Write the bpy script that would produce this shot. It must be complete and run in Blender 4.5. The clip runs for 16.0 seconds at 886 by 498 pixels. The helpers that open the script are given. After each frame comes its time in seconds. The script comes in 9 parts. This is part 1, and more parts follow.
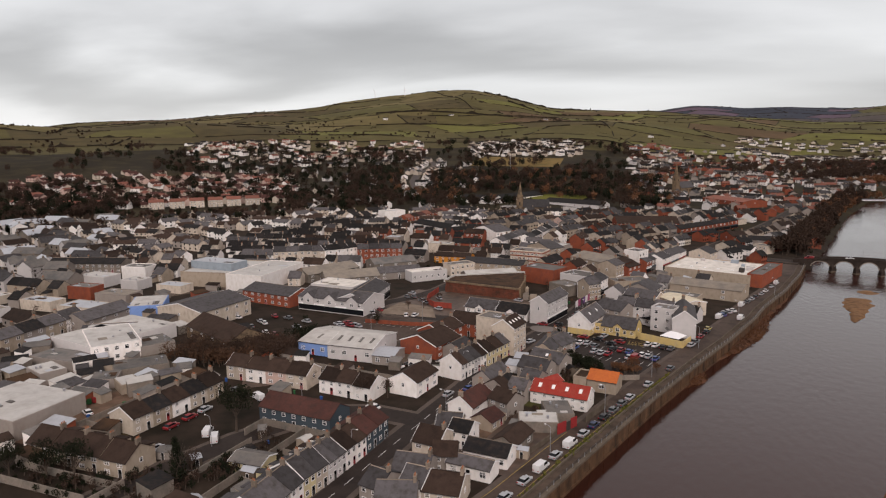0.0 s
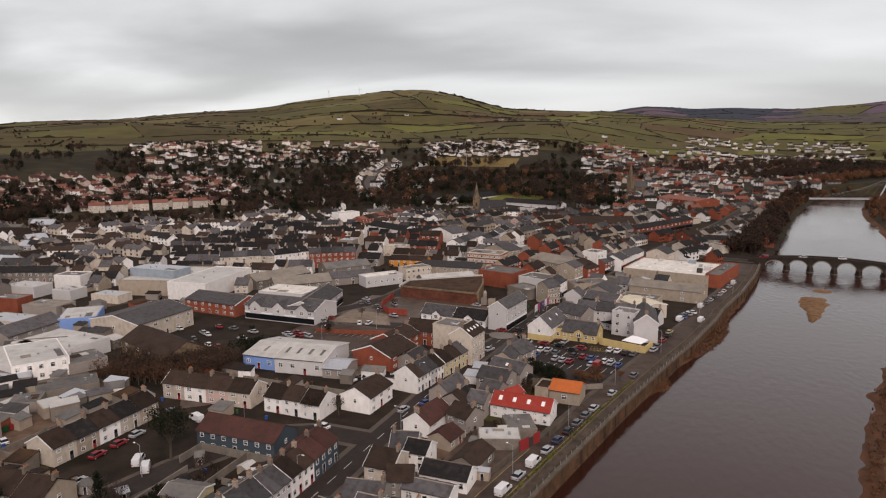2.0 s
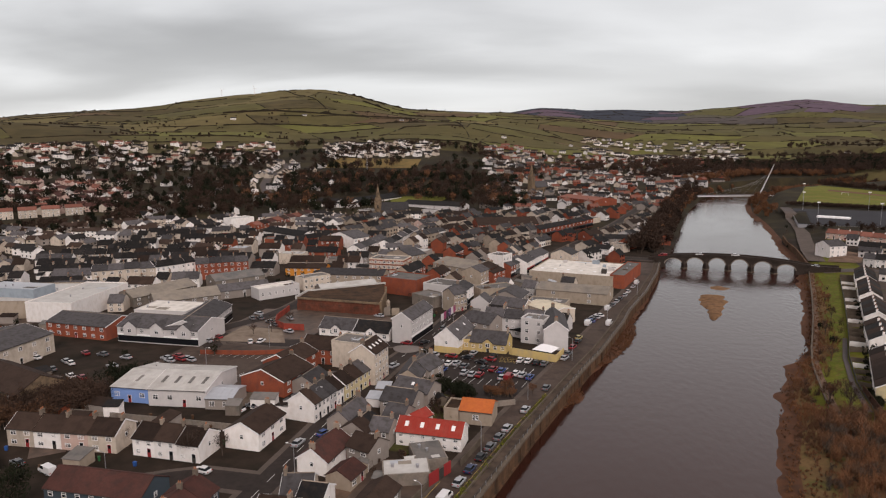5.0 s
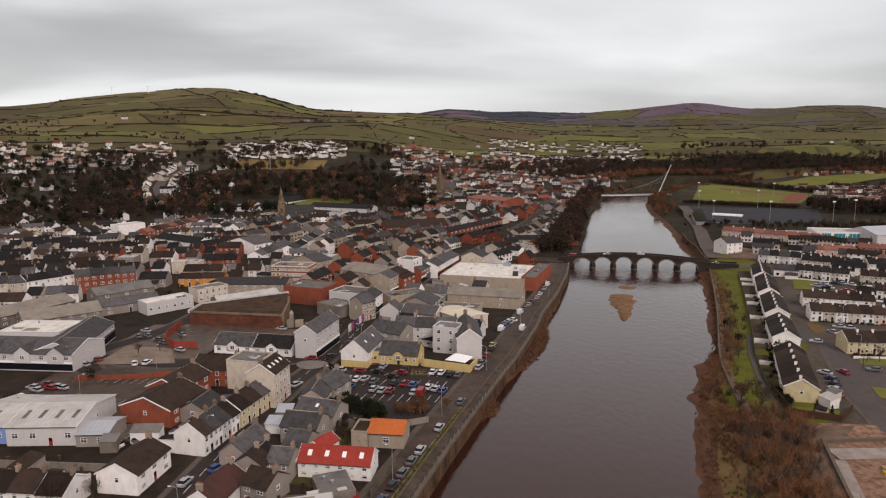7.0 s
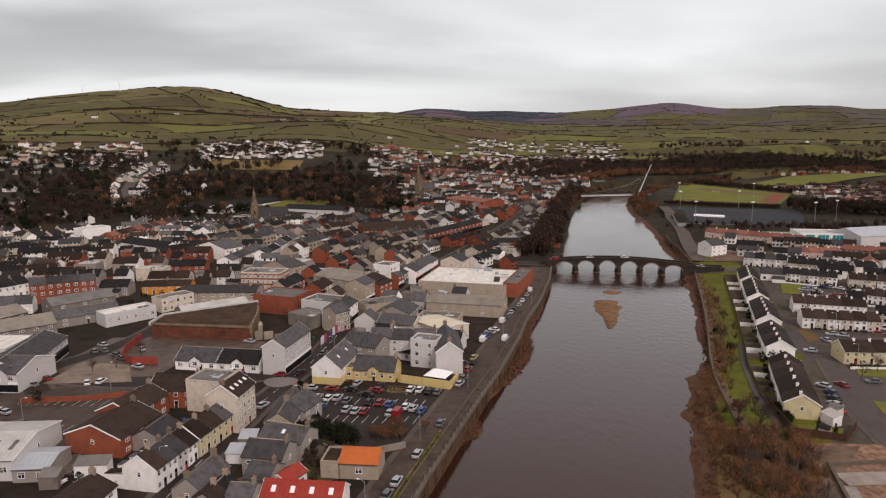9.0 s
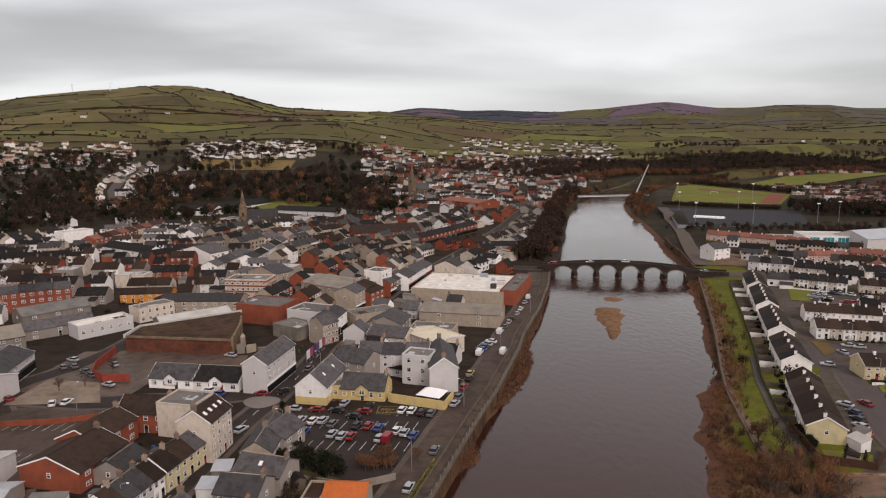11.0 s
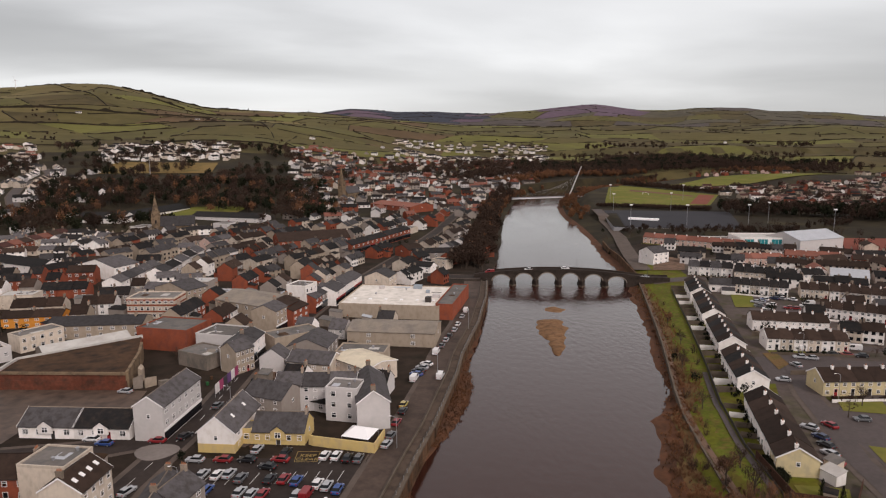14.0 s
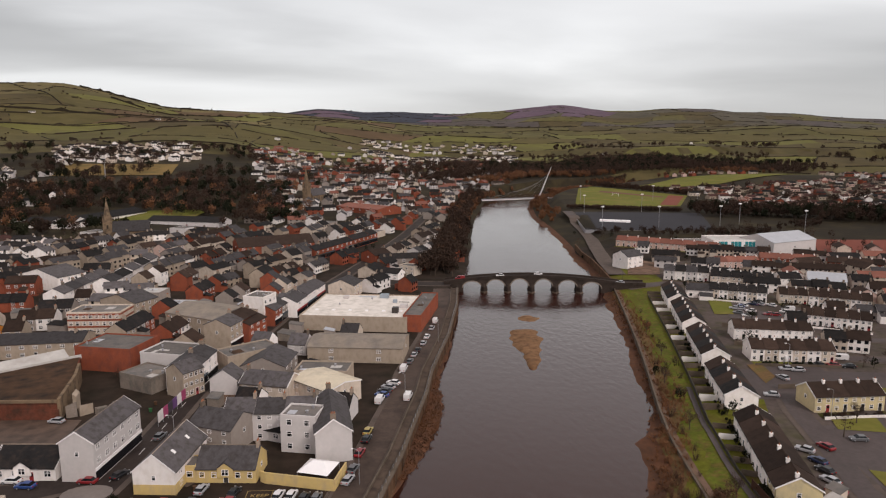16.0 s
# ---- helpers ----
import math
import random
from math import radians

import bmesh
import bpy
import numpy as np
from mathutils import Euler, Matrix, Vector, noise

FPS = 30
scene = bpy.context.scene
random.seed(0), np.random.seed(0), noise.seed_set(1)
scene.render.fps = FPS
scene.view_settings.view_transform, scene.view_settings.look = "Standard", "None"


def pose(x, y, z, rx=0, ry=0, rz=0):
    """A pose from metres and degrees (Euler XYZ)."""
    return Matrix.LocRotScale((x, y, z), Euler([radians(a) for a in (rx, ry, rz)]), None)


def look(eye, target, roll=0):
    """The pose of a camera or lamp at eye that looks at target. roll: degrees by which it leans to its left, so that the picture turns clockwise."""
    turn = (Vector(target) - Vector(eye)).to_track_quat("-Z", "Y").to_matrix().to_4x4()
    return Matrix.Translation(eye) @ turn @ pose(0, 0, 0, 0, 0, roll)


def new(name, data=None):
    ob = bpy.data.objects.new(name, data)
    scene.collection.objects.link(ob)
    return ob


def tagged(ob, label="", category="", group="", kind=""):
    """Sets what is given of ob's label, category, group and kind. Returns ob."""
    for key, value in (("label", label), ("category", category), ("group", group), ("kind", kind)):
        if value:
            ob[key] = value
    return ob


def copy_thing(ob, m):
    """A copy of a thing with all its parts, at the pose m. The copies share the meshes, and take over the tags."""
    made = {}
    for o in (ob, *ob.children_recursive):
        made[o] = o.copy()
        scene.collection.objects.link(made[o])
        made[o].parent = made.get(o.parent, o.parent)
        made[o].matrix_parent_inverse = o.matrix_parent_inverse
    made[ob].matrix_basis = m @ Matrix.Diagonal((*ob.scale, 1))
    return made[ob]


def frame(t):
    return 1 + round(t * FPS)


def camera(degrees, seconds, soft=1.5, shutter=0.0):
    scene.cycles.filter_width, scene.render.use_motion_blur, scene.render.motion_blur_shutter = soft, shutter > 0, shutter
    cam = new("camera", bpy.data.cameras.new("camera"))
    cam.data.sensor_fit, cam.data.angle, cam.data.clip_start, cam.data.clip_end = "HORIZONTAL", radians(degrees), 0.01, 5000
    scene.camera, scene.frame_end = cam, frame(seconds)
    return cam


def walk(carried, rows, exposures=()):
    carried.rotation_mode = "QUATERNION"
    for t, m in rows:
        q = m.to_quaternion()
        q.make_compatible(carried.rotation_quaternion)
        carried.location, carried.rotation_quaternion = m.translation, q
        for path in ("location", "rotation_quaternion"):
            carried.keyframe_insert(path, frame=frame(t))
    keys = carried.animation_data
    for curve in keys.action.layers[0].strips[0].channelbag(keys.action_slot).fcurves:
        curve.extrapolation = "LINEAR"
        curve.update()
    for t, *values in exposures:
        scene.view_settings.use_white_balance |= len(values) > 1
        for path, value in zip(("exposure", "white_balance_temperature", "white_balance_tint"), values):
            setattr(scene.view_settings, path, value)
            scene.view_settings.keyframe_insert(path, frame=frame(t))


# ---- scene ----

# ---- camera ----
cam = camera(66.87, 16.0, soft=1.2)
PATH = [
    (0, (0.00, 0.00, 80.00), (-42.467, 89.053, 63.685), -0.39),
    (0.5, (-1.08, 2.65, 79.95), (-42.533, 92.175, 63.629), -0.35),
    (1, (-2.13, 5.35, 79.84), (-42.501, 95.375, 63.530), -0.38),
    (1.5, (-3.07, 7.98, 79.74), (-41.998, 98.634, 63.420), -0.40),
    (2, (-3.95, 10.59, 79.68), (-40.541, 102.206, 63.353), -0.41),
    (2.5, (-4.76, 13.27, 79.60), (-39.026, 105.793, 63.285), -0.44),
    (3, (-5.55, 16.11, 79.53), (-37.722, 109.383, 63.226), -0.44),
    (5.5, (-8.92, 29.95, 79.19), (-27.140, 126.916, 62.905), -0.44),
    (6, (-9.41, 33.20, 78.99), (-22.331, 131.021, 62.760), -0.40),
    (6.5, (-9.73, 36.36, 78.88), (-21.118, 134.375, 62.655), -0.41),
    (7, (-9.92, 39.68, 78.93), (-19.756, 137.856, 62.644), -0.38),
    (7.5, (-10.26, 42.96, 79.04), (-18.421, 141.288, 62.761), -0.40),
    (8, (-10.53, 46.35, 79.20), (-17.899, 144.732, 62.855), -0.36),
    (8.5, (-10.72, 49.73, 79.21), (-17.738, 148.137, 62.856), -0.35),
    (9, (-10.88, 53.34, 79.26), (-17.619, 151.757, 62.879), -0.35),
    (11.5, (-11.78, 71.70, 79.59), (-16.965, 170.200, 63.104), -0.40),
    (12, (-11.83, 75.59, 79.59), (-15.115, 174.172, 63.116), -0.40),
    (12.5, (-11.72, 79.52, 79.54), (-14.161, 178.125, 63.078), -0.35),
    (13, (-11.53, 83.58, 79.51), (-12.010, 182.216, 63.077), -0.36),
    (13.5, (-11.55, 87.44, 79.44), (-8.309, 186.042, 63.068), -0.36),
    (14, (-11.40, 91.32, 79.52), (-7.461, 189.899, 63.179), -0.33),
    (14.5, (-11.29, 94.94, 79.57), (-7.017, 193.514, 63.270), -0.35),
    (15, (-10.98, 98.76, 79.70), (-6.483, 197.312, 63.379), -0.36),
    (15.5, (-10.56, 102.68, 79.66), (-4.995, 201.178, 63.338), -0.36),
    (16, (-10.14, 106.91, 79.60), (-1.623, 205.204, 63.309), -0.32),
]
walk(cam, [(t, look(eye, target, roll)) for t, eye, target, roll in PATH], exposures=[(0.0, 0.23), (6.0, 0.26), (11.5, 0.32), (16.0, 0.32)])

# ---- sky and sun ----
SUN_EL, SUN_AZ = 40.0, 148.0
world = bpy.data.worlds.new("overcast_sky")
scene.world = world
world.use_nodes = True
wn, wl = world.node_tree.nodes, world.node_tree.links
wn.clear()
w_out = wn.new("ShaderNodeOutputWorld")
w_bg = wn.new("ShaderNodeBackground")
w_sky = wn.new("ShaderNodeTexSky")
w_sky.sky_type, w_sky.sun_disc = "NISHITA", False
w_sky.sun_elevation, w_sky.sun_rotation = radians(SUN_EL), radians(SUN_AZ)
w_skyk = wn.new("ShaderNodeVectorMath")
w_skyk.operation = "SCALE"
w_skyk.inputs["Scale"].default_value = 0.10
wl.new(w_sky.outputs[0], w_skyk.inputs[0])
# clouds on a flat deck: the direction divided by its height
w_tc = wn.new("ShaderNodeTexCoord")
w_sep = wn.new("ShaderNodeSeparateXYZ")
wl.new(w_tc.outputs["Generated"], w_sep.inputs[0])
w_h = wn.new("ShaderNodeMath")
w_h.operation = "ADD"
w_h.inputs[1].default_value = 0.22
w_abs = wn.new("ShaderNodeMath")
w_abs.operation = "ABSOLUTE"
wl.new(w_sep.outputs["Z"], w_abs.inputs[0])
wl.new(w_abs.outputs[0], w_h.inputs[0])
w_div = wn.new("ShaderNodeVectorMath")
w_div.operation = "DIVIDE"
w_comb = wn.new("ShaderNodeCombineXYZ")
for k in range(3):
    wl.new(w_h.outputs[0], w_comb.inputs[k])
wl.new(w_tc.outputs["Generated"], w_div.inputs[0])
wl.new(w_comb.outputs[0], w_div.inputs[1])
w_map = wn.new("ShaderNodeMapping")
w_map.inputs["Scale"].default_value = (0.42, 0.75, 1.0)
w_map.inputs["Location"].default_value = (3.4, 1.3, 0.0)
wl.new(w_div.outputs[0], w_map.inputs[0])
w_n1 = wn.new("ShaderNodeTexNoise")
w_n1.inputs["Scale"].default_value = 0.9
w_n1.inputs["Detail"].default_value = 7.0
w_n1.inputs["Roughness"].default_value = 0.45
w_n1.inputs["Distortion"].default_value = 0.25
wl.new(w_map.outputs[0], w_n1.inputs[0])
w_ramp = wn.new("ShaderNodeValToRGB")
w_ramp.color_ramp.elements[0].position, w_ramp.color_ramp.elements[0].color = 0.34, (0.61, 0.605, 0.61, 1)
w_ramp.color_ramp.elements[1].position, w_ramp.color_ramp.elements[1].color = 0.60, (0.80, 0.795, 0.80, 1)
wl.new(w_n1.outputs[0], w_ramp.inputs[0])
w_mix = wn.new("ShaderNodeMix")
w_mix.data_type = "RGBA"
w_mix.inputs["Factor"].default_value = 0.93
wl.new(w_skyk.outputs[0], w_mix.inputs[6])
wl.new(w_ramp.outputs[0], w_mix.inputs[7])
# the cloud thins and brightens towards the horizon
w_low = wn.new("ShaderNodeMapRange")
w_low.inputs["From Min"].default_value, w_low.inputs["From Max"].default_value = 0.0, 0.55
w_low.inputs["To Min"].default_value, w_low.inputs["To Max"].default_value = 1.10, 0.80
wl.new(w_abs.outputs[0], w_low.inputs["Value"])


def w_range(src, a, b, lo, hi):
    nd = wn.new("ShaderNodeMapRange")
    nd.interpolation_type = "SMOOTHSTEP"
    for key, val in (("From Min", a), ("From Max", b), ("To Min", lo), ("To Max", hi)):
        nd.inputs[key].default_value = val
    wl.new(src, nd.inputs["Value"])
    return nd.outputs[0]


def w_math(op, a, b):
    nd = wn.new("ShaderNodeMath")
    nd.operation = op
    for k, v in enumerate((a, b)):
        if isinstance(v, float):
            nd.inputs[k].default_value = v
        else:
            wl.new(v, nd.inputs[k])
    return nd.outputs[0]


# a heavy bank of cloud over the western hills, with a paler gap under it, and a dull eastern horizon
w_jit = w_math("MULTIPLY", w_math("SUBTRACT", w_n1.outputs[0], 0.5), 0.32)
w_tilt = w_math("ADD", w_math("ADD", w_abs.outputs[0], w_jit), w_math("MULTIPLY", w_sep.outputs["X"], -0.03))
w_bank = w_math("MULTIPLY", w_range(w_tilt, 0.055, 0.105, 0.0, 1.0), w_range(w_tilt, 0.105, 0.175, 1.0, 0.0))
w_bank = w_math("MULTIPLY", w_bank, w_range(w_sep.outputs["X"], 0.25, -0.30, 0.22, 1.0))
w_dull = w_math("MULTIPLY", w_range(w_tilt, 0.02, 0.15, 1.0, 0.0), w_range(w_sep.outputs["X"], -0.25, 0.25, 0.0, 1.0))
w_dark = w_math("MULTIPLY", w_math("SUBTRACT", 1.0, w_math("MULTIPLY", w_bank, 0.37)), w_math("SUBTRACT", 1.0, w_math("MULTIPLY", w_dull, 0.36)))
wl.new(w_mix.outputs[2], w_bg.inputs["Color"])
wl.new(w_math("MULTIPLY", w_low.outputs[0], w_dark), w_bg.inputs["Strength"])
wl.new(w_bg.outputs[0], w_out.inputs[0])

sun_data = bpy.data.lights.new("sun", "SUN")
sun_data.energy, sun_data.angle, sun_data.color = 1.5, radians(22), (1.0, 0.96, 0.90)
sun = new("sun", sun_data)
sun.matrix_world = look((300 * math.cos(radians(SUN_EL)) * math.sin(radians(SUN_AZ)), 300 * math.cos(radians(SUN_EL)) * math.cos(radians(SUN_AZ)), 300 * math.sin(radians(SUN_EL))), (0, 0, 0))


# ---- materials ----
def material(name, base, rough=0.8, var=0.25, grain=1.5, patch=0.15, bump=0.15, metal=0.0, tint=0.0, dirt=None, spec=0.12, streak=1.0):
    """A surface with grain and larger blotches; tint: how far alike things differ in brightness; dirt: a second colour in patches."""
    m = bpy.data.materials.new(name)
    m.use_nodes = True
    n, l = m.node_tree.nodes, m.node_tree.links
    b = n["Principled BSDF"]
    base = (base[0] * 1.07, base[1] * 0.975, base[2] * 0.99)
    dirt = dirt and (dirt[0] * 1.07, dirt[1] * 0.975, dirt[2] * 0.99)
    geo = n.new("ShaderNodeNewGeometry")
    n1, n2 = n.new("ShaderNodeTexNoise"), n.new("ShaderNodeTexNoise")
    for nn, s, d in ((n1, grain, 6.0), (n2, patch, 4.0)):
        nn.inputs["Scale"].default_value, nn.inputs["Detail"].default_value = s, d
        l.new(geo.outputs["Position"], nn.inputs["Vector"])
    mul = n.new("ShaderNodeMath")
    mul.operation = "MULTIPLY_ADD"
    mul.inputs[1].default_value, mul.inputs[2].default_value = var * 1.6, 1.0 - var * 0.8
    l.new(n1.outputs[0], mul.inputs[0])
    mul2 = n.new("ShaderNodeMath")
    mul2.operation = "MULTIPLY_ADD"
    mul2.inputs[1].default_value, mul2.inputs[2].default_value = var * 1.8, 1.0 - var * 0.9
    l.new(n2.outputs[0], mul2.inputs[0])
    both = n.new("ShaderNodeMath")
    both.operation = "MULTIPLY"
    l.new(mul.outputs[0], both.inputs[0])
    l.new(mul2.outputs[0], both.inputs[1])
    last = both.outputs[0]
    if tint:
        info = n.new("ShaderNodeObjectInfo")
        t1 = n.new("ShaderNodeMath")
        t1.operation = "MULTIPLY_ADD"
        t1.inputs[1].default_value, t1.inputs[2].default_value = 2 * tint, 1.0 - tint
        l.new(info.outputs["Random"], t1.inputs[0])
        t2 = n.new("ShaderNodeMath")
        t2.operation = "MULTIPLY"
        l.new(last, t2.inputs[0])
        l.new(t1.outputs[0], t2.inputs[1])
        last = t2.outputs[0]
    col = n.new("ShaderNodeRGB")
    col.outputs[0].default_value = (*base, 1)
    src = col.outputs[0]
    if dirt:
        mixd = n.new("ShaderNodeMix")
        mixd.data_type = "RGBA"
        ramp = n.new("ShaderNodeValToRGB")
        ramp.color_ramp.elements[0].position, ramp.color_ramp.elements[1].position = 0.45, 0.7
        n3 = n.new("ShaderNodeTexNoise")
        n3.inputs["Scale"].default_value, n3.inputs["Detail"].default_value = patch * 3, 5.0
        mp3 = n.new("ShaderNodeMapping")
        mp3.inputs["Scale"].default_value = (1, 1, streak)
        l.new(geo.outputs["Position"], mp3.inputs[0])
        l.new(mp3.outputs[0], n3.inputs["Vector"])
        l.new(n3.outputs[0], ramp.inputs[0])
        l.new(ramp.outputs[0], mixd.inputs["Factor"])
        l.new(src, mixd.inputs[6])
        mixd.inputs[7].default_value = (*dirt, 1)
        src = mixd.outputs[2]
    sc = n.new("ShaderNodeVectorMath")
    sc.operation = "SCALE"
    l.new(src, sc.inputs[0])
    l.new(last, sc.inputs["Scale"])
    l.new(sc.outputs[0], b.inputs["Base Color"])
    b.inputs["Roughness"].default_value, b.inputs["Metallic"].default_value = rough, metal
    b.inputs["Specular IOR Level"].default_value = spec
    if bump:
        bp = n.new("ShaderNodeBump")
        bp.inputs["Strength"].default_value, bp.inputs["Distance"].default_value = bump, 0.05
        l.new(n1.outputs[0], bp.inputs["Height"])
        l.new(bp.outputs[0], b.inputs["Normal"])
    return m


WALL = {
    "cream": material("cream_render", (0.52, 0.455, 0.37), 0.9, 0.09, 1.2, 0.25, 0.1, tint=0.15, dirt=(0.40, 0.345, 0.28), streak=0.6),
    "white": material("white_render", (0.78, 0.76, 0.72), 0.85, 0.07, 1.2, 0.25, 0.1, tint=0.12, dirt=(0.69, 0.655, 0.60), streak=0.6),
    "grey": material("grey_render", (0.27, 0.24, 0.21), 0.9, 0.09, 1.2, 0.25, 0.1, tint=0.12, dirt=(0.25, 0.215, 0.185), streak=0.6),
    "pale": material("pale_grey_render", (0.52, 0.50, 0.48), 0.9, 0.09, 1.2, 0.25, 0.1, tint=0.08, dirt=(0.49, 0.475, 0.455), streak=0.6),
    "yellow": material("yellow_render", (0.55, 0.42, 0.17), 0.9, 0.09, 1.2, 0.25, 0.1, dirt=(0.46, 0.36, 0.19), streak=0.6),
    "butter": material("pale_yellow_render", (0.55, 0.47, 0.27), 0.9, 0.09, 1.2, 0.25, 0.1, dirt=(0.45, 0.39, 0.25), streak=0.6),
    "pink": material("pink_render", (0.52, 0.38, 0.32), 0.9, 0.09, 1.2, 0.25, 0.1, dirt=(0.44, 0.34, 0.29), streak=0.6),
    "brick": material("red_brick", (0.24, 0.068, 0.036), 0.9, 0.3, 3.0, 0.2, 0.2, tint=0.12, dirt=(0.18, 0.06, 0.04), streak=0.6),
    "stone": material("grey_rubble_stone", (0.20, 0.17, 0.14), 0.95, 0.4, 2.2, 0.15, 0.4, tint=0.1, dirt=(0.14, 0.13, 0.11), streak=0.6),
    "blue": material("blue_grey_render", (0.055, 0.072, 0.085), 0.9, 0.09, 1.2, 0.25, 0.1, tint=0.05),
    "tan": material("tan_render", (0.34, 0.285, 0.22), 0.9, 0.09, 1.2, 0.25, 0.1, tint=0.08, dirt=(0.28, 0.23, 0.17), streak=0.6),
    "orange": material("orange_render", (0.55, 0.23, 0.04), 0.9, 0.09, 1.2, 0.25, 0.1),
    "brownstone": material("weathered_brown_stone", (0.18, 0.13, 0.082), 0.95, 0.35, 2.2, 0.15, 0.4, dirt=(0.08, 0.06, 0.042)),
    "clad": material("blue_grey_cladding", (0.27, 0.32, 0.35), 0.6, 0.08, 1.2, 0.12, 0.05, dirt=(0.22, 0.26, 0.29)),
    "sky": material("bright_blue_cladding", (0.19, 0.30, 0.58), 0.6, 0.15, 1.2, 0.12, 0.05),
}
ROOF = {
    "slate": material("grey_slate", (0.070, 0.065, 0.066), 0.7, 0.28, 2.5, 0.25, 0.3, tint=0.45, dirt=(0.045, 0.040, 0.037)),
    "dark": material("black_slate", (0.013, 0.012, 0.012), 0.75, 0.45, 2.5, 0.25, 0.3, tint=0.3, dirt=(0.026, 0.020, 0.017)),
    "brown": material("brown_concrete_tile", (0.036, 0.023, 0.017), 0.85, 0.28, 2.5, 0.2, 0.3, tint=0.4, dirt=(0.025, 0.016, 0.012)),
    "maroon": material("dark_red_tile", (0.068, 0.030, 0.024), 0.85, 0.3, 2.5, 0.2, 0.3, tint=0.15, dirt=(0.048, 0.026, 0.022)),
    "terra": material("red_clay_tile", (0.19, 0.078, 0.055), 0.85, 0.3, 2.5, 0.2, 0.3, tint=0.2, dirt=(0.17, 0.08, 0.06)),
    "red": material("red_painted_sheet", (0.27, 0.035, 0.024), 0.6, 0.2, 1.5, 0.2, 0.15, dirt=(0.26, 0.05, 0.035)),
    "orange": material("orange_sheet", (0.42, 0.115, 0.03), 0.6, 0.25, 1.5, 0.2, 0.15, dirt=(0.38, 0.10, 0.03)),
    "whitemetal": material("off_white_sheet_roof", (0.44, 0.43, 0.40), 0.6, 0.2, 0.8, 0.08, 0.1, dirt=(0.36, 0.34, 0.31)),
    "palefelt": material("pale_membrane_roof", (0.64, 0.61, 0.55), 0.8, 0.15, 0.6, 0.12, 0.1, dirt=(0.50, 0.47, 0.41)),
    "metal": material("galvanised_sheet", (0.42, 0.44, 0.46), 0.45, 0.2, 0.8, 0.1, 0.1, metal=0.3),
    "felt": material("grey_roof_felt", (0.15, 0.138, 0.125), 0.9, 0.3, 1.0, 0.08, 0.2, tint=0.2, dirt=(0.10, 0.10, 0.095)),
    "tanmetal": material("tan_sheet_roof", (0.23, 0.20, 0.16), 0.75, 0.25, 0.8, 0.08, 0.15, dirt=(0.17, 0.15, 0.13)),
    "rust": material("rusted_sagging_sheet", (0.060, 0.034, 0.019), 0.9, 0.5, 0.5, 0.08, 0.3, dirt=(0.022, 0.015, 0.011)),
    "cream": material("cream_sheet_roof", (0.55, 0.50, 0.38), 0.7, 0.2, 0.8, 0.08, 0.1, dirt=(0.42, 0.38, 0.30)),
}
TRIM = material("white_upvc", (0.75, 0.75, 0.73), 0.4, 0.06, 2.0, 0.3, 0.0)
DARKTRIM = material("dark_joinery", (0.05, 0.045, 0.04), 0.5, 0.1, 2.0, 0.3, 0.0)
REDDOOR = material("red_door_paint", (0.25, 0.03, 0.03), 0.5, 0.1, 2.0, 0.3, 0.0)
GLASS = material("dark_window_glass", (0.010, 0.011, 0.013), 0.12, 0.2, 0.6, 0.3, 0.0, spec=0.3)
CHIM = material("chimney_render", (0.22, 0.18, 0.14), 0.95, 0.4, 2.0, 0.3, 0.2, tint=0.4)
POT = material("terracotta_pot", (0.30, 0.13, 0.07), 0.9, 0.2)
TARMAC = material("asphalt", (0.035, 0.027, 0.023), 0.75, 0.45, 0.9, 0.05, 0.15, dirt=(0.024, 0.018, 0.016), spec=0.12)
PAVE = material("concrete_paving", (0.098, 0.078, 0.065), 0.9, 0.25, 1.5, 0.1, 0.15, dirt=(0.075, 0.062, 0.052))
LINE = material("worn_white_road_paint", (0.50, 0.50, 0.48), 0.8, 0.3, 3.0, 0.3, 0.0)
CONC = material("weathered_concrete", (0.115, 0.092, 0.070), 0.95, 0.35, 0.7, 0.12, 0.3, dirt=(0.085, 0.068, 0.05))
QUAYSTONE = material("stained_quay_masonry", (0.100, 0.057, 0.032), 0.95, 0.55, 0.9, 0.12, 0.5, dirt=(0.036, 0.023, 0.015), streak=0.4)
MUD = material("river_mud", (0.088, 0.040, 0.021), 0.9, 0.4, 0.8, 0.12, 0.5, dirt=(0.055, 0.030, 0.019))
QUAYWALK = material("worn_brown_paving", (0.082, 0.060, 0.045), 0.9, 0.4, 0.8, 0.12, 0.3, dirt=(0.045, 0.034, 0.026))
GRAVEL = material("bare_earth", (0.15, 0.098, 0.068), 0.95, 0.4, 0.7, 0.08, 0.4, dirt=(0.085, 0.058, 0.04))
GRASS = material("winter_grass", (0.092, 0.098, 0.010), 0.95, 0.5, 0.8, 0.05, 0.4, dirt=(0.088, 0.066, 0.016))
TWIG = material("bare_twigs", (0.050, 0.031, 0.022), 0.95, 0.3, 0.5, 0.02, 0.0, tint=0.2, dirt=(0.028, 0.019, 0.014))
RUST = material("russet_twigs", (0.15, 0.072, 0.035), 0.95, 0.3, 0.5, 0.02, 0.0, tint=0.2, dirt=(0.09, 0.05, 0.032))
BROWNTWIG = material("brown_twigs", (0.080, 0.043, 0.025), 0.95, 0.3, 0.5, 0.02, 0.0, tint=0.2, dirt=(0.050, 0.030, 0.020))
EVER = material("evergreen_foliage", (0.012, 0.014, 0.007), 0.95, 0.3, 0.5, 0.02, 0.0, tint=0.2, dirt=(0.020, 0.020, 0.010))
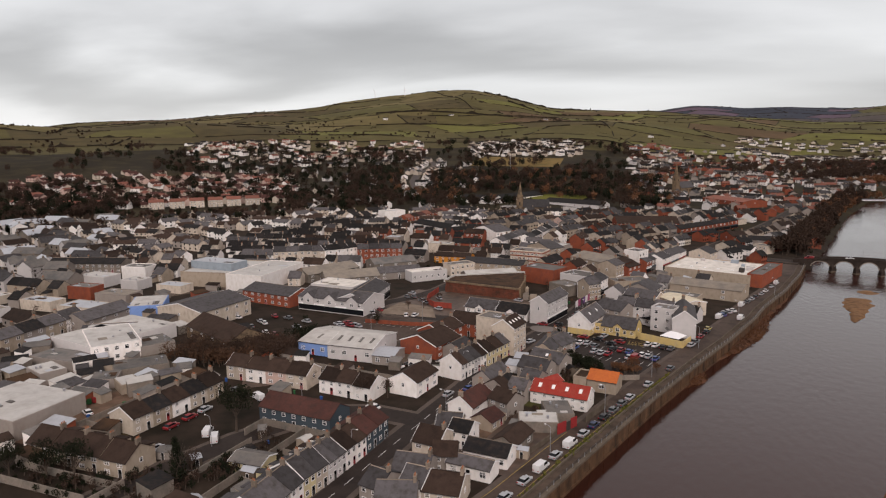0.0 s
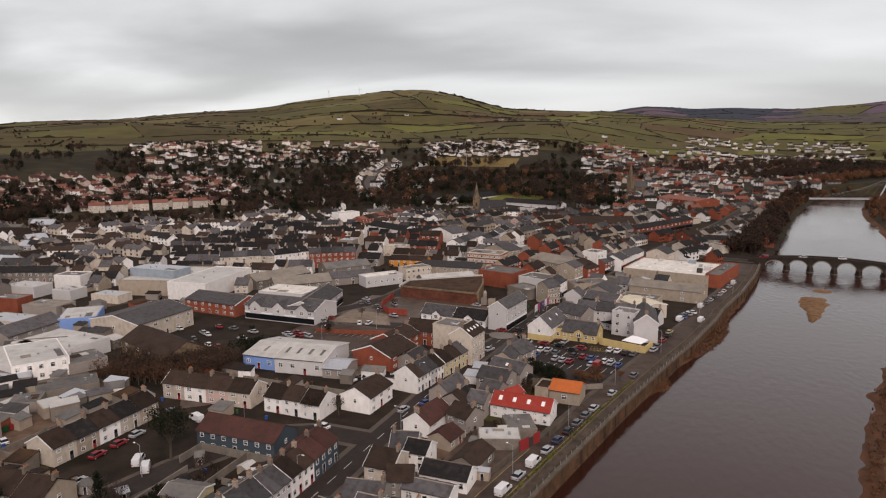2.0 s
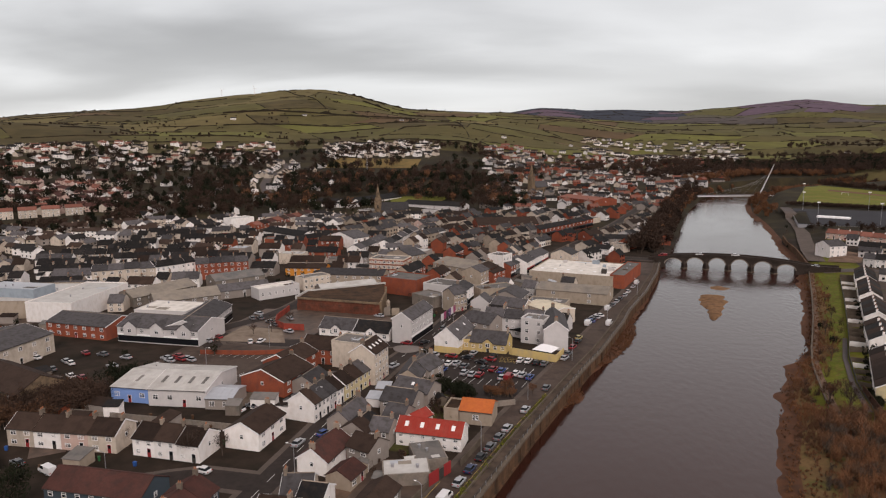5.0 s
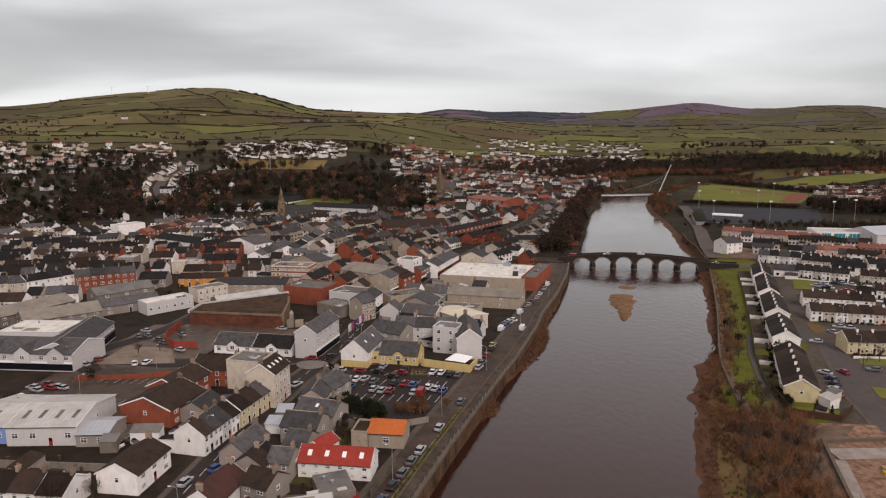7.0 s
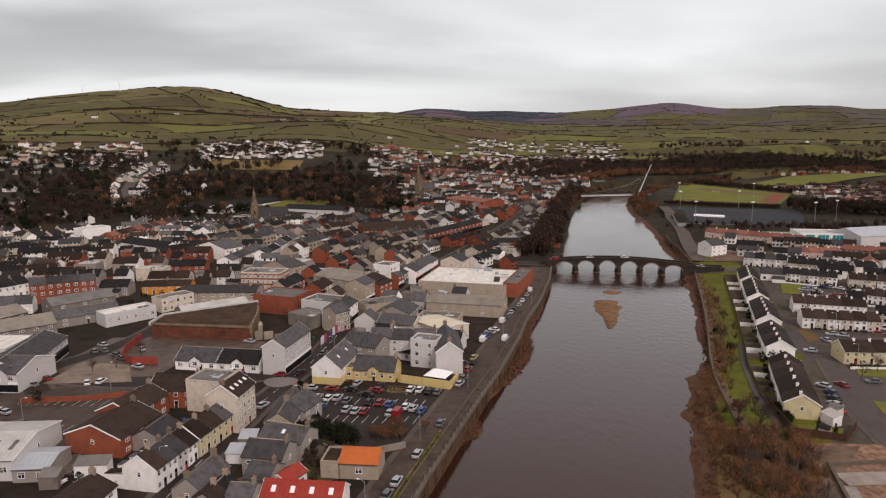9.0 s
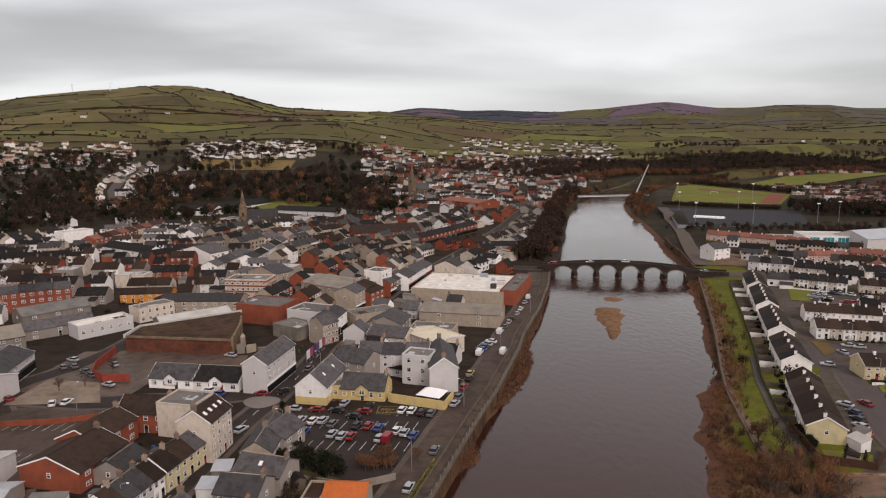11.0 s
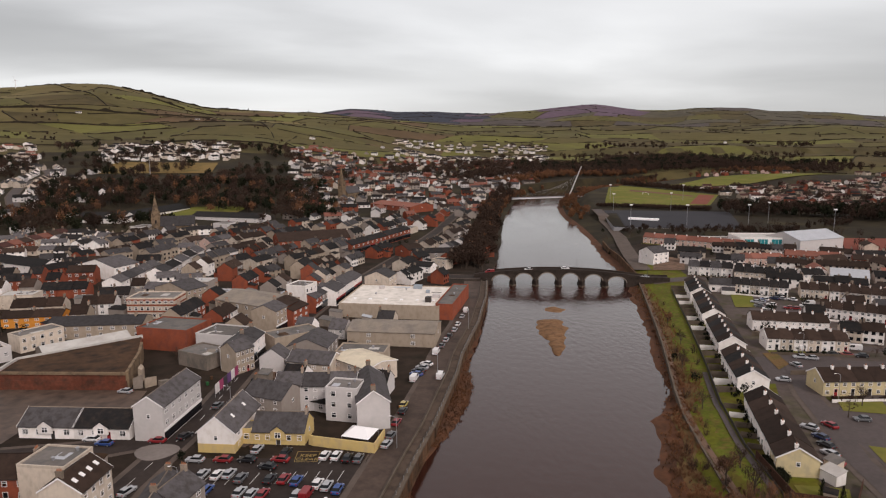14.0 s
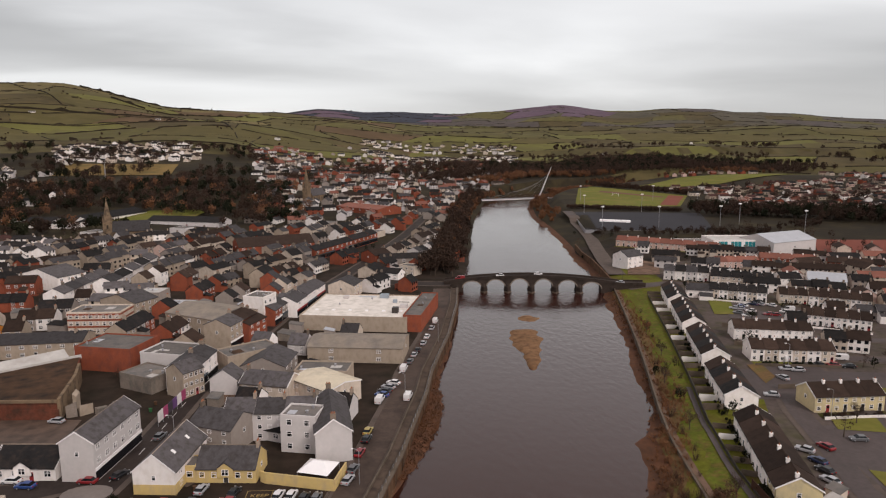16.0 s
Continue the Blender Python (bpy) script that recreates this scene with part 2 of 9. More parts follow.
BARK = material("bark", (0.075, 0.058, 0.045), 0.95, 0.3, 3.0, 0.3, 0.3)
STEEL = material("galvanised_steel", (0.35, 0.36, 0.37), 0.45, 0.1, 2.0, 0.3, 0.0, metal=0.6)
WHITEPAINT = material("white_gloss_paint", (0.78, 0.78, 0.77), 0.35, 0.05, 1.0, 0.3, 0.0)
DARKSTONE = material("soot_dark_bridge_stone", (0.042, 0.032, 0.026), 0.95, 0.4, 1.2, 0.15, 0.4, dirt=(0.024, 0.019, 0.016))
SCRUBLAND = material("rank_brown_grass", (0.125, 0.078, 0.034), 0.95, 0.45, 1.2, 0.06, 0.5, dirt=(0.085, 0.078, 0.022))
BROWNROAD = material("worn_brown_asphalt", (0.072, 0.052, 0.041), 0.75, 0.4, 1.0, 0.06, 0.15, dirt=(0.042, 0.030, 0.024))
GREYROAD = material("worn_grey_asphalt", (0.078, 0.064, 0.060), 0.75, 0.3, 1.0, 0.04, 0.15, dirt=(0.068, 0.057, 0.053))
PALEGRAVEL = material("pale_compacted_gravel", (0.20, 0.160, 0.122), 0.95, 0.35, 0.7, 0.06, 0.3, dirt=(0.12, 0.09, 0.066))
WETEARTH = material("wet_brown_yard", (0.088, 0.059, 0.043), 0.6, 0.5, 0.6, 0.09, 0.3, dirt=(0.040, 0.027, 0.020), spec=0.35)
MOSS = material("mossy_yard", (0.060, 0.058, 0.018), 0.95, 0.45, 0.8, 0.1, 0.4, dirt=(0.045, 0.032, 0.018))


# ---- building blocks ----
def mesh_of(bm, name, *mats):
    me = bpy.data.meshes.new(name)
    bm.to_mesh(me)
    bm.free()
    for m in mats:
        me.materials.append(m)
    return me


def part(name, bm, mat, parent, label=""):
    me = bm if isinstance(bm, bpy.types.Mesh) else mesh_of(bm, name, *(mat if isinstance(mat, (list, tuple)) else (mat,)))
    ob = new(name, me)
    ob.parent = parent
    return tagged(ob, label)


def structure(name, bm, mat, label=""):
    ob = new(name, mesh_of(bm, name, *(mat if isinstance(mat, (list, tuple)) else (mat,))))
    return tagged(ob, label, kind="structure")


def empty(name, m, label, category, group=""):
    ob = new(name)
    ob.matrix_basis = m
    ob.empty_display_size = 0.5
    return tagged(ob, label, category, group)


def box(bm, x0, y0, z0, x1, y1, z1, mi=0):
    vs = [bm.verts.new(p) for p in ((x0, y0, z0), (x1, y0, z0), (x1, y1, z0), (x0, y1, z0), (x0, y0, z1), (x1, y0, z1), (x1, y1, z1), (x0, y1, z1))]
    for q in ((0, 3, 2, 1), (4, 5, 6, 7), (0, 1, 5, 4), (1, 2, 6, 5), (2, 3, 7, 6), (3, 0, 4, 7)):
        bm.faces.new([vs[i] for i in q]).material_index = mi
    return vs


def prism(bm, ring, x0, x1, mi=0):
    """A closed ring of (y, z), extruded along x."""
    a = [bm.verts.new((x0, y, z)) for y, z in ring]
    b = [bm.verts.new((x1, y, z)) for y, z in ring]
    bm.faces.new(a).material_index = mi
    bm.faces.new(b[::-1]).material_index = mi
    for i in range(len(ring)):
        j = (i + 1) % len(ring)
        bm.faces.new((a[i], b[i], b[j], a[j])).material_index = mi
    bmesh.ops.recalc_face_normals(bm, faces=bm.faces)


def tube(bm, p, q, r0, r1, sides=6, mi=0):
    p, q = Vector(p), Vector(q)
    d = (q - p).normalized()
    u = d.cross(Vector((0, 0, 1)) if abs(d.z) < 0.9 else Vector((1, 0, 0))).normalized()
    v = d.cross(u)
    a, b = [], []
    for k in range(sides):
        c, s = math.cos(2 * math.pi * k / sides), math.sin(2 * math.pi * k / sides)
        a.append(bm.verts.new(p + (u * c + v * s) * r0))
        b.append(bm.verts.new(q + (u * c + v * s) * r1))
    for k in range(sides):
        j = (k + 1) % sides
        bm.faces.new((a[k], a[j], b[j], b[k])).material_index = mi
    bm.faces.new(a[::-1]).material_index = mi
    bm.faces.new(b).material_index = mi


# ---- the lie of the land ----
WATER = 3.8


def left_edge(y):
    """The river face of the quay wall."""
    return float(np.interp(y, (-400, 60, 121, 142, 167, 186, 210, 235, 252, 266, 290, 307, 329, 346, 367, 391, 424, 508, 529, 570, 624, 654, 737, 801, 903, 960, 1052, 1243), (-156, -51.2, -36.5, -32.5, -27.3, -23.3, -17.6, -11.6, -7.1, -4.1, 1.1, 3.7, 8.7, 12.8, 16.4, 20.7, 24.6, 41.2, 43.5, 50.4, 57.5, 62.5, 75.5, 89.3, 110, 140, 225, 480)))


def right_edge(y):
    """The waterline on the other bank."""
    return float(np.interp(y, (-400, 60, 150, 185, 205, 219, 233, 244, 253, 260, 267, 274, 283, 293, 305, 318, 332, 350, 376, 400, 433, 485, 531, 549, 600, 650, 738, 831, 864, 930, 1052, 1243), (-60, 8, 26, 32, 38, 41, 42.5, 49, 50.5, 51.5, 58, 61, 65, 66, 68.5, 72, 76.5, 80, 86, 90, 98.5, 105.8, 108.5, 113, 119, 124, 130, 145.6, 153, 190, 300, 575)))


def bell(x, c, w):
    return math.exp(-(((x - c) / w) ** 2))


def skyline(az):
    """Elevation angle of the near ridge and the far one, by azimuth in degrees to the left of north."""
    near = float(np.interp(az, (-70, -40, -25, -10, -3, 3, 8.7, 13.3, 16.5, 17.8, 20, 21.3, 23, 24.3, 26.2, 28.2, 30, 32, 33.8, 35.5, 37.2, 40, 43, 46, 49, 52, 56, 80), (0.4, 0.5, 0.7, 0.8, 1.0, 1.5, 1.94, 2.03, 2.25, 2.61, 3.16, 3.42, 3.74, 3.80, 3.62, 3.34, 3.23, 3.07, 2.88, 2.57, 2.27, 2.10, 1.75, 1.55, 1.35, 1.09, 0.75, 0.5)))
    far = float(np.interp(az, (-60, -40, -35, -31, -27.2, -25.5, -23.7, -21.9, -20, -18.1, -15.6, -14.4, -13.6, -11.9, -9.7, -7.5, -5.3, -3.4, -1.1, 1.7, 4, 5.4, 8, 12, 30), (0.4, 0.8, 1.2, 1.6, 1.82, 2.03, 2.12, 2.05, 1.92, 1.99, 2.32, 2.45, 2.45, 2.32, 2.15, 2.02, 1.80, 1.91, 2.08, 2.07, 2.27, 2.31, 1.93, 1.5, 0.5)))
    return near, far


def land(x, y):
    """Height of the ground."""
    yc = min(max(y, -400), 1300)
    xl, xr = left_edge(yc), right_edge(yc)
    r = math.hypot(x, y)
    az = math.degrees(math.atan2(-x, y))
    town = 7.5
    if r > 450 and y > 0:
        near, far = skyline(az)
        lift = (0.0, 4.0, 20.0, 48.0, 98.0)
        side = min(max((az + 2.0) / 14.0, 0.0), 1.0)
        low = float(np.interp(r, (450, 620, 900, 1200, 1600), lift)) * side + float(np.interp(r, (450, 900, 1200, 1600, 2200), (0, 5, 14, 34, 85))) * (1 - side)
        top1, top2 = 72 + 2500 * math.tan(radians(near)), 72 + 4300 * math.tan(radians(far))
        k = min(max((r - 1600) / 900, 0), 1)
        start = 98.0 * side + 45.0 * (1 - side)
        if r > 1600:
            low = start + (top1 - start) * math.sin(k * math.pi / 2) ** 1.15
            if r > 2500:
                k2 = min((r - 2500) / 1800, 1)
                low = max(top1 - (r - 2500) * 0.035, top1 - 50 + (top2 - top1 + 50) * k2 * k2 * (3 - 2 * k2))
        town += low + (noise.noise((x * 0.004, y * 0.004, 0)) * min((r - 450) / 60, 12) if r > 450 else 0)
    if y > 1180:
        return town
    if x < xl:
        if 450 < y < 1300:
            k = min(max((xl - x) / 14.0, 0), 1)
            return WATER + 0.3 + (min(town, 9) - WATER - 0.3) * k if k < 1 else town
        return town
    if x > xr - 5:
        u = x - xr
        bank = float(np.interp(u, (-5, 0, 4.0, 6.0, 9, 20, 32), (WATER - 1.4, WATER, WATER + 0.7, WATER + 1.3, 5.6, 6.8, 7.5)))
        if u < 5:
            bank += 0.6 * noise.noise((x * 0.09, y * 0.09, 3)) + 0.25 * noise.noise((x * 0.25, y * 0.25, 5))
        return bank if u < 32 else town
    bed = WATER - 1.5
    u = x - xl
    strip = 7.5 * bell(y, 275, 30) + 3.0 * bell(y, 332, 30) + 5 * bell(y, 217, 8) + 0.4
    if u < strip + 4:
        bed = max(bed, WATER + min(1.1, strip * 0.25 - 0.4) - 2.2 * (u / strip) ** 1.6 + 0.5 * noise.noise((x * 0.22, y * 0.22, 9)) + 0.3 * noise.noise((x * 0.6, y * 0.6, 2)))
    isle = 0.0
    if 312 < y < 368:
        k = (y - 312) / 56
        cx, hw = 37.6 + k * 7.2, 0.9 + 6.8 * min(k * 1.35, 1.0) ** 0.9
        cx, hw = cx + 1.2 * noise.noise((y * 0.13, 1.7, 0)), hw * (1.0 + 0.45 * noise.noise((y * 0.17, 7.1, 0)))
        isle = 2.35 * max(0.0, 1 - ((x - cx) / hw) ** 2) ** 0.5 * min(1.0, (368 - y) / 7, (y - 312) / 6)
    isle = max(isle, 2.0 * math.exp(-(((x - 49.5) / 8.5) ** 2) - ((y - 379) / 8.5) ** 2))
    return max(bed, WATER - 1.5 + isle + 0.35 * noise.noise((x * 0.22, y * 0.22, 4)) + 0.12 * noise.noise((x * 0.5, y * 0.5, 4)))


def spread(a, b, step, grow, far):
    """Steps of even width from a to b, then ever wider ones out to far on both sides."""
    out = list(np.arange(a, b + 0.1, step))
    s, p = step, out[-1]
    while p < far:
        s *= grow
        p += s
        out.append(p)
    s, p = step, a
    low = []
    while p > -far:
        s *= grow
        p -= s
        low.append(p)
    return [float(v) for v in low[::-1] + out]


# columns follow the two edges of the river, so that banks stay crisp
COLS = [("l", -v) for v in spread(0.0, 300.0, 6.0, 1.035, 4800)[::-1] if v > 0.01] + [("l", 0.0)]
COLS += [("m", (k + 0.02) / 96.0) for k in range(96)]
COLS += [("r", v) for v in (-4.0, -2.5, -1.2, 0.0, 1.2, 2.4, 3.5, 5.0, 7.0, 9.0, 14.0, 20.0, 26.0)] + [("r", v) for v in spread(32.0, 300.0, 6.0, 1.035, 4800) if v > 31]
ROWS_Y = [v for v in spread(100.0, 440.0, 2.0, 1.035, 4850) if v > -700]
bm = bmesh.new()
sheet = []
for yy in ROWS_Y:
    yc = min(max(yy, -400), 1300)
    xl, xr = left_edge(yc), right_edge(yc)
    line = []
    for kind, v in COLS:
        xx = xl + v if kind == "l" else (xl + 0.05 + v * (xr - 4.5 - xl) if kind == "m" else xr + v)
        line.append(bm.verts.new((xx, yy, land(xx, yy))))
    sheet.append(line)
for a, b in zip(sheet, sheet[1:]):
    for k in range(len(COLS) - 1):
        f = bm.faces.new((a[k], a[k + 1], b[k + 1], b[k]))
        f.smooth = True
        c = f.calc_center_median()
        kind, v = COLS[k]
        r = c.length
        if c.y > 1165 and kind != "l" and (kind == "m" or v < 40):
            f.material_index = 2 if r > 1230 else 4
        elif kind == "m" and 26 < c.x < 70 and 304 < c.y < 396 and c.z > WATER - 0.6:
            f.material_index = 5
        elif kind == "m" or (kind == "r" and v < 4.9):
            f.material_index = 0
        elif kind == "r" and v < 31 and c.y < 470:
            f.material_index = 6 if v < 8.5 or c.y < 208 else 1
        elif kind == "r" and c.y < 480 and v < 190 and c.y > 195:
            f.material_index = 7
        elif r > 1230 or c.y < 20:
            f.material_index = 2
        elif r > 560:
            f.material_index = 4
        else:
            f.material_index = 3


FIELDS = material("rough_hill_pasture", (0.066, 0.056, 0.022), 0.95, 0.5, 0.03, 0.006, 0.0, dirt=(0.082, 0.066, 0.028))
TOWNGROUND = material("worn_yards_and_verges", (0.030, 0.021, 0.015), 0.95, 0.6, 0.3, 0.04, 0.3, dirt=(0.014, 0.011, 0.007))
COURTS = material("worn_paved_courts", (0.078, 0.062, 0.054), 0.9, 0.45, 0.5, 0.06, 0.2, dirt=(0.055, 0.050, 0.026))
SHINGLE = material("tan_river_shingle", (0.17, 0.098, 0.05), 0.95, 0.4, 0.8, 0.15, 0.5, dirt=(0.10, 0.052, 0.026))
WOODFLOOR = material("leaf_litter_and_rough_grass", (0.022, 0.017, 0.010), 0.95, 0.4, 0.2, 0.012, 0.3, dirt=(0.042, 0.033, 0.015))
structure("ground", bm, (MUD, GRASS, FIELDS, TOWNGROUND, WOODFLOOR, SHINGLE, SCRUBLAND, COURTS), "open ground of river bed, banks, town and hedged green hills")


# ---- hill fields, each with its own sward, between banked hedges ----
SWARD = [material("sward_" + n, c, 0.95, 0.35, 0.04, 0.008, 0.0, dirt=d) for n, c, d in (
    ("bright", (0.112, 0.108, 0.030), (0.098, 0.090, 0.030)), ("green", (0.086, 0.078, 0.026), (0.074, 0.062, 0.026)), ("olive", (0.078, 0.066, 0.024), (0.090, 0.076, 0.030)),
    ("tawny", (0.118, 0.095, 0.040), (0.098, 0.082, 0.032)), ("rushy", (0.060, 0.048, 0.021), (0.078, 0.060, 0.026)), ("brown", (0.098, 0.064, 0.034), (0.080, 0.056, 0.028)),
    # far moorland cover, greyed and blued to put distance haze into the colour
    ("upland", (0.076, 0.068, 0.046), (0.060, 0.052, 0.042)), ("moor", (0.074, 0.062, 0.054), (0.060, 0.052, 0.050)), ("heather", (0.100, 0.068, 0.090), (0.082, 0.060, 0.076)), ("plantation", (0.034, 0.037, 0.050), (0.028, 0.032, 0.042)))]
HEDGE_LINES = []


def sheet_xy(az, r):
    a = radians(az)
    return -r * math.sin(a), r * math.cos(a)


def field_cells(name, label, az0, az1, r0, r1, deep, long, pick, seed, hedge=1.0, lift=1.0):
    """Fields in uneven rows across a hillside, laid on the land; their edges are kept for the hedges."""
    rng = random.Random(seed)
    verts, faces, mats = [], [], []

    def edge_r(row, az):
        return row + deep * 0.55 * noise.noise((az * 0.09, row * 0.004, seed)) + deep * 0.25 * noise.noise((az * 0.33, row * 0.01, seed + 5))

    rows, r = [], r0
    while r < r1:
        rows.append(r)
        r += deep * rng.uniform(0.65, 1.4) * (r / r0) ** 0.5
    rows.append(r)
    for lo, hi in zip(rows, rows[1:]):
        az = az0 + rng.uniform(0, 2)
        lean = rng.uniform(-0.5, 0.5)
        while az < az1:
            w = math.degrees(long * rng.uniform(0.5, 1.6) / lo)
            nx_lean = rng.uniform(-0.8, 0.8)
            n, m = max(3, int(w * lo / 57.3 / 28)), 3
            k0 = len(verts)
            for i in range(n + 1):
                u = i / n
                for q in range(m + 1):
                    v = q / m
                    aa = az + w * u + (lean * (1 - u) + nx_lean * u) * (v - 0.5) * w * 0.5
                    rr = edge_r(lo, aa) * (1 - v) + edge_r(hi, aa) * v
                    x, y = sheet_xy(aa, rr)
                    verts.append((x, y, land(x, y) + lift))
            mi = pick(rng, az + w / 2, (lo + hi) / 2, verts[k0 + (n // 2) * (m + 1) + 1][2])
            for i in range(n):
                for q in range(m):
                    a = k0 + i * (m + 1) + q
                    faces.append((a, a + 1, a + m + 2, a + m + 1))
                    mats.append(mi)
            bare = 0.35 if verts[k0][2] > 185 and az > 12 else 1.0
            if hedge and rng.random() < 0.9 * bare:
                HEDGE_LINES.append(([verts[k0 + i * (m + 1)] for i in range(n + 1)], hedge))
            if hedge and rng.random() < 0.8 * bare:
                HEDGE_LINES.append(([verts[k0 + q] for q in range(m + 1)], hedge))
            az, lean = az + w, nx_lean
    me = bpy.data.meshes.new(name)
    me.from_pydata(verts, [], faces)
    for mt in SWARD:
        me.materials.append(mt)
    me.polygons.foreach_set("material_index", mats)
    me.polygons.foreach_set("use_smooth", [True] * len(mats))
    me.update()
    return tagged(new(name, me), label, kind="structure")


def near_pick(rng, az, r, z):
    if z > 185 and az > 12:
        return rng.choice((3, 3, 2, 3, 3, 1))
    if az > 33:
        return rng.choice((2, 4, 4, 5, 1, 2, 3, 4))
    return rng.choice((0, 1, 1, 2, 2, 3, 4, 5, 2, 3) if az > -2 else (0, 1, 2, 2, 1, 4, 4))


# far cells take the swards whose base colours carry painted haze
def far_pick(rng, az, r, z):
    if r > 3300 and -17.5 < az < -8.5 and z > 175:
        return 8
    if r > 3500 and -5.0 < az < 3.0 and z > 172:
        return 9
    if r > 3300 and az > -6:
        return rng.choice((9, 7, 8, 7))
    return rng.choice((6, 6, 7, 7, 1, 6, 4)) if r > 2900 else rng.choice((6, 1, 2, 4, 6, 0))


field_cells("hill_fields", "hedged green and tawny fields over the near hills", -46, 62, 1330, 2480, 95, 150, near_pick, 301)
field_cells("far_fields", "upland fields and heather on the far hills, dulled for distance haze", -46, 14, 2500, 4330, 150, 210, far_pick, 302, 0.8)


def hedge_banks(name, label, mat, seed):
    """Banked hedges: an uneven ridge of thorn along each field edge, broken by gaps and gateways."""
    rng = random.Random(seed)
    verts, faces = [], []
    for line, tall in HEDGE_LINES:
        base, broken = rng.choice((0.9, 1.4, 1.4, 2.0)) * tall, rng.choice((0.03, 0.1, 0.3))
        prev = None
        for (xa, ya, _), (xb, yb, _) in zip(line, line[1:]):
            d = math.hypot(xb - xa, yb - ya)
            n = max(1, int(d / 9))
            for k in range(n):
                t = k / n
                x, y = xa + (xb - xa) * t, ya + (yb - ya) * t
                if rng.random() < broken:
                    prev = None
                    continue
                z, h = land(x, y), base * rng.uniform(0.6, 1.5) * (2.4 if rng.random() < 0.05 else 1.0)
                nx, ny = -(yb - ya) / d * 1.3, (xb - xa) / d * 1.3
                c = len(verts)
                verts.extend(((x - nx, y - ny, z + 0.2), (x - nx * 0.5, y - ny * 0.5, z + 1.0 + h), (x + nx * 0.5, y + ny * 0.5, z + 1.0 + h * 0.9), (x + nx, y + ny, z + 0.2)))
                if prev is not None:
                    faces.extend((prev + i, c + i, c + i + 1, prev + i + 1) for i in range(3))
                prev = c
    me = bpy.data.meshes.new(name)
    me.from_pydata(verts, [], faces)
    me.materials.append(mat)
    return tagged(new(name, me), label, "hedges", kind="stuff")


HEDGEMAT = material("thorn_hedge", (0.024, 0.020, 0.013), 0.95, 0.5, 0.2, 0.02, 0.0, dirt=(0.034, 0.024, 0.017))
# the long hedges that climb the round hill
for line in ([(26.5, 2350), (25.2, 2150), (23.6, 1960), (22.8, 1820)], [(31, 1780), (27, 1790), (23, 1770), (19, 1760), (15, 1790)], [(31, 1640), (27, 1655), (22, 1640), (17, 1660), (12, 1700)], [(22, 2330), (19, 2250), (16, 2200), (13, 2180)], [(20, 2080), (17.5, 1990), (14, 1960)], [(14, 1900), (12.8, 1700), (11.5, 1500), (11.2, 1380)], [(30, 2200), (27, 2120), (24, 2090)]):
    dense = [sheet_xy(a0 + (a1 - a0) * k / 8, q0 + (q1 - q0) * k / 8) for (a0, q0), (a1, q1) in zip(line, line[1:]) for k in range(8)]
    HEDGE_LINES.append(([(x, y, 0.0) for x, y in dense], 1.6))
hedge_banks("hedgerows", "dark thorn hedges along the field edges", HEDGEMAT, 303)


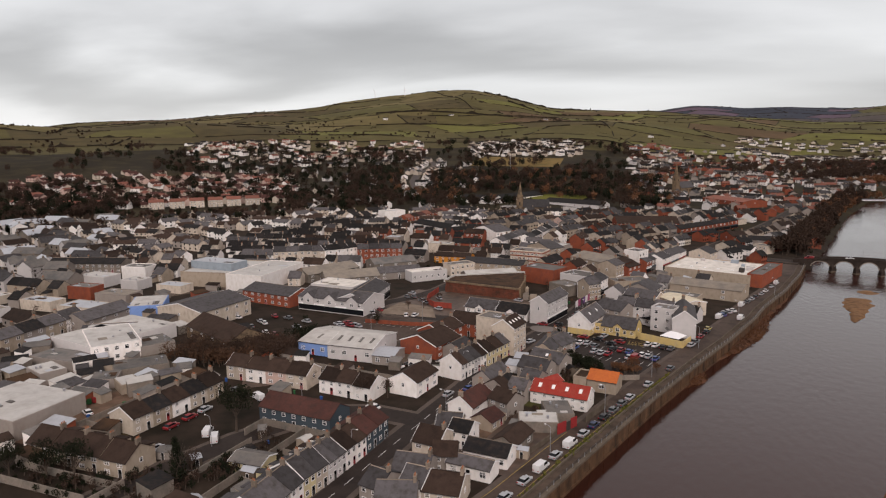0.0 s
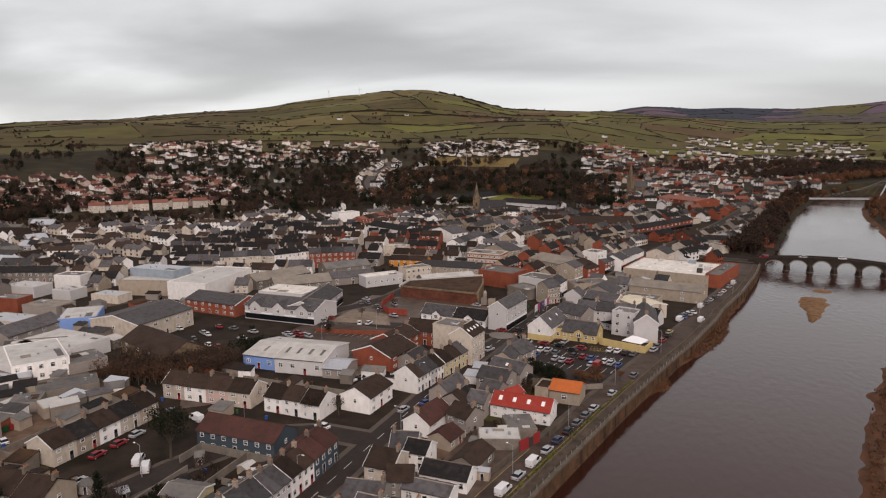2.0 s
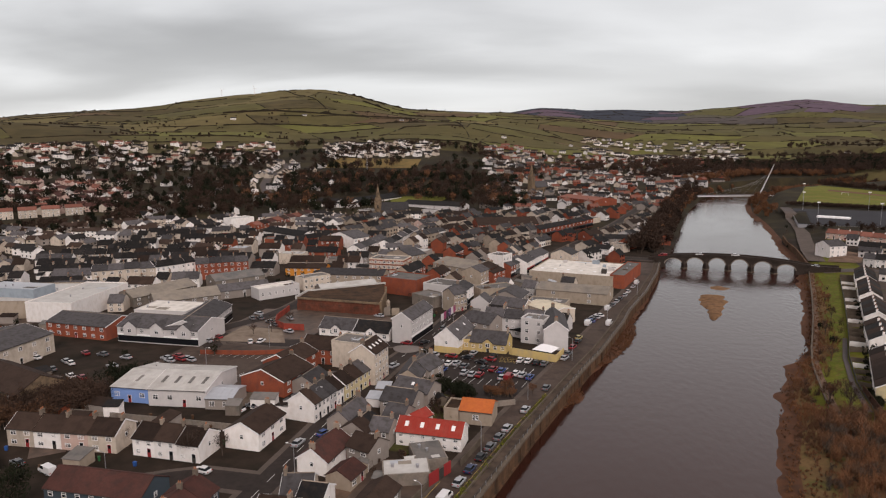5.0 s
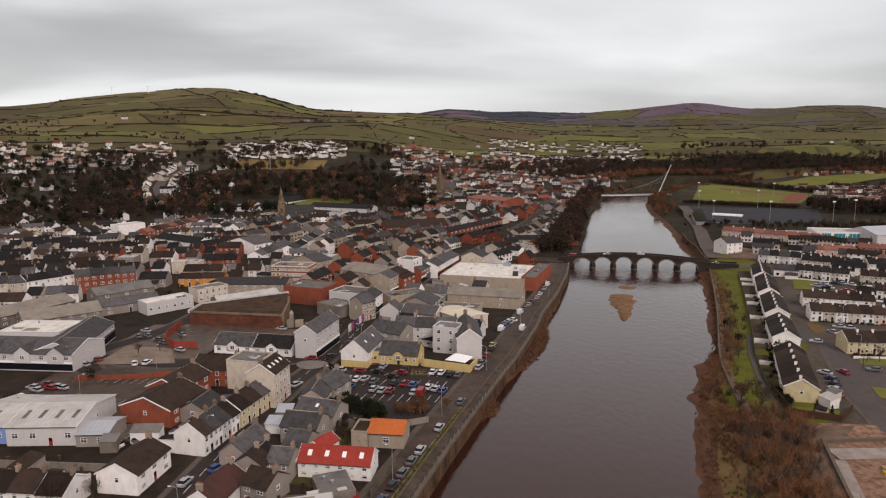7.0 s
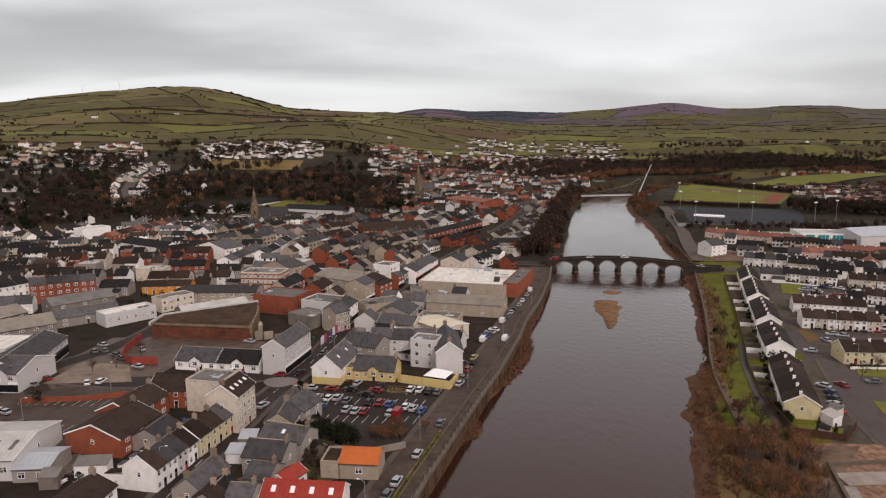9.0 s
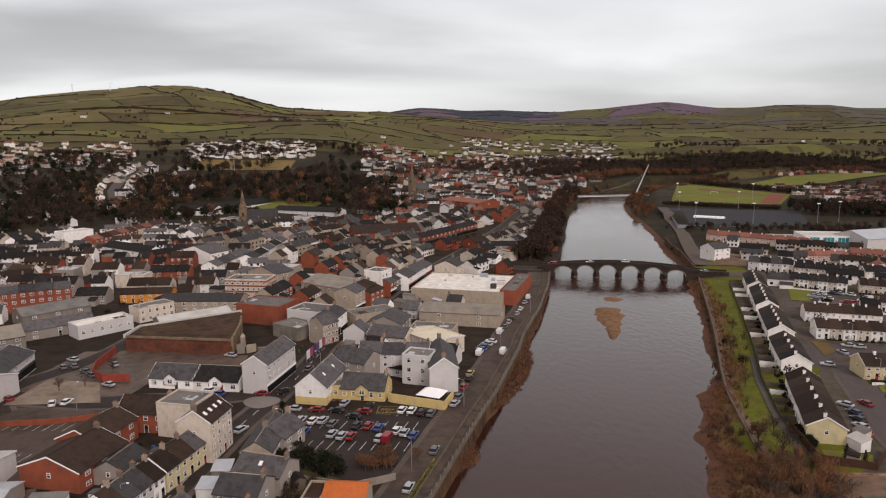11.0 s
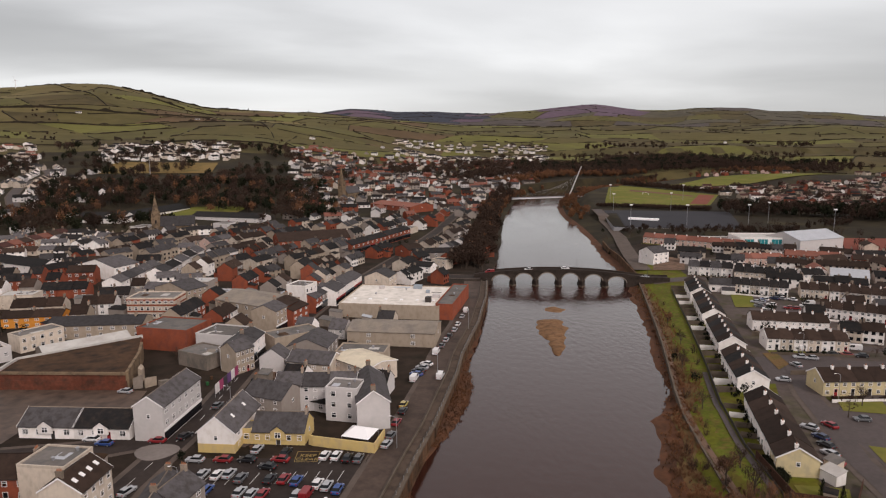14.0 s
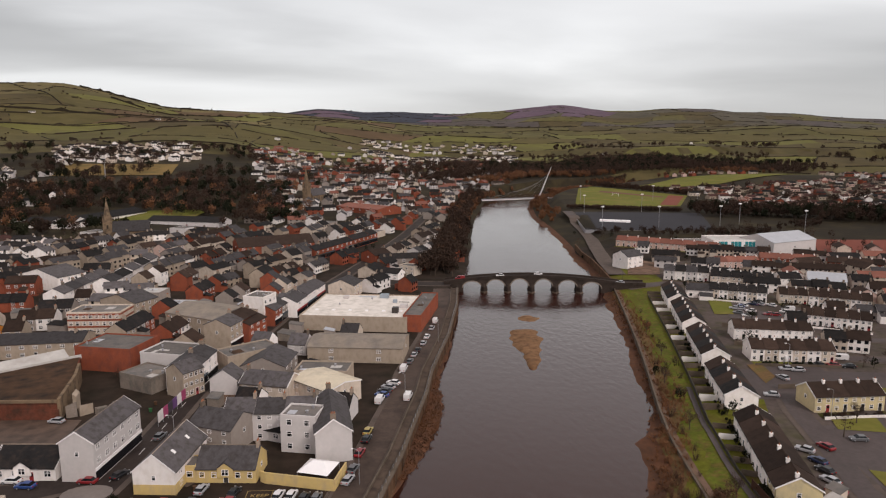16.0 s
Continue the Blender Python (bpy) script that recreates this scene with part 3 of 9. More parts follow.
# ---- water ----
def water_material():
    m = bpy.data.materials.new("brown_river_water")
    m.use_nodes = True
    n, l = m.node_tree.nodes, m.node_tree.links
    b = n["Principled BSDF"]
    geo = n.new("ShaderNodeNewGeometry")
    n1, n2 = n.new("ShaderNodeTexNoise"), n.new("ShaderNodeTexNoise")
    n1.inputs["Scale"].default_value, n1.inputs["Detail"].default_value = 0.55, 7.0
    n2.inputs["Scale"].default_value, n2.inputs["Detail"].default_value = 0.022, 5.0
    n2.inputs["Distortion"].default_value = 1.2
    mp = n.new("ShaderNodeMapping")
    mp.inputs["Scale"].default_value = (1.0, 0.45, 1.0)
    l.new(geo.outputs["Position"], mp.inputs[0])
    for k in (n1, n2):
        l.new(mp.outputs[0], k.inputs["Vector"])
    bp = n.new("ShaderNodeBump")
    bp.inputs["Strength"].default_value, bp.inputs["Distance"].default_value = 0.22, 0.22
    l.new(n1.outputs[0], bp.inputs["Height"])
    l.new(bp.outputs[0], b.inputs["Normal"])
    r = n.new("ShaderNodeMapRange")
    r.inputs["To Min"].default_value, r.inputs["To Max"].default_value = 0.03, 0.16
    l.new(n2.outputs[0], r.inputs["Value"])
    # broken water just below the bridge
    pos = n.new("ShaderNodeSeparateXYZ")
    l.new(geo.outputs["Position"], pos.inputs[0])
    rap = n.new("ShaderNodeMapRange")
    rap.inputs["From Min"].default_value, rap.inputs["From Max"].default_value = 300.0, 410.0
    rap.inputs["To Min"].default_value, rap.inputs["To Max"].default_value = 0.14, 0.60
    l.new(pos.outputs["Y"], rap.inputs["Value"])
    calm = n.new("ShaderNodeMapRange")
    calm.inputs["From Min"].default_value, calm.inputs["From Max"].default_value = 422.0, 450.0
    calm.inputs["To Min"].default_value, calm.inputs["To Max"].default_value = 1.0, 0.2
    l.new(pos.outputs["Y"], calm.inputs["Value"])
    wind = n.new("ShaderNodeMath")
    wind.operation = "MULTIPLY"
    l.new(rap.outputs[0], wind.inputs[0])
    l.new(calm.outputs[0], wind.inputs[1])
    gust = n.new("ShaderNodeMath")
    gust.operation = "MULTIPLY_ADD"
    gust.inputs[1].default_value = 0.55
    l.new(n2.outputs[0], gust.inputs[0])
    l.new(wind.outputs[0], gust.inputs[2])
    l.new(gust.outputs[0], bp.inputs["Strength"])
    b.inputs["Base Color"].default_value = (0.029, 0.0082, 0.0054, 1)
    b.inputs["Specular Tint"].default_value = (1.0, 0.80, 0.76, 1)
    # the weir-like riffle under the arches
    rif = n.new("ShaderNodeMapRange")
    rif.inputs["From Min"].default_value, rif.inputs["From Max"].default_value = 400.0, 418.0
    rif.inputs["To Max"].default_value = 0.18
    l.new(pos.outputs["Y"], rif.inputs["Value"])
    riff = n.new("ShaderNodeMath")
    riff.operation = "MULTIPLY"
    l.new(rif.outputs[0], riff.inputs[0])
    l.new(calm.outputs[0], riff.inputs[1])
    rsum = n.new("ShaderNodeMath")
    rsum.operation = "ADD"
    l.new(riff.outputs[0], rsum.inputs[0])
    l.new(r.outputs[0], rsum.inputs[1])
    l.new(rsum.outputs[0], b.inputs["Roughness"])
    b.inputs["IOR"].default_value = 1.56
    return m


bm = bmesh.new()
edge_l, edge_r = [], []
for yy in [v for v in np.arange(-400, 1181, 20)]:
    xl, xr = left_edge(yy), right_edge(yy)
    edge_l.append(bm.verts.new((xl - (0.3 if yy < 450 else 8), yy, WATER)))
    edge_r.append(bm.verts.new((xr + 6, yy, WATER)))
for k in range(len(edge_l) - 1):
    bm.faces.new((edge_l[k], edge_r[k], edge_r[k + 1], edge_l[k + 1]))
structure("water", bm, water_material(), "brown slow river water with faint ripples")


# ---- kinds of things ----
CACHE = {}
OCC = []


def window_mesh(w, h, dark=False):
    """A window: its frame, sill and mullion in one piece, with the glass set back; faces -y."""
    key = ("window", round(w, 1), round(h, 1), dark)
    if key not in CACHE:
        b = bmesh.new()
        t, hw, hh = 0.10, w / 2, h / 2
        n = 2 if w > 1.3 else 1
        xs = [-hw]
        for k in range(n):
            a0 = -hw + w * k / n
            xs += [a0 + (t if k == 0 else t / 2), a0 + w / n - (t if k == n - 1 else t / 2)]
        xs.append(hw)
        zs = [-hh, -hh + t, hh * 0.25 - t / 2, hh * 0.25 + t / 2, hh - t, hh]
        grid = [[b.verts.new((x, -0.06, z)) for x in xs] for z in zs]
        for i in range(len(zs) - 1):
            for j in range(len(xs) - 1):
                q = (grid[i][j], grid[i][j + 1], grid[i + 1][j + 1], grid[i + 1][j])
                if i in (1, 3) and j % 2 == 1:
                    inner = [b.verts.new((v.co.x, 0.0, v.co.z)) for v in q]
                    b.faces.new(inner).material_index = 1
                    for k in range(4):
                        b.faces.new((q[k], q[(k + 1) % 4], inner[(k + 1) % 4], inner[k]))
                else:
                    b.faces.new(q)
        rim = [grid[0][j] for j in range(len(xs))] + [grid[i][-1] for i in range(1, len(zs))] + [grid[-1][j] for j in range(len(xs) - 2, -1, -1)] + [grid[i][0] for i in range(len(zs) - 2, 0, -1)]
        out = [b.verts.new((v.co.x * 1.04, 0.03, v.co.z)) for v in rim]
        for k in range(len(rim)):
            m = (k + 1) % len(rim)
            b.faces.new((rim[k], out[k], out[m], rim[m]))
        CACHE[key] = mesh_of(b, "window", DARKTRIM if dark else TRIM, GLASS)
    return CACHE[key]


def add_window(parent, x, y, z, turn, w, h, dark=False):
    # walls that face away to the north are never seen and stay blank
    if math.cos(parent.rotation_euler.z + radians(turn)) < -0.3:
        return None
    ob = part("window", window_mesh(w, h, dark), None, parent)
    ob.matrix_basis = pose(x, y, z, 0, 0, turn)
    return ob


def door_mesh(mat, w=0.95, h=2.05):
    key = ("door", mat.name, w)
    if key not in CACHE:
        b = bmesh.new()
        box(b, -w / 2, -0.035, 0, w / 2, 0.05, h)
        box(b, -w / 2 - 0.09, -0.05, 0, -w / 2 - 0.002, 0.06, h + 0.09, 1)
        box(b, w / 2 + 0.002, -0.05, 0, w / 2 + 0.09, 0.06, h + 0.09, 1)
        box(b, -w / 2, -0.05, h + 0.002, w / 2, 0.06, h + 0.09, 1)
        box(b, -w / 2 + 0.15, -0.05, 1.1, w / 2 - 0.15, -0.03, h - 0.15, 2)
        CACHE[key] = mesh_of(b, "door", mat, TRIM, GLASS)
    return CACHE[key]


def chimney_mesh(pots, h):
    key = ("chimney", pots, round(h, 1))
    if key not in CACHE:
        b = bmesh.new()
        w = 0.35 + 0.3 * pots
        box(b, -0.3, -w / 2, -1.6, 0.3, w / 2, h)
        box(b, -0.36, -w / 2 - 0.06, h, 0.36, w / 2 + 0.06, h + 0.16)
        for k in range(pots):
            yk = (k - (pots - 1) / 2) * 0.36
            tube(b, (0, yk, h + 0.16), (0, yk, h + 0.6), 0.13, 0.1, 6, 1)
        CACHE[key] = mesh_of(b, "chimney", WALL["white"] if pots == 1 else CHIM, POT)
    return CACHE[key]


WORDS = {"cream": "cream rendered", "white": "white rendered", "grey": "grey rendered", "pale": "pale grey rendered", "yellow": "yellow rendered", "butter": "pale yellow rendered", "pink": "pink rendered", "brick": "red brick", "stone": "grey stone", "blue": "blue-grey rendered", "tan": "tan rendered", "orange": "orange painted", "sky": "bright blue clad", "clad": "blue-grey clad", "brownstone": "brown stone"}
RWORDS = {"slate": "grey slate roof", "dark": "black slate roof", "brown": "brown tiled roof", "maroon": "dark red tiled roof", "terra": "red clay tiled roof", "red": "red sheet roof", "orange": "orange sheet roof", "whitemetal": "off-white sheet roof", "metal": "shiny metal roof", "felt": "grey felt roof", "palefelt": "pale membrane roof", "tanmetal": "tan sheet roof", "cream": "cream sheet roof", "rust": "rusty brown roof"}


def house(x, y, length, width, turn, eave=5.2, rise=2.6, wall="cream", roof="slate", floors=2, bays=2, chim="r", ends=(0.15, 0.15), lights=0, door=True, back=True, shop=False, g=None, name="house", cat="house", group="", extra="", gable_win=True, detail=True, strips=0, strip_mat=None, ribs=False, annexe=False, gablets=0, gw=4.0):
    """A pitched-roof building: its ridge runs along its own x, its front faces its own -y."""
    c, s = math.cos(radians(turn)), math.sin(radians(turn))
    eave, rise = eave * 0.84, rise * 0.88
    back = back and not (c > 0.3 and y > 300)
    if g is None:
        g = min(land(x + c * a - s * b, y + s * a + c * b) for a in (-length / 2, length / 2) for b in (-width / 2, width / 2))
    word = f"{WORDS[wall]} {name.replace('_', ' ')} with a {RWORDS[roof]}{extra}"
    top = empty(name, pose(x, y, g, 0, 0, turn), word, cat, group)
    hl, hw = length / 2, width / 2
    b = bmesh.new()
    prism(b, ((-hw, -1.0), (hw, -1.0), (hw, eave), (0, eave + rise), (-hw, eave)), -hl + 0.01, hl - 0.01)
    part("wall", b, WALL[wall], top)
    b = bmesh.new()
    oh, th = 0.32, 0.16
    k = rise / hw
    e, zt = hw + oh, eave + rise
    prism(b, ((-e, eave - k * oh + 0.03), (0, zt + 0.03), (e, eave - k * oh + 0.03), (e, eave - k * oh + 0.03 + th), (0, zt + 0.05 + th), (-e, eave - k * oh + 0.03 + th)), -hl - ends[0] + 0.01, hl + ends[1] - 0.01)
    rf = part("roof", b, ROOF[roof], top)
    if y < 260:
      b = bmesh.new()
      prism(b, ((-0.14, zt + th), (0.14, zt + th), (0.0, zt + th + 0.14)), -hl, hl)
      part("ridge", b, CHIM if roof in ("slate", "dark") else ROOF[roof], rf)
    OCC.append((x, y, hl, hw, c, s))
    for side in (-1,):
        if detail and y < 300:
            b = bmesh.new()
            tube(b, (-hl, side * (e + 0.05), eave - k * oh + 0.06), (hl, side * (e + 0.05), eave - k * oh + 0.06), 0.07, 0.07, 5)
            part("gutter", b, DARKTRIM, top)
    for q in range(gablets):
        gx = -hl + length * (q + 0.5) / gablets
        b = bmesh.new()
        pr = -hw - 0.45
        v = [b.verts.new(p) for p in ((gx - gw / 2, pr, eave * 0.45), (gx + gw / 2, pr, eave * 0.45), (gx + gw / 2, pr, eave + 0.2), (gx, pr, eave + gw * 0.42), (gx - gw / 2, pr, eave + 0.2))]
        w2 = [b.verts.new((p.co.x, 0.0, p.co.z)) for p in v]
        b.faces.new(v)
        for i in range(5):
            j = (i + 1) % 5
            b.faces.new((v[i], w2[i], w2[j], v[j]))
        bmesh.ops.recalc_face_normals(b, faces=b.faces)
        gb = part("gablet", b, WALL[wall], top)
        b = bmesh.new()
        zr, ze, xe = eave + gw * 0.42, eave + 0.2, gw / 2 + 0.25
        ring = ((gx - xe, ze - 0.15), (gx, zr + 0.05), (gx + xe, ze - 0.15), (gx + xe, ze + 0.02), (gx, zr + 0.24), (gx - xe, ze + 0.02))
        f = [b.verts.new((p[0], pr - 0.2, p[1])) for p in ring]
        k3 = [b.verts.new((p[0], 0.0, p[1])) for p in ring]
        b.faces.new(f)
        for i in range(6):
            j = (i + 1) % 6
            b.faces.new((f[i], k3[i], k3[j], f[j]))
        bmesh.ops.recalc_face_normals(b, faces=b.faces)
        part("gablet_roof", b, ROOF[roof], gb)
        ob = part("window", window_mesh(1.5, 1.4), None, gb)
        ob.matrix_basis = pose(gx, pr - 0.01, eave * 0.78)
    if detail and y < 330 and wall in ("white", "cream", "pale", "butter", "brick"):
        for i, sx in enumerate((-1, 1)):
            if ends[i] > 0:
                b = bmesh.new()
                x0, x1 = sorted((sx * (hl + ends[i] - 0.01), sx * (hl + ends[i] + 0.05)))
                prism(b, ((-e, eave - k * oh - 0.1), (0, zt - 0.1), (e, eave - k * oh - 0.1), (e, eave - k * oh + 0.22), (0, zt + 0.24), (-e, eave - k * oh + 0.22)), x0, x1)
                part("bargeboard", b, TRIM, rf)
    if annexe:
        # a lower return wing behind, under its own lean-to roof
        al, ad, ah = min(3.2, length * 0.5), 4.2, eave * 0.58
        ax = -hl + al / 2 + 0.1
        b = bmesh.new()
        box(b, ax - al / 2, hw - 0.02, -1.0, ax + al / 2, hw + ad, ah)
        part("return_wing", b, WALL[wall], top)
        b = bmesh.new()
        prism(b, ((hw + 0.0, ah + 0.9), (hw + ad + 0.2, ah + 0.02), (hw + ad + 0.2, ah + 0.16), (hw + 0.0, ah + 1.04)), ax - al / 2 - 0.1, ax + al / 2 + 0.1)
        part("wing_roof", b, ROOF[roof], top)
    for end in chim:
        px = {"l": -hl + 0.5, "r": hl - 0.5, "m": 0.0, "q": -hl * 0.4, "p": hl * 0.4}[end]
        ob = part("chimney", chimney_mesh(1, 0.8) if x > 60 else chimney_mesh(3 if length > 6 else 2, 1.1), None, top)
        ob.matrix_basis = pose(px, -0.5 if x > 60 else 0, zt - (0.2 if x > 60 else 0))
    fh = eave / floors
    step = length / bays
    for fl in range(floors):
        zc = fl * fh + fh * 0.55
        wh = min(1.35, fh * 0.5)
        for k2 in range(bays):
            xk = -hl + step * (k2 + 0.5)
            if fl == 0 and shop:
                continue
            if fl == 0 and door and k2 == bays // 2:
                ob = part("door", door_mesh(REDDOOR if (int(x * 7) % 3 == 0) else DARKTRIM), None, top)
                ob.matrix_basis = pose(xk, -hw - 0.01, 0.05)
            else:
                add_window(top, xk, -hw, zc, 0, 1.1 if step < 3.2 else 1.5, wh)
            if back:
                add_window(top, xk, hw, zc, 180, 1.1, wh)
    if shop:
        b = bmesh.new()
        box(b, -hl + 0.15, -hw - 0.06, 0.35, hl - 0.15, -hw + 0.02, 2.5, 0)
        part("shop_window", b, GLASS, top)
        b = bmesh.new()
        box(b, -hl + 0.1, -hw - 0.2, 2.55, hl - 0.1, -hw + 0.02, 3.2, 0)
        part("fascia", b, random.choice((DARKTRIM, REDDOOR, WALL["blue"], TRIM)), top)
    if gable_win and detail:
        for sx, tn in ((-hl, -90), (hl, 90)):
            if ends[0 if sx < 0 else 1] > 0 and width > 6:
                add_window(top, sx, 0, eave * 0.72, tn, 0.9, 1.1)
    for q in range(strips):
        b = bmesh.new()
        box(b, -0.45, -math.hypot(hw, rise) * (0.17 if roof in ("red", "whitemetal") else 0.36), 0.0, 0.45, math.hypot(hw, rise) * (0.17 if roof in ("red", "whitemetal") else 0.36), 0.07)
        ob = part("rooflight", b, strip_mat or (ROOF["felt"] if roof == "whitemetal" else TRIM), rf)
        ob.matrix_basis = pose(-hl + length * (q + 0.6) / (strips + 0.2), -hw * 0.5, eave + rise * 0.5 + th + 0.05, math.degrees(math.atan2(rise, hw)), 0, 0)
    if ribs:
        for side in (-1, 1):
            n = int(length / 1.0)
            b = bmesh.new()
            for q in range(n):
                xk = -hl + length * (q + 0.5) / n
                for yk0, yk1 in ((0.15, hw),):
                    z0, z1 = eave + rise * (1 - yk0 / hw) + th + 0.05, eave + th + 0.05
                    v = [b.verts.new(p) for p in ((xk - 0.05, side * yk0, z0), (xk + 0.05, side * yk0, z0), (xk + 0.05, side * yk1, z1), (xk - 0.05, side * yk1, z1), (xk, side * yk0, z0 + 0.07), (xk, side * yk1, z1 + 0.07))]
                    for f in ((0, 4, 5, 3), (4, 1, 2, 5)):
                        b.faces.new([v[i] for i in f])
            tagged(part("seam", b, ROOF[roof], rf), kind="stuff")
    for q in range(lights):
        b = bmesh.new()
        box(b, -0.4, -0.55, 0.0, 0.4, 0.55, 0.08)
        ob = part("skylight", b, TRIM, rf)
        ang = math.atan2(rise, hw)
        ob.matrix_basis = pose(-hl + length * (q + 0.7) / (lights + 0.4), -hw * 0.5, eave + rise * 0.5 + th + 0.06, math.degrees(ang), 0, 0)
    return top


def terrace(x0, y0, x1, y1, width, n, walls, roofs, eave=5.2, rise=2.6, bays=2, floors=2, vary=0.25, chim="r", shop=False, cat="house", group="terraced houses", lights=0, name="terraced_house", back=True, detail=True, annexe=False):
    """A row of n houses whose front eaves run from (x0, y0) to (x1, y1); they lie to the left of that line."""
    dx, dy = x1 - x0, y1 - y0
    total = math.hypot(dx, dy)
    turn = math.degrees(math.atan2(dy, dx))
    nx, ny = -dy / total, dx / total
    for k in range(n):
        f = (k + 0.5) / n
        de = (noise.noise((x0 + k * 3.7, y0, 1.5)) * 2 * vary) if n > 1 else 0
        cx, cy = x0 + dx * f + nx * width / 2, y0 + dy * f + ny * width / 2
        house(cx, cy, total / n - 0.02, width, turn, eave + de, rise + de * 0.3, walls[k % len(walls)], roofs[k % len(roofs)], floors, bays, chim, (0.15 if k == 0 else -0.01, 0.15 if k == n - 1 else -0.01), shop=shop, name=name, cat=cat, group=group, lights=lights, back=back, detail=detail, gable_win=k in (0, n - 1), annexe=annexe)


def block(x, y, length, width, turn, height, wall="grey", roof="felt", parapet=0.5, floors=0, bays=0, g=None, name="flat_roofed_building", cat="building", windows=True, rooflights=0, extra="", shop=False):
    """A flat-roofed building with a parapet."""
    height = height * 0.87
    if g is None:
        g = land(x, y)
    OCC.append((x, y, length / 2, width / 2, math.cos(radians(turn)), math.sin(radians(turn))))
    top = empty(name, pose(x, y, g, 0, 0, turn), f"{WORDS[wall]} {name.replace('_', ' ')} with a flat {RWORDS[roof]}{extra}", cat)
    hl, hw = length / 2, width / 2
    b = bmesh.new()
    box(b, -hl, -hw, -1.0, hl, hw, height)
    part("wall", b, WALL[wall], top)
    b = bmesh.new()
    box(b, -hl + 0.3, -hw + 0.3, height - 0.2, hl - 0.3, hw - 0.3, height + 0.12)
    rf = part("roof", b, ROOF[roof], top)
    if parapet:
        b = bmesh.new()
        p = parapet
        box(b, -hl - 0.03, -hw - 0.03, height - 0.05, hl + 0.03, -hw + 0.28, height + p)
        box(b, -hl - 0.03, hw - 0.28, height - 0.05, hl + 0.03, hw + 0.03, height + p)
        box(b, -hl - 0.03, -hw + 0.28, height - 0.05, -hl + 0.28, hw - 0.28, height + p)
        box(b, hl - 0.28, -hw + 0.28, height - 0.05, hl + 0.03, hw - 0.28, height + p)
        part("parapet", b, WALL[wall], top)
    for q in range(rooflights):
        b = bmesh.new()
        box(b, -0.6, -1.0, 0, 0.6, 1.0, 0.25)
        ob = part("rooflight", b, ROOF["felt"] if roof == "whitemetal" else TRIM, rf)
        ob.matrix_basis = pose(-hl + length * (q % 6 + 0.6) / 6.2, -hw + width * (q // 6 + 0.6) / (rooflights // 6 + 1.2), height + 0.1, 0, 0, 0)
    # patched sheets, vents and hatches that a flat roof gathers
    rr = random.Random(int(abs(x * 13 + y * 7)))
    if y < 420 and length > 6 and width > 6 and roof != "rust":
        for q in range(2):
            pw, pl = rr.uniform(1.2, length * 0.3), rr.uniform(1.2, width * 0.4)
            px, py = rr.uniform(-hl + pw / 2 + 0.5, hl - pw / 2 - 0.5), rr.uniform(-hw + pl / 2 + 0.5, hw - pl / 2 - 0.5)
            b = bmesh.new()
            box(b, px - pw / 2, py - pl / 2, height + 0.1, px + pw / 2, py + pl / 2, height + 0.124 + q * 0.008)
            part("roof_patch", b, rr.choice((ROOF["felt"], ROOF["metal"], ROOF["tanmetal"], ROOF["rust"], ROOF["whitemetal"])), rf)
        for q in range(2):
            px, py = rr.uniform(-hl + 1.2, hl - 1.2), rr.uniform(-hw + 1.2, hw - 1.2)
            b = bmesh.new()
            tube(b, (px, py, height), (px, py, height + 0.8), 0.3, 0.3, 7)
            tube(b, (px, py, height + 0.8), (px, py, height + 1.0), 0.45, 0.1, 7)
            part("roof_vent", b, STEEL, rf)
    fh = height / max(floors, 1)
    for fl in range(floors):
        for k in range(bays):
            if fl == 0 and shop:
                continue
            for sy, tn in ((-hw, 0), (hw, 180)):
                add_window(top, -hl + length / bays * (k + 0.5), sy, fl * fh + fh * 0.55, tn, 1.3, min(1.4, fh * 0.5))
    if shop:
        b = bmesh.new()
        box(b, -hl + 0.15, -hw - 0.06, 0.35, hl - 0.15, -hw + 0.02, 2.6, 0)
        part("shop_window", b, GLASS, top)
    return top


PAINT = {}
CARCOL = {"white": (0.62, 0.62, 0.61), "silver": (0.33, 0.34, 0.35), "black": (0.012, 0.012, 0.014), "grey": (0.10, 0.105, 0.11), "red": (0.20, 0.014, 0.018), "blue": (0.025, 0.06, 0.20), "darkblue": (0.015, 0.025, 0.07), "gold": (0.35, 0.28, 0.08)}
TYRE = material("tyre_rubber", (0.02, 0.02, 0.02), 0.85, 0.1, 3.0, 0.3, 0.0)
LAMPGLASS = material("headlamp_glass", (0.55, 0.56, 0.57), 0.15, 0.05, 3.0, 0.3, 0.0)
TAILGLASS = material("tail_lamp", (0.30, 0.01, 0.01), 0.2, 0.05, 3.0, 0.3, 0.0)


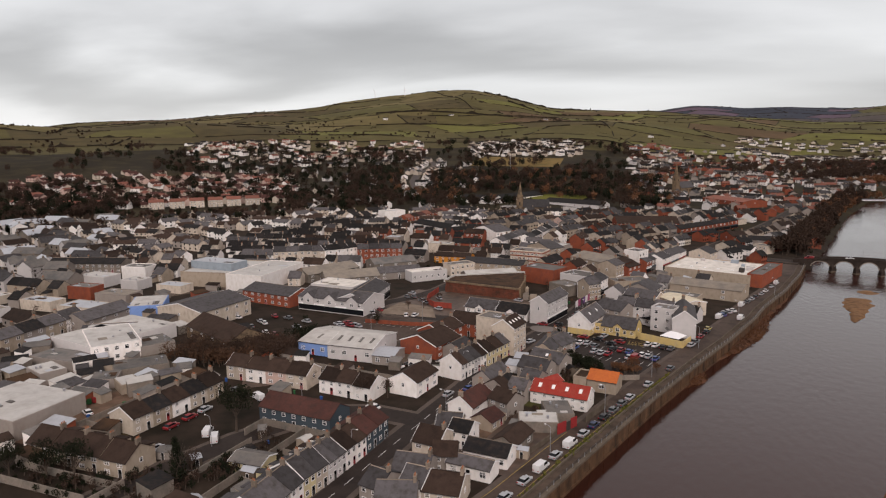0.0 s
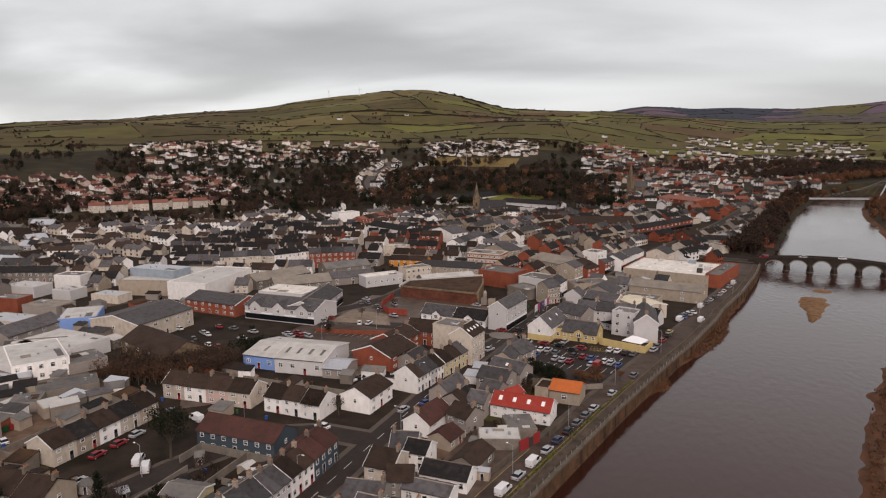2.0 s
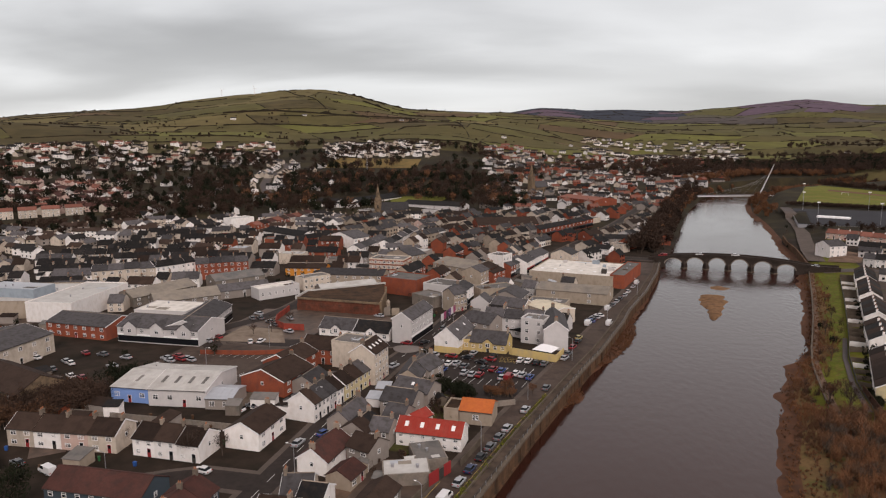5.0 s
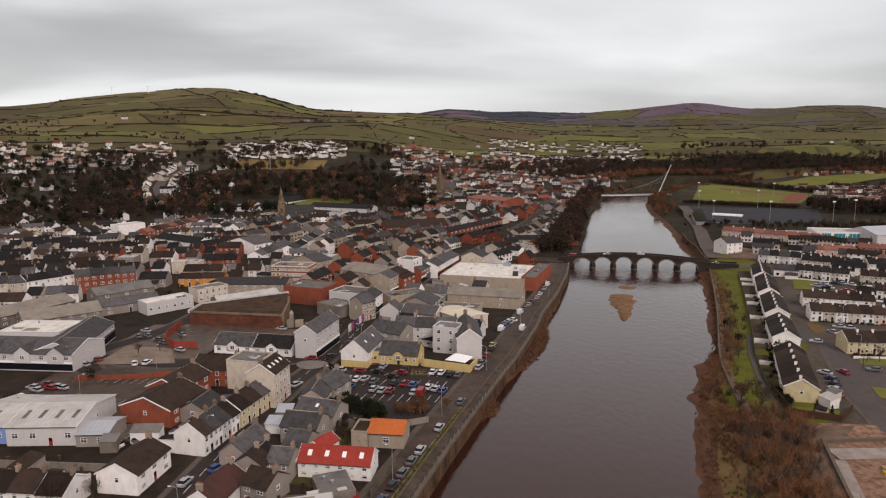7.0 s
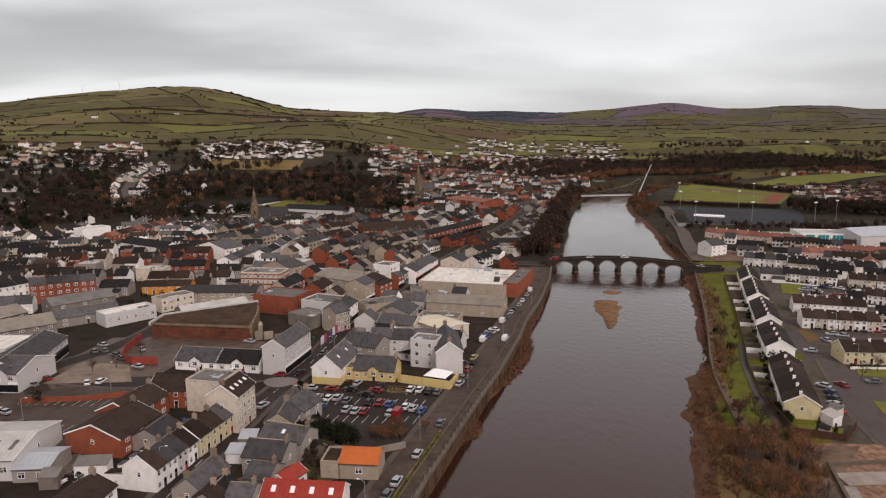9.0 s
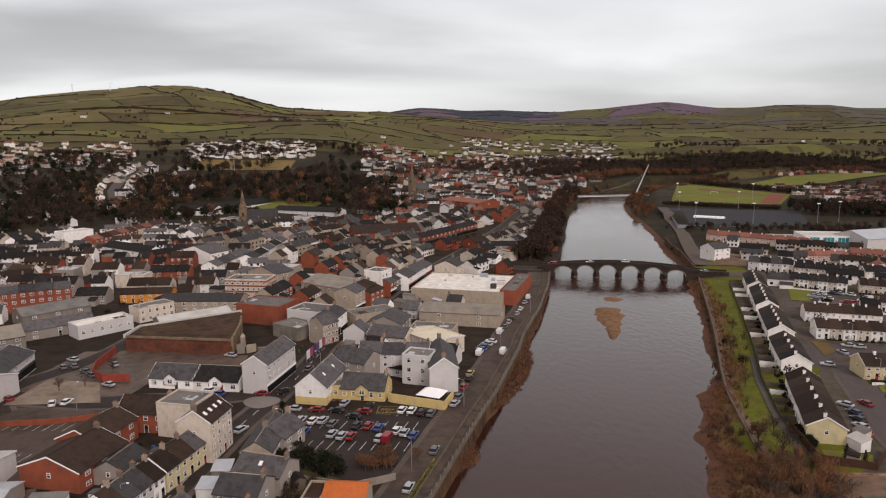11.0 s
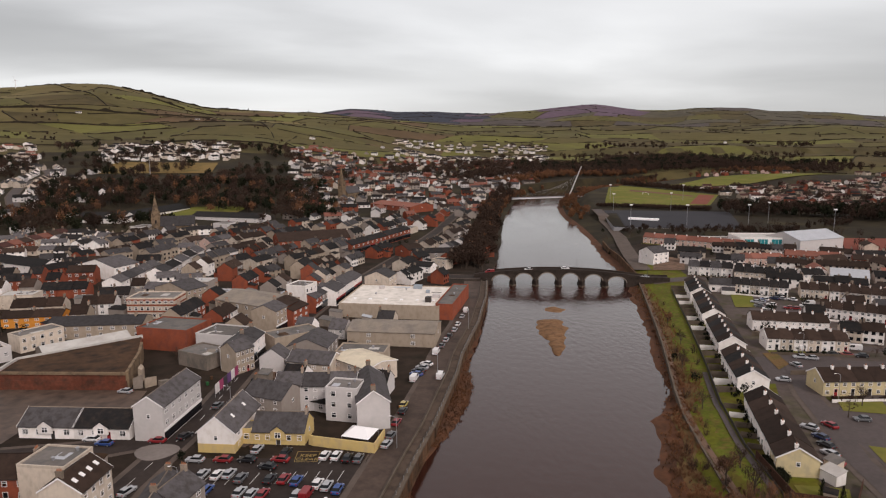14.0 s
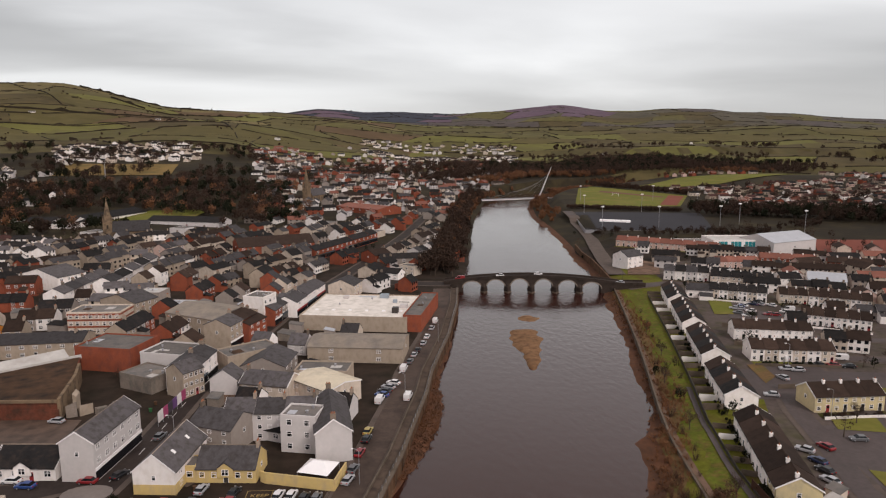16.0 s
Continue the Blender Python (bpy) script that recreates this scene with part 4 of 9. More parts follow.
def car_meshes(colour, van):
    key = ("car", colour, van)
    if key in CACHE:
        return CACHE[key]
    if colour not in PAINT:
        PAINT[colour] = material(colour + "_car_paint", CARCOL[colour], 0.28, 0.05, 1.0, 0.3, 0.0, spec=0.5)
    if van:
        low = ((-2.45, 0.28), (2.5, 0.28), (2.5, 0.95), (1.75, 1.12), (1.05, 1.98), (-2.4, 2.05), (-2.5, 1.2))
        glass = ((-0.1, 1.2), (1.62, 1.16), (1.04, 1.9), (-0.1, 1.92))
    else:
        low = ((-2.05, 0.30), (2.08, 0.28), (2.1, 0.66), (1.95, 0.82), (1.05, 0.93), (-1.75, 0.98), (-2.08, 0.85))
        glass = ((-1.72, 0.98), (1.02, 0.93), (0.35, 1.40), (-1.25, 1.42))
    b = bmesh.new()
    ring = [(yy, zz) for yy, zz in low]
    prism(b, ring, -0.86, 0.86)
    bmesh.ops.bevel(b, geom=[e for e in b.edges if abs(e.verts[0].co.x) == abs(e.verts[1].co.x)], offset=0.09, segments=1, affect="EDGES", profile=0.6)
    body = mesh_of(b, "body", PAINT[colour])
    b = bmesh.new()
    if van:
        prism(b, [(p, q) for p, q in glass], -0.872, 0.872)
        box(b, -0.7, 1.14, 1.25, 0.7, 1.72, 1.3)
        cabin = mesh_of(b, "glasshouse", GLASS)
        roofm = None
    else:
        n0 = len(b.verts)
        prism(b, [(p, q) for p, q in glass], -0.78, 0.78)
        for v in b.verts:
            if v.co.z > 1.2:
                v.co.x *= 0.84
        cabin = mesh_of(b, "glasshouse", GLASS)
        b = bmesh.new()
        box(b, -0.64, -1.22, 1.40, 0.64, 0.33, 1.46)
        bmesh.ops.bevel(b, geom=list(b.edges), offset=0.02, segments=1, affect="EDGES")
        roofm = mesh_of(b, "roof", PAINT[colour])
    CACHE[key] = (body, cabin, roofm)
    return CACHE[key]


def wheel_mesh():
    if "wheel" not in CACHE:
        b = bmesh.new()
        tube(b, (-0.1, 0, 0), (0.1, 0, 0), 0.32, 0.32, 12)
        tube(b, (-0.115, 0, 0), (0.115, 0, 0), 0.2, 0.2, 8, 1)
        CACHE["wheel"] = mesh_of(b, "wheel", TYRE, STEEL)
        b = bmesh.new()
        box(b, -0.17, -0.05, -0.08, 0.17, 0.05, 0.08)
        CACHE["lamp"] = mesh_of(b, "headlight", LAMPGLASS)
        CACHE["tail"] = CACHE["lamp"].copy()
        CACHE["tail"].materials.clear()
        CACHE["tail"].materials.append(TAILGLASS)
    return CACHE["wheel"]


CARS = {}


def car(x, y, turn, colour="silver", van=False, g=None):
    """A parked car; it points along its own +y."""
    z = g if g is not None else land(x, y) + 0.055
    key = (colour, van)
    m = pose(x, y, z, 0, 0, turn)
    if key in CARS:
        return copy_thing(CARS[key], m)
    body, cabin, roofm = car_meshes(colour, van)
    kind = "van" if van else "car"
    top = empty("parked_" + kind, m, f"parked {colour.replace('darkblue', 'dark blue')} {kind} on worn asphalt", kind, "parked vehicles")
    bd = part("body", body, None, top)
    part("glasshouse", cabin, None, top)
    if roofm:
        part("roof", roofm, None, top)
    wm = wheel_mesh()
    for sx in (-0.78, 0.78):
        for sy in (-1.28, 1.32):
            w = part("wheel", wm, None, top)
            w.matrix_basis = pose(sx, sy, 0.32)
        h = part("headlight", CACHE["lamp"], None, bd)
        h.matrix_basis = pose(sx * 0.78, 2.47 if van else 2.04, 0.72)
        h = part("tail_light", CACHE["tail"], None, bd)
        h.matrix_basis = pose(sx * 0.82, -2.46 if van else -2.05, 0.78)
    CARS[key] = top
    return top


def twig_clump(verts, faces, cx, cy, cz, rx, rz, count, size, rng, thin=0.34):
    """Small slivers in a lumpy crown, thinning to its edge."""
    p = rng.uniform(-1, 1, (count * 4, 3))
    q = (p * p).sum(1)
    p = p[(q > 0.12) & (q < 1) & (rng.random(count * 4) < 0.35 + 0.65 * q)][:count]
    n = len(p)
    lump = 0.75 + 0.35 * np.sin(p[:, 0] * 5 + cx) * np.cos(p[:, 1] * 4 + cy)
    o = np.array((cx, cy, cz)) + p * (rx, rx, rz) * lump[:, None]
    a = rng.normal(0, 1, (n, 3)) + p * (0.8, 0.8, 0.8)
    a[:, 2] += 0.5
    a /= np.linalg.norm(a, axis=1)[:, None] + 1e-9
    b2 = np.cross(a, rng.normal(0, 1, (n, 3)))
    b2 /= np.linalg.norm(b2, axis=1)[:, None] + 1e-9
    s = (size * rng.uniform(0.6, 1.5, n))[:, None]
    k = len(verts)
    quad = np.stack((o - a * s, o + b2 * s * thin, o + a * s, o - b2 * s * thin), 1).reshape(-1, 3)
    verts.extend(quad.tolist())
    faces.extend((k + 4 * i, k + 4 * i + 1, k + 4 * i + 2, k + 4 * i + 3) for i in range(n))


def tree_meshes(kind, seed):
    key = ("tree", kind, seed)
    if key in CACHE:
        return CACHE[key]
    rng = np.random.default_rng(seed)
    b = bmesh.new()
    hgt = 7.0
    tube(b, (0, 0, -0.4), (0.1, 0.05, hgt * 0.45), 0.22, 0.14, 7)
    tips = []
    for k in range(9):
        a = 2 * math.pi * k / 9 + rng.uniform(-0.3, 0.3)
        z0 = hgt * rng.uniform(0.22, 0.45)
        rr = rng.uniform(1.2, 2.4)
        p1 = (0.1 + rr * 0.5 * math.cos(a), 0.05 + rr * 0.5 * math.sin(a), z0 + hgt * 0.2)
        p2 = (0.1 + rr * math.cos(a), rr * math.sin(a), z0 + hgt * rng.uniform(0.3, 0.5))
        tube(b, (0.05, 0.02, z0), p1, 0.09, 0.06, 5)
        tube(b, p1, p2, 0.06, 0.02, 5)
        tips.append(p2)
        for _ in range(3):
            p3 = (p2[0] + rng.uniform(-0.9, 0.9), p2[1] + rng.uniform(-0.9, 0.9), p2[2] + rng.uniform(0.2, 1.1))
            tube(b, p1, p3, 0.03, 0.01, 4)
    tube(b, (0.1, 0.05, hgt * 0.45), (0.2, 0, hgt * 0.9), 0.13, 0.02, 6)
    trunk = mesh_of(b, "trunk", BARK)
    verts, faces = [], []
    if kind == "conifer":
        for k in range(9):
            twig_clump(verts, faces, 0, 0, 1.2 + k * 0.75, 2.1 * (1 - k / 10), 0.6, 90, 0.28, rng)
    else:
        for p in tips:
            twig_clump(verts, faces, *p, 1.3, 1.2, 150, 0.12 if kind == "bare" else 0.2, rng)
        twig_clump(verts, faces, 0, 0, hgt * 0.75, 2.0, 1.8, 260, 0.12 if kind == "bare" else 0.2, rng)
    me = bpy.data.meshes.new("crown")
    me.from_pydata([tuple(v) for v in verts], [], faces)
    me.materials.append({"bare": TWIG, "russet": RUST, "ever": EVER, "conifer": EVER}[kind])
    CACHE[key] = (trunk, me)
    return CACHE[key]


def tree(x, y, height=7.0, kind="bare", seed=1, g=None):
    trunk, crown = tree_meshes(kind, seed)
    word = {"bare": "bare winter tree with fine brown twigs", "russet": "leafless russet-twigged tree beside the river", "ever": "dense dark evergreen tree", "conifer": "dark green conical conifer"}[kind]
    top = empty("tree", pose(x, y, land(x, y) if g is None else g, 0, 0, (x * 37) % 360), word, "tree")
    top.scale = (height / 7.0,) * 3
    part("trunk", trunk, None, top)
    part("crown", crown, None, top)
    return top


def ribbon(bm, pts, width, z=None, lift=0.03, mi=0, thick=0.0):
    """A strip of the given width along a line, draped on the ground."""
    rows = []
    dense = []
    for (xa, ya), (xb, yb) in zip(pts, pts[1:]):
        n = max(1, int(math.hypot(xb - xa, yb - ya) / 6))
        dense += [(xa + (xb - xa) * k / n, ya + (yb - ya) * k / n) for k in range(n)]
    dense.append(pts[-1])
    for i, (xx, yy) in enumerate(dense):
        xa, ya = dense[max(i - 1, 0)]
        xb, yb = dense[min(i + 1, len(dense) - 1)]
        d = math.hypot(xb - xa, yb - ya) or 1
        nx, ny = -(yb - ya) / d * width / 2, (xb - xa) / d * width / 2
        zz = z if z is not None else max(land(xx, yy), land(xx + nx, yy + ny), land(xx - nx, yy - ny))
        rows.append((bm.verts.new((xx + nx, yy + ny, zz + lift)), bm.verts.new((xx - nx, yy - ny, zz + lift))))
    for a, b in zip(rows, rows[1:]):
        bm.faces.new((a[0], a[1], b[1], b[0])).material_index = mi
    if thick:
        ext = bmesh.ops.extrude_face_region(bm, geom=list(bm.faces))
        for v in ext["geom"]:
            if isinstance(v, bmesh.types.BMVert):
                v.co.z -= thick
    bmesh.ops.recalc_face_normals(bm, faces=bm.faces)


def wall_line(bm, pts, thick, z0, z1, mi=0):
    """An upright wall along a line of (x, y)."""
    for (xa, ya), (xb, yb) in zip(pts, pts[1:]):
        d = math.hypot(xb - xa, yb - ya)
        nx, ny = -(yb - ya) / d * thick / 2, (xb - xa) / d * thick / 2
        q = [(xa + nx, ya + ny), (xa - nx, ya - ny), (xb - nx, yb - ny), (xb + nx, yb + ny)]
        lo = [bm.verts.new((*p, z0)) for p in q]
        hi = [bm.verts.new((*p, z1)) for p in q]
        bm.faces.new(hi[::-1]).material_index = mi
        for i in range(4):
            j = (i + 1) % 4
            bm.faces.new((lo[i], lo[j], hi[j], hi[i])).material_index = mi
    bmesh.ops.recalc_face_normals(bm, faces=bm.faces)


# ---- quay wall, roads, bridge ----
QUAY_Y = [-60, 0, 60, 95, 121, 142, 155, 167, 176, 186, 198, 210, 222, 235, 244, 252, 266, 278, 290, 307, 318, 329, 346, 367, 391, 424]
QUAY = [(left_edge(v), float(v)) for v in QUAY_Y]
bm = bmesh.new()
wall_line(bm, [(x - 0.45, y) for x, y in QUAY], 0.9, WATER - 2.5, 7.9)
structure("quay_wall", bm, QUAYSTONE, "tall stained masonry quay wall rising from the river")
for z0, z1, out in ((WATER - 2.5, WATER + 0.5, 0.3), (7.45, 8.0, 0.16)):
    bm = bmesh.new()
    wall_line(bm, [(x - 0.45 + out / 2, y) for x, y in QUAY], 0.9 + out, z0, z1)
    structure("quay_string_course", bm, QUAYSTONE if z0 < 7 else CONC, "projecting course of the quay wall")

bm = bmesh.new()
wall_line(bm, [(x - 2.05, y) for x, y in QUAY[1:]], 2.3, 7.0, 7.72)
structure("quay_walk", bm, QUAYWALK, "worn brown paved walk along the top of the quay")
bm = bmesh.new()
wall_line(bm, [(x - 3.35, y) for x, y in QUAY[1:]], 0.28, 7.0, 8.35)
structure("quay_parapet", bm, CONC, "low weathered wall between the quay walk and the road")
for k in range(44):
    y0 = 84.0 + k * 7.6
    bm = bmesh.new()
    box(bm, -0.05, -0.3, WATER + 0.4, 0.16, 0.3, 7.45)
    rib = structure("quay_buttress", bm, QUAYSTONE, "shallow stone pier on the quay wall")
    rib.matrix_basis = pose(left_edge(y0), y0, 0)

ROADS = [("quay_road", [(left_edge(v) - 7.4, float(v)) for v in (40, 95, 121, 142, 167, 186, 210, 235, 252, 266, 290, 307, 329, 346, 367, 391, 424)], 6.2),
         ("main_street", [(-76, 40), (-76, 140), (-75.5, 188), (-73, 225), (-68, 258), (-66, 295), (-61, 338), (-51, 392), (-38, 440), (-20, 500), (5, 600), (30, 720), (50, 900)], 6.2),
         ("side_street", [(-76, 146), (-92, 146), (-103, 140), (-112, 118), (-118, 90), (-122, 60)], 7.0),
         ("cross_street", [(-70, 250), (-86, 243), (-120, 238), (-170, 244), (-230, 262), (-330, 300)], 8.0),
         ("market_street", [(-140, 229), (-150.5, 240), (-149, 252), (-142.5, 266), (-138.5, 285), (-138, 305), (-134, 321), (-129, 343), (-124, 372)], 6.5),
         ("bridge_street", [(-34, 448), (0, 438), (22, 434)], 8.0),
         ("far_bank_street", [(108, 421), (135, 424), (150, 418), (143, 380), (123, 300), (112, 250), (108, 200), (110, 150)], 6.0),
         ("far_bank_lane", [(112, 300), (104, 282), (98, 266), (93, 247), (87, 228), (84, 205), (86, 170)], 5.5),
         ("far_bank_quay", [(114, 452), (120, 490), (128, 530), (138, 575), (146, 620), (160, 720)], 6.5),
         ("far_bank_court", [(114, 318), (140, 306), (175, 296)], 5.0),
         ("far_bank_court_road", [(120, 340), (150, 326), (190, 318)], 4.5),
         ("hill_road", [(-354, 676), (-392, 738), (-424, 811), (-434, 865), (-454, 927), (-482, 968)], 8.0),
         ("upper_street", [(-110, 300), (-120, 360), (-140, 440), (-150, 520), (-180, 620)], 7.0)]
for k, (nm, pts, w) in enumerate(ROADS):
    bm = bmesh.new()
    ribbon(bm, pts, w + 3.0, lift=0.06 + 0.005 * k)
    structure("pavement", bm, PAVE, "grey concrete pavement beside the street")
    bm = bmesh.new()
    ribbon(bm, pts, w, lift=0.12 + 0.005 * k)
    structure("road", bm, GREYROAD if nm.startswith(("far_bank", "hill")) else BROWNROAD if nm == "quay_road" else TARMAC, "worn dark asphalt street")
bm = bmesh.new()
ribbon(bm, [(-44, 200), (-42, 236)], 46, lift=0.02)
structure("car_park", bm, TARMAC, "dark asphalt car park beside the river road")
bm = bmesh.new()
ribbon(bm, [(-108, 215), (-150, 214)], 40, lift=0.02)
structure("car_park", bm, BROWNROAD, "wide asphalt car park behind the shops")


def bridge():
    """A humped masonry road bridge of six segmental arches on piers with pointed cutwaters; its own x runs along the road."""
    wide, half, ends = 7.0, 1.35, (-43.0, 56.0)
    piers = [0.5 + 11.78 * k for k in range(-3, 4)]
    spring, foot = WATER + 2.2, WATER - 1.6

    def deck(u):
        return max(11.6 - 0.9 * (u / 23.0) ** 2, 8.2)

    def run(b, y0, y1, lo, hi, u0=ends[0], u1=ends[1]):
        """A band that follows the hump, between two heights over the deck."""
        prev = None
        for k in range(37):
            u = u0 + (u1 - u0) * k / 36
            v = [b.verts.new((u, yy, deck(u) + zz)) for yy, zz in ((y0, lo), (y1, lo), (y1, hi), (y0, hi))]
            if prev:
                for i in range(4):
                    m = (i + 1) % 4
                    b.faces.new((prev[i], v[i], v[m], prev[m]))
            else:
                b.faces.new(v)
            prev = v
        b.faces.new(prev[::-1])
        bmesh.ops.recalc_face_normals(b, faces=b.faces)

    cols = [(ends[0], foot), (piers[0] + half - 0.001, foot)]
    for a, c in zip(piers, piers[1:]):
        cx, rad = (a + c) / 2, (c - a) / 2 - half
        crown = deck(cx) - 1.0
        for k in range(17):
            th = math.pi * (1 - k / 16)
            cols.append((cx + rad * math.cos(th), spring + (crown - spring) * math.sin(th)))
        cols += [(c - half + 0.001, foot), (c + half - 0.001, foot)]
    cols.append((ends[1], foot))
    b = bmesh.new()
    rows = [[b.verts.new(q) for q in ((px, 0, pz), (px, wide, pz), (px, wide, deck(px)), (px, 0, deck(px)))] for px, pz in cols]
    for p, q in zip(rows, rows[1:]):
        for k in range(4):
            m = (k + 1) % 4
            b.faces.new((p[k], q[k], q[m], p[m]))
    bmesh.ops.recalc_face_normals(b, faces=b.faces)
    top = empty("bridge", pose(61.0, 426.8, 0, 0, 0, -8.7), "old dark stone road bridge of six arches over the river", "bridge")
    part("spandrel", b, DARKSTONE, top)
    for sy, s in ((0.0, -1), (wide, 1)):
        b = bmesh.new()
        run(b, min(sy, sy + s * 0.22), max(sy, sy + s * 0.22), -0.28, 0.02)
        part("string_course", b, DARKSTONE, top)
        b = bmesh.new()
        run(b, sy - 0.2, sy + 0.2, 0.025, 0.85)
        part("parapet", b, DARKSTONE, top)
        b = bmesh.new()
        run(b, sy - 0.27, sy + 0.27, 0.853, 0.98)
        part("coping", b, DARKSTONE, top)
        for p in piers[1:-1]:
            b = bmesh.new()
            n, h = 2.0, half + 0.15
            vs = [b.verts.new(v) for v in ((p - h, sy, foot), (p + h, sy, foot), (p, sy + s * n, foot), (p - h, sy, spring + 1.0), (p + h, sy, spring + 1.0), (p, sy + s * n, spring + 0.6), (p, sy, spring + 2.4))]
            for q in ((0, 1, 4, 3), (1, 2, 5, 4), (2, 0, 3, 5), (3, 5, 6), (5, 4, 6), (3, 6, 4)):
                b.faces.new([vs[i] for i in q])
            bmesh.ops.recalc_face_normals(b, faces=b.faces)
            cw = part("cutwater", b, DARKSTONE, top)
            b = bmesh.new()
            vs = [b.verts.new(v) for v in ((p - h - 0.35, sy + s * 0.05, foot), (p + h + 0.35, sy + s * 0.05, foot), (p, sy + s * (n + 0.7), foot), (p - h - 0.35, sy + s * 0.05, WATER + 0.7), (p + h + 0.35, sy + s * 0.05, WATER + 0.7), (p, sy + s * (n + 0.7), WATER + 0.6))]
            for q in ((0, 1, 4, 3), (1, 2, 5, 4), (2, 0, 3, 5), (3, 5, 4)):
                b.faces.new([vs[i] for i in q])
            bmesh.ops.recalc_face_normals(b, faces=b.faces)
            part("footing", b, CONC, cw)
        for a, c in zip(piers, piers[1:]):
            b = bmesh.new()
            cx, rad = (a + c) / 2, (c - a) / 2 - half
            crown = deck(cx) - 1.0
            fr, bk, prev = sy + s * 0.08, sy - s * 0.1, None
            for k in range(15):
                t = math.pi * k / 14
                v = [b.verts.new((cx + (rad + d) * math.cos(t), yy, spring + (crown - spring + d) * math.sin(t))) for yy in (bk, fr) for d in (0.02, 0.55)]
                if prev:
                    for i, m in ((0, 1), (1, 3), (3, 2), (2, 0)):
                        b.faces.new((prev[i], prev[m], v[m], v[i]))
                prev = v
            bmesh.ops.recalc_face_normals(b, faces=b.faces)
            part("arch_ring", b, WALL["stone"], top)
    b = bmesh.new()
    run(b, 0.25, wide - 0.25, 0.004, 0.14)
    part("roadway", b, TARMAC, top)
    for u in (-28, -9, 10, 29, 46):
        b = bmesh.new()
        z = deck(u)
        tube(b, (u, wide - 0.6, z), (u, wide - 0.6, z + 5.5), 0.08, 0.05, 6)
        tube(b, (u, wide - 0.6, z + 5.5), (u, wide - 1.7, z + 5.8), 0.05, 0.04, 5)
        part("lamp_post", b, DARKTRIM, top)
    for u, y, turn, colour, van in ((-35.0, 1.9, 93, "red", True), (-15.0, 2.0, 93, "white", False), (4.0, 4.8, -87, "white", False), (44.0, 2.0, 93, "silver", False)):
        m = top.matrix_basis @ pose(u, y, 0)
        BRIDGE_CARS.append((m.translation.x, m.translation.y, turn - 8.7, colour, van, deck(u) + 0.15))


BRIDGE_CARS = []
bridge()


# ---- the rest of the town ----
def off_line(px, py, pts):
    best = 1e9
    for (xa, ya), (xb, yb) in zip(pts, pts[1:]):
        dx, dy = xb - xa, yb - ya
        t = min(max(((px - xa) * dx + (py - ya) * dy) / (dx * dx + dy * dy), 0), 1)
        best = min(best, math.hypot(px - xa - t * dx, py - ya - t * dy))
    return best


def is_free(x, y, length, width, turn, gap=1.2):
    """Whether a footprint keeps clear of other buildings, the streets and the river."""
    c, s = math.cos(radians(turn)), math.sin(radians(turn))
    hl, hw = length / 2 + gap, width / 2 + gap
    yc = min(max(y, -400), 1300)
    if left_edge(yc) - 17 < x < right_edge(yc) + 40:
        return False
    pts = [(x + c * a * hl - s * b * hw, y + s * a * hl + c * b * hw) for a in (-1, -0.5, 0, 0.5, 1) for b in (-1, 0, 1)]
    for ox, oy, ol, ow, oc, os in OCC:
        if math.hypot(ox - x, oy - y) > ol + ow + hl + hw:
            continue
        for px, py in pts:
            dx, dy = px - ox, py - oy
            if abs(dx * oc + dy * os) < ol and abs(-dx * os + dy * oc) < ow:
                return False
        for a in (-1, 0, 1):
            for b in (-1, 0, 1):
                dx, dy = ox + oc * a * ol - os * b * ow - x, oy + os * a * ol + oc * b * ow - y
                if abs(dx * c + dy * s) < hl and abs(-dx * s + dy * c) < hw:
                    return False
    for nm, line, w in ROADS:
        if off_line(x, y, line) < 60 and min(off_line(px, py, line) for px, py in pts) < w / 2 + 1.5:
            return False
    for x0, y0, x1, y1 in KEEP:
        if x0 < x < x1 and y0 < y < y1:
            return False
    return True


# yards, car parks and greens that stay open
KEEP = [(240, 455, 330, 540), (-100, 262, -79, 312), (-205, 255, -124, 338), (-136, 276, -92, 322), (40, 100, 100, 215), (-135, 248, -84, 300), (-50, 244, -18, 256), (-66, 196, -18, 240), (-155, 192, -105, 236), (100, 225, 150, 300), (118, 345, 170, 395), (-158, 240, -108, 285), (-200, 190, -150, 236), (-120, 150, -88, 160), (-140, 60, -112, 140), (-100, 120, -84, 148), (-250, 150, -150, 180), (110, 345, 145, 380)]
VARIANTS, SMALL, REST = {}, [], []


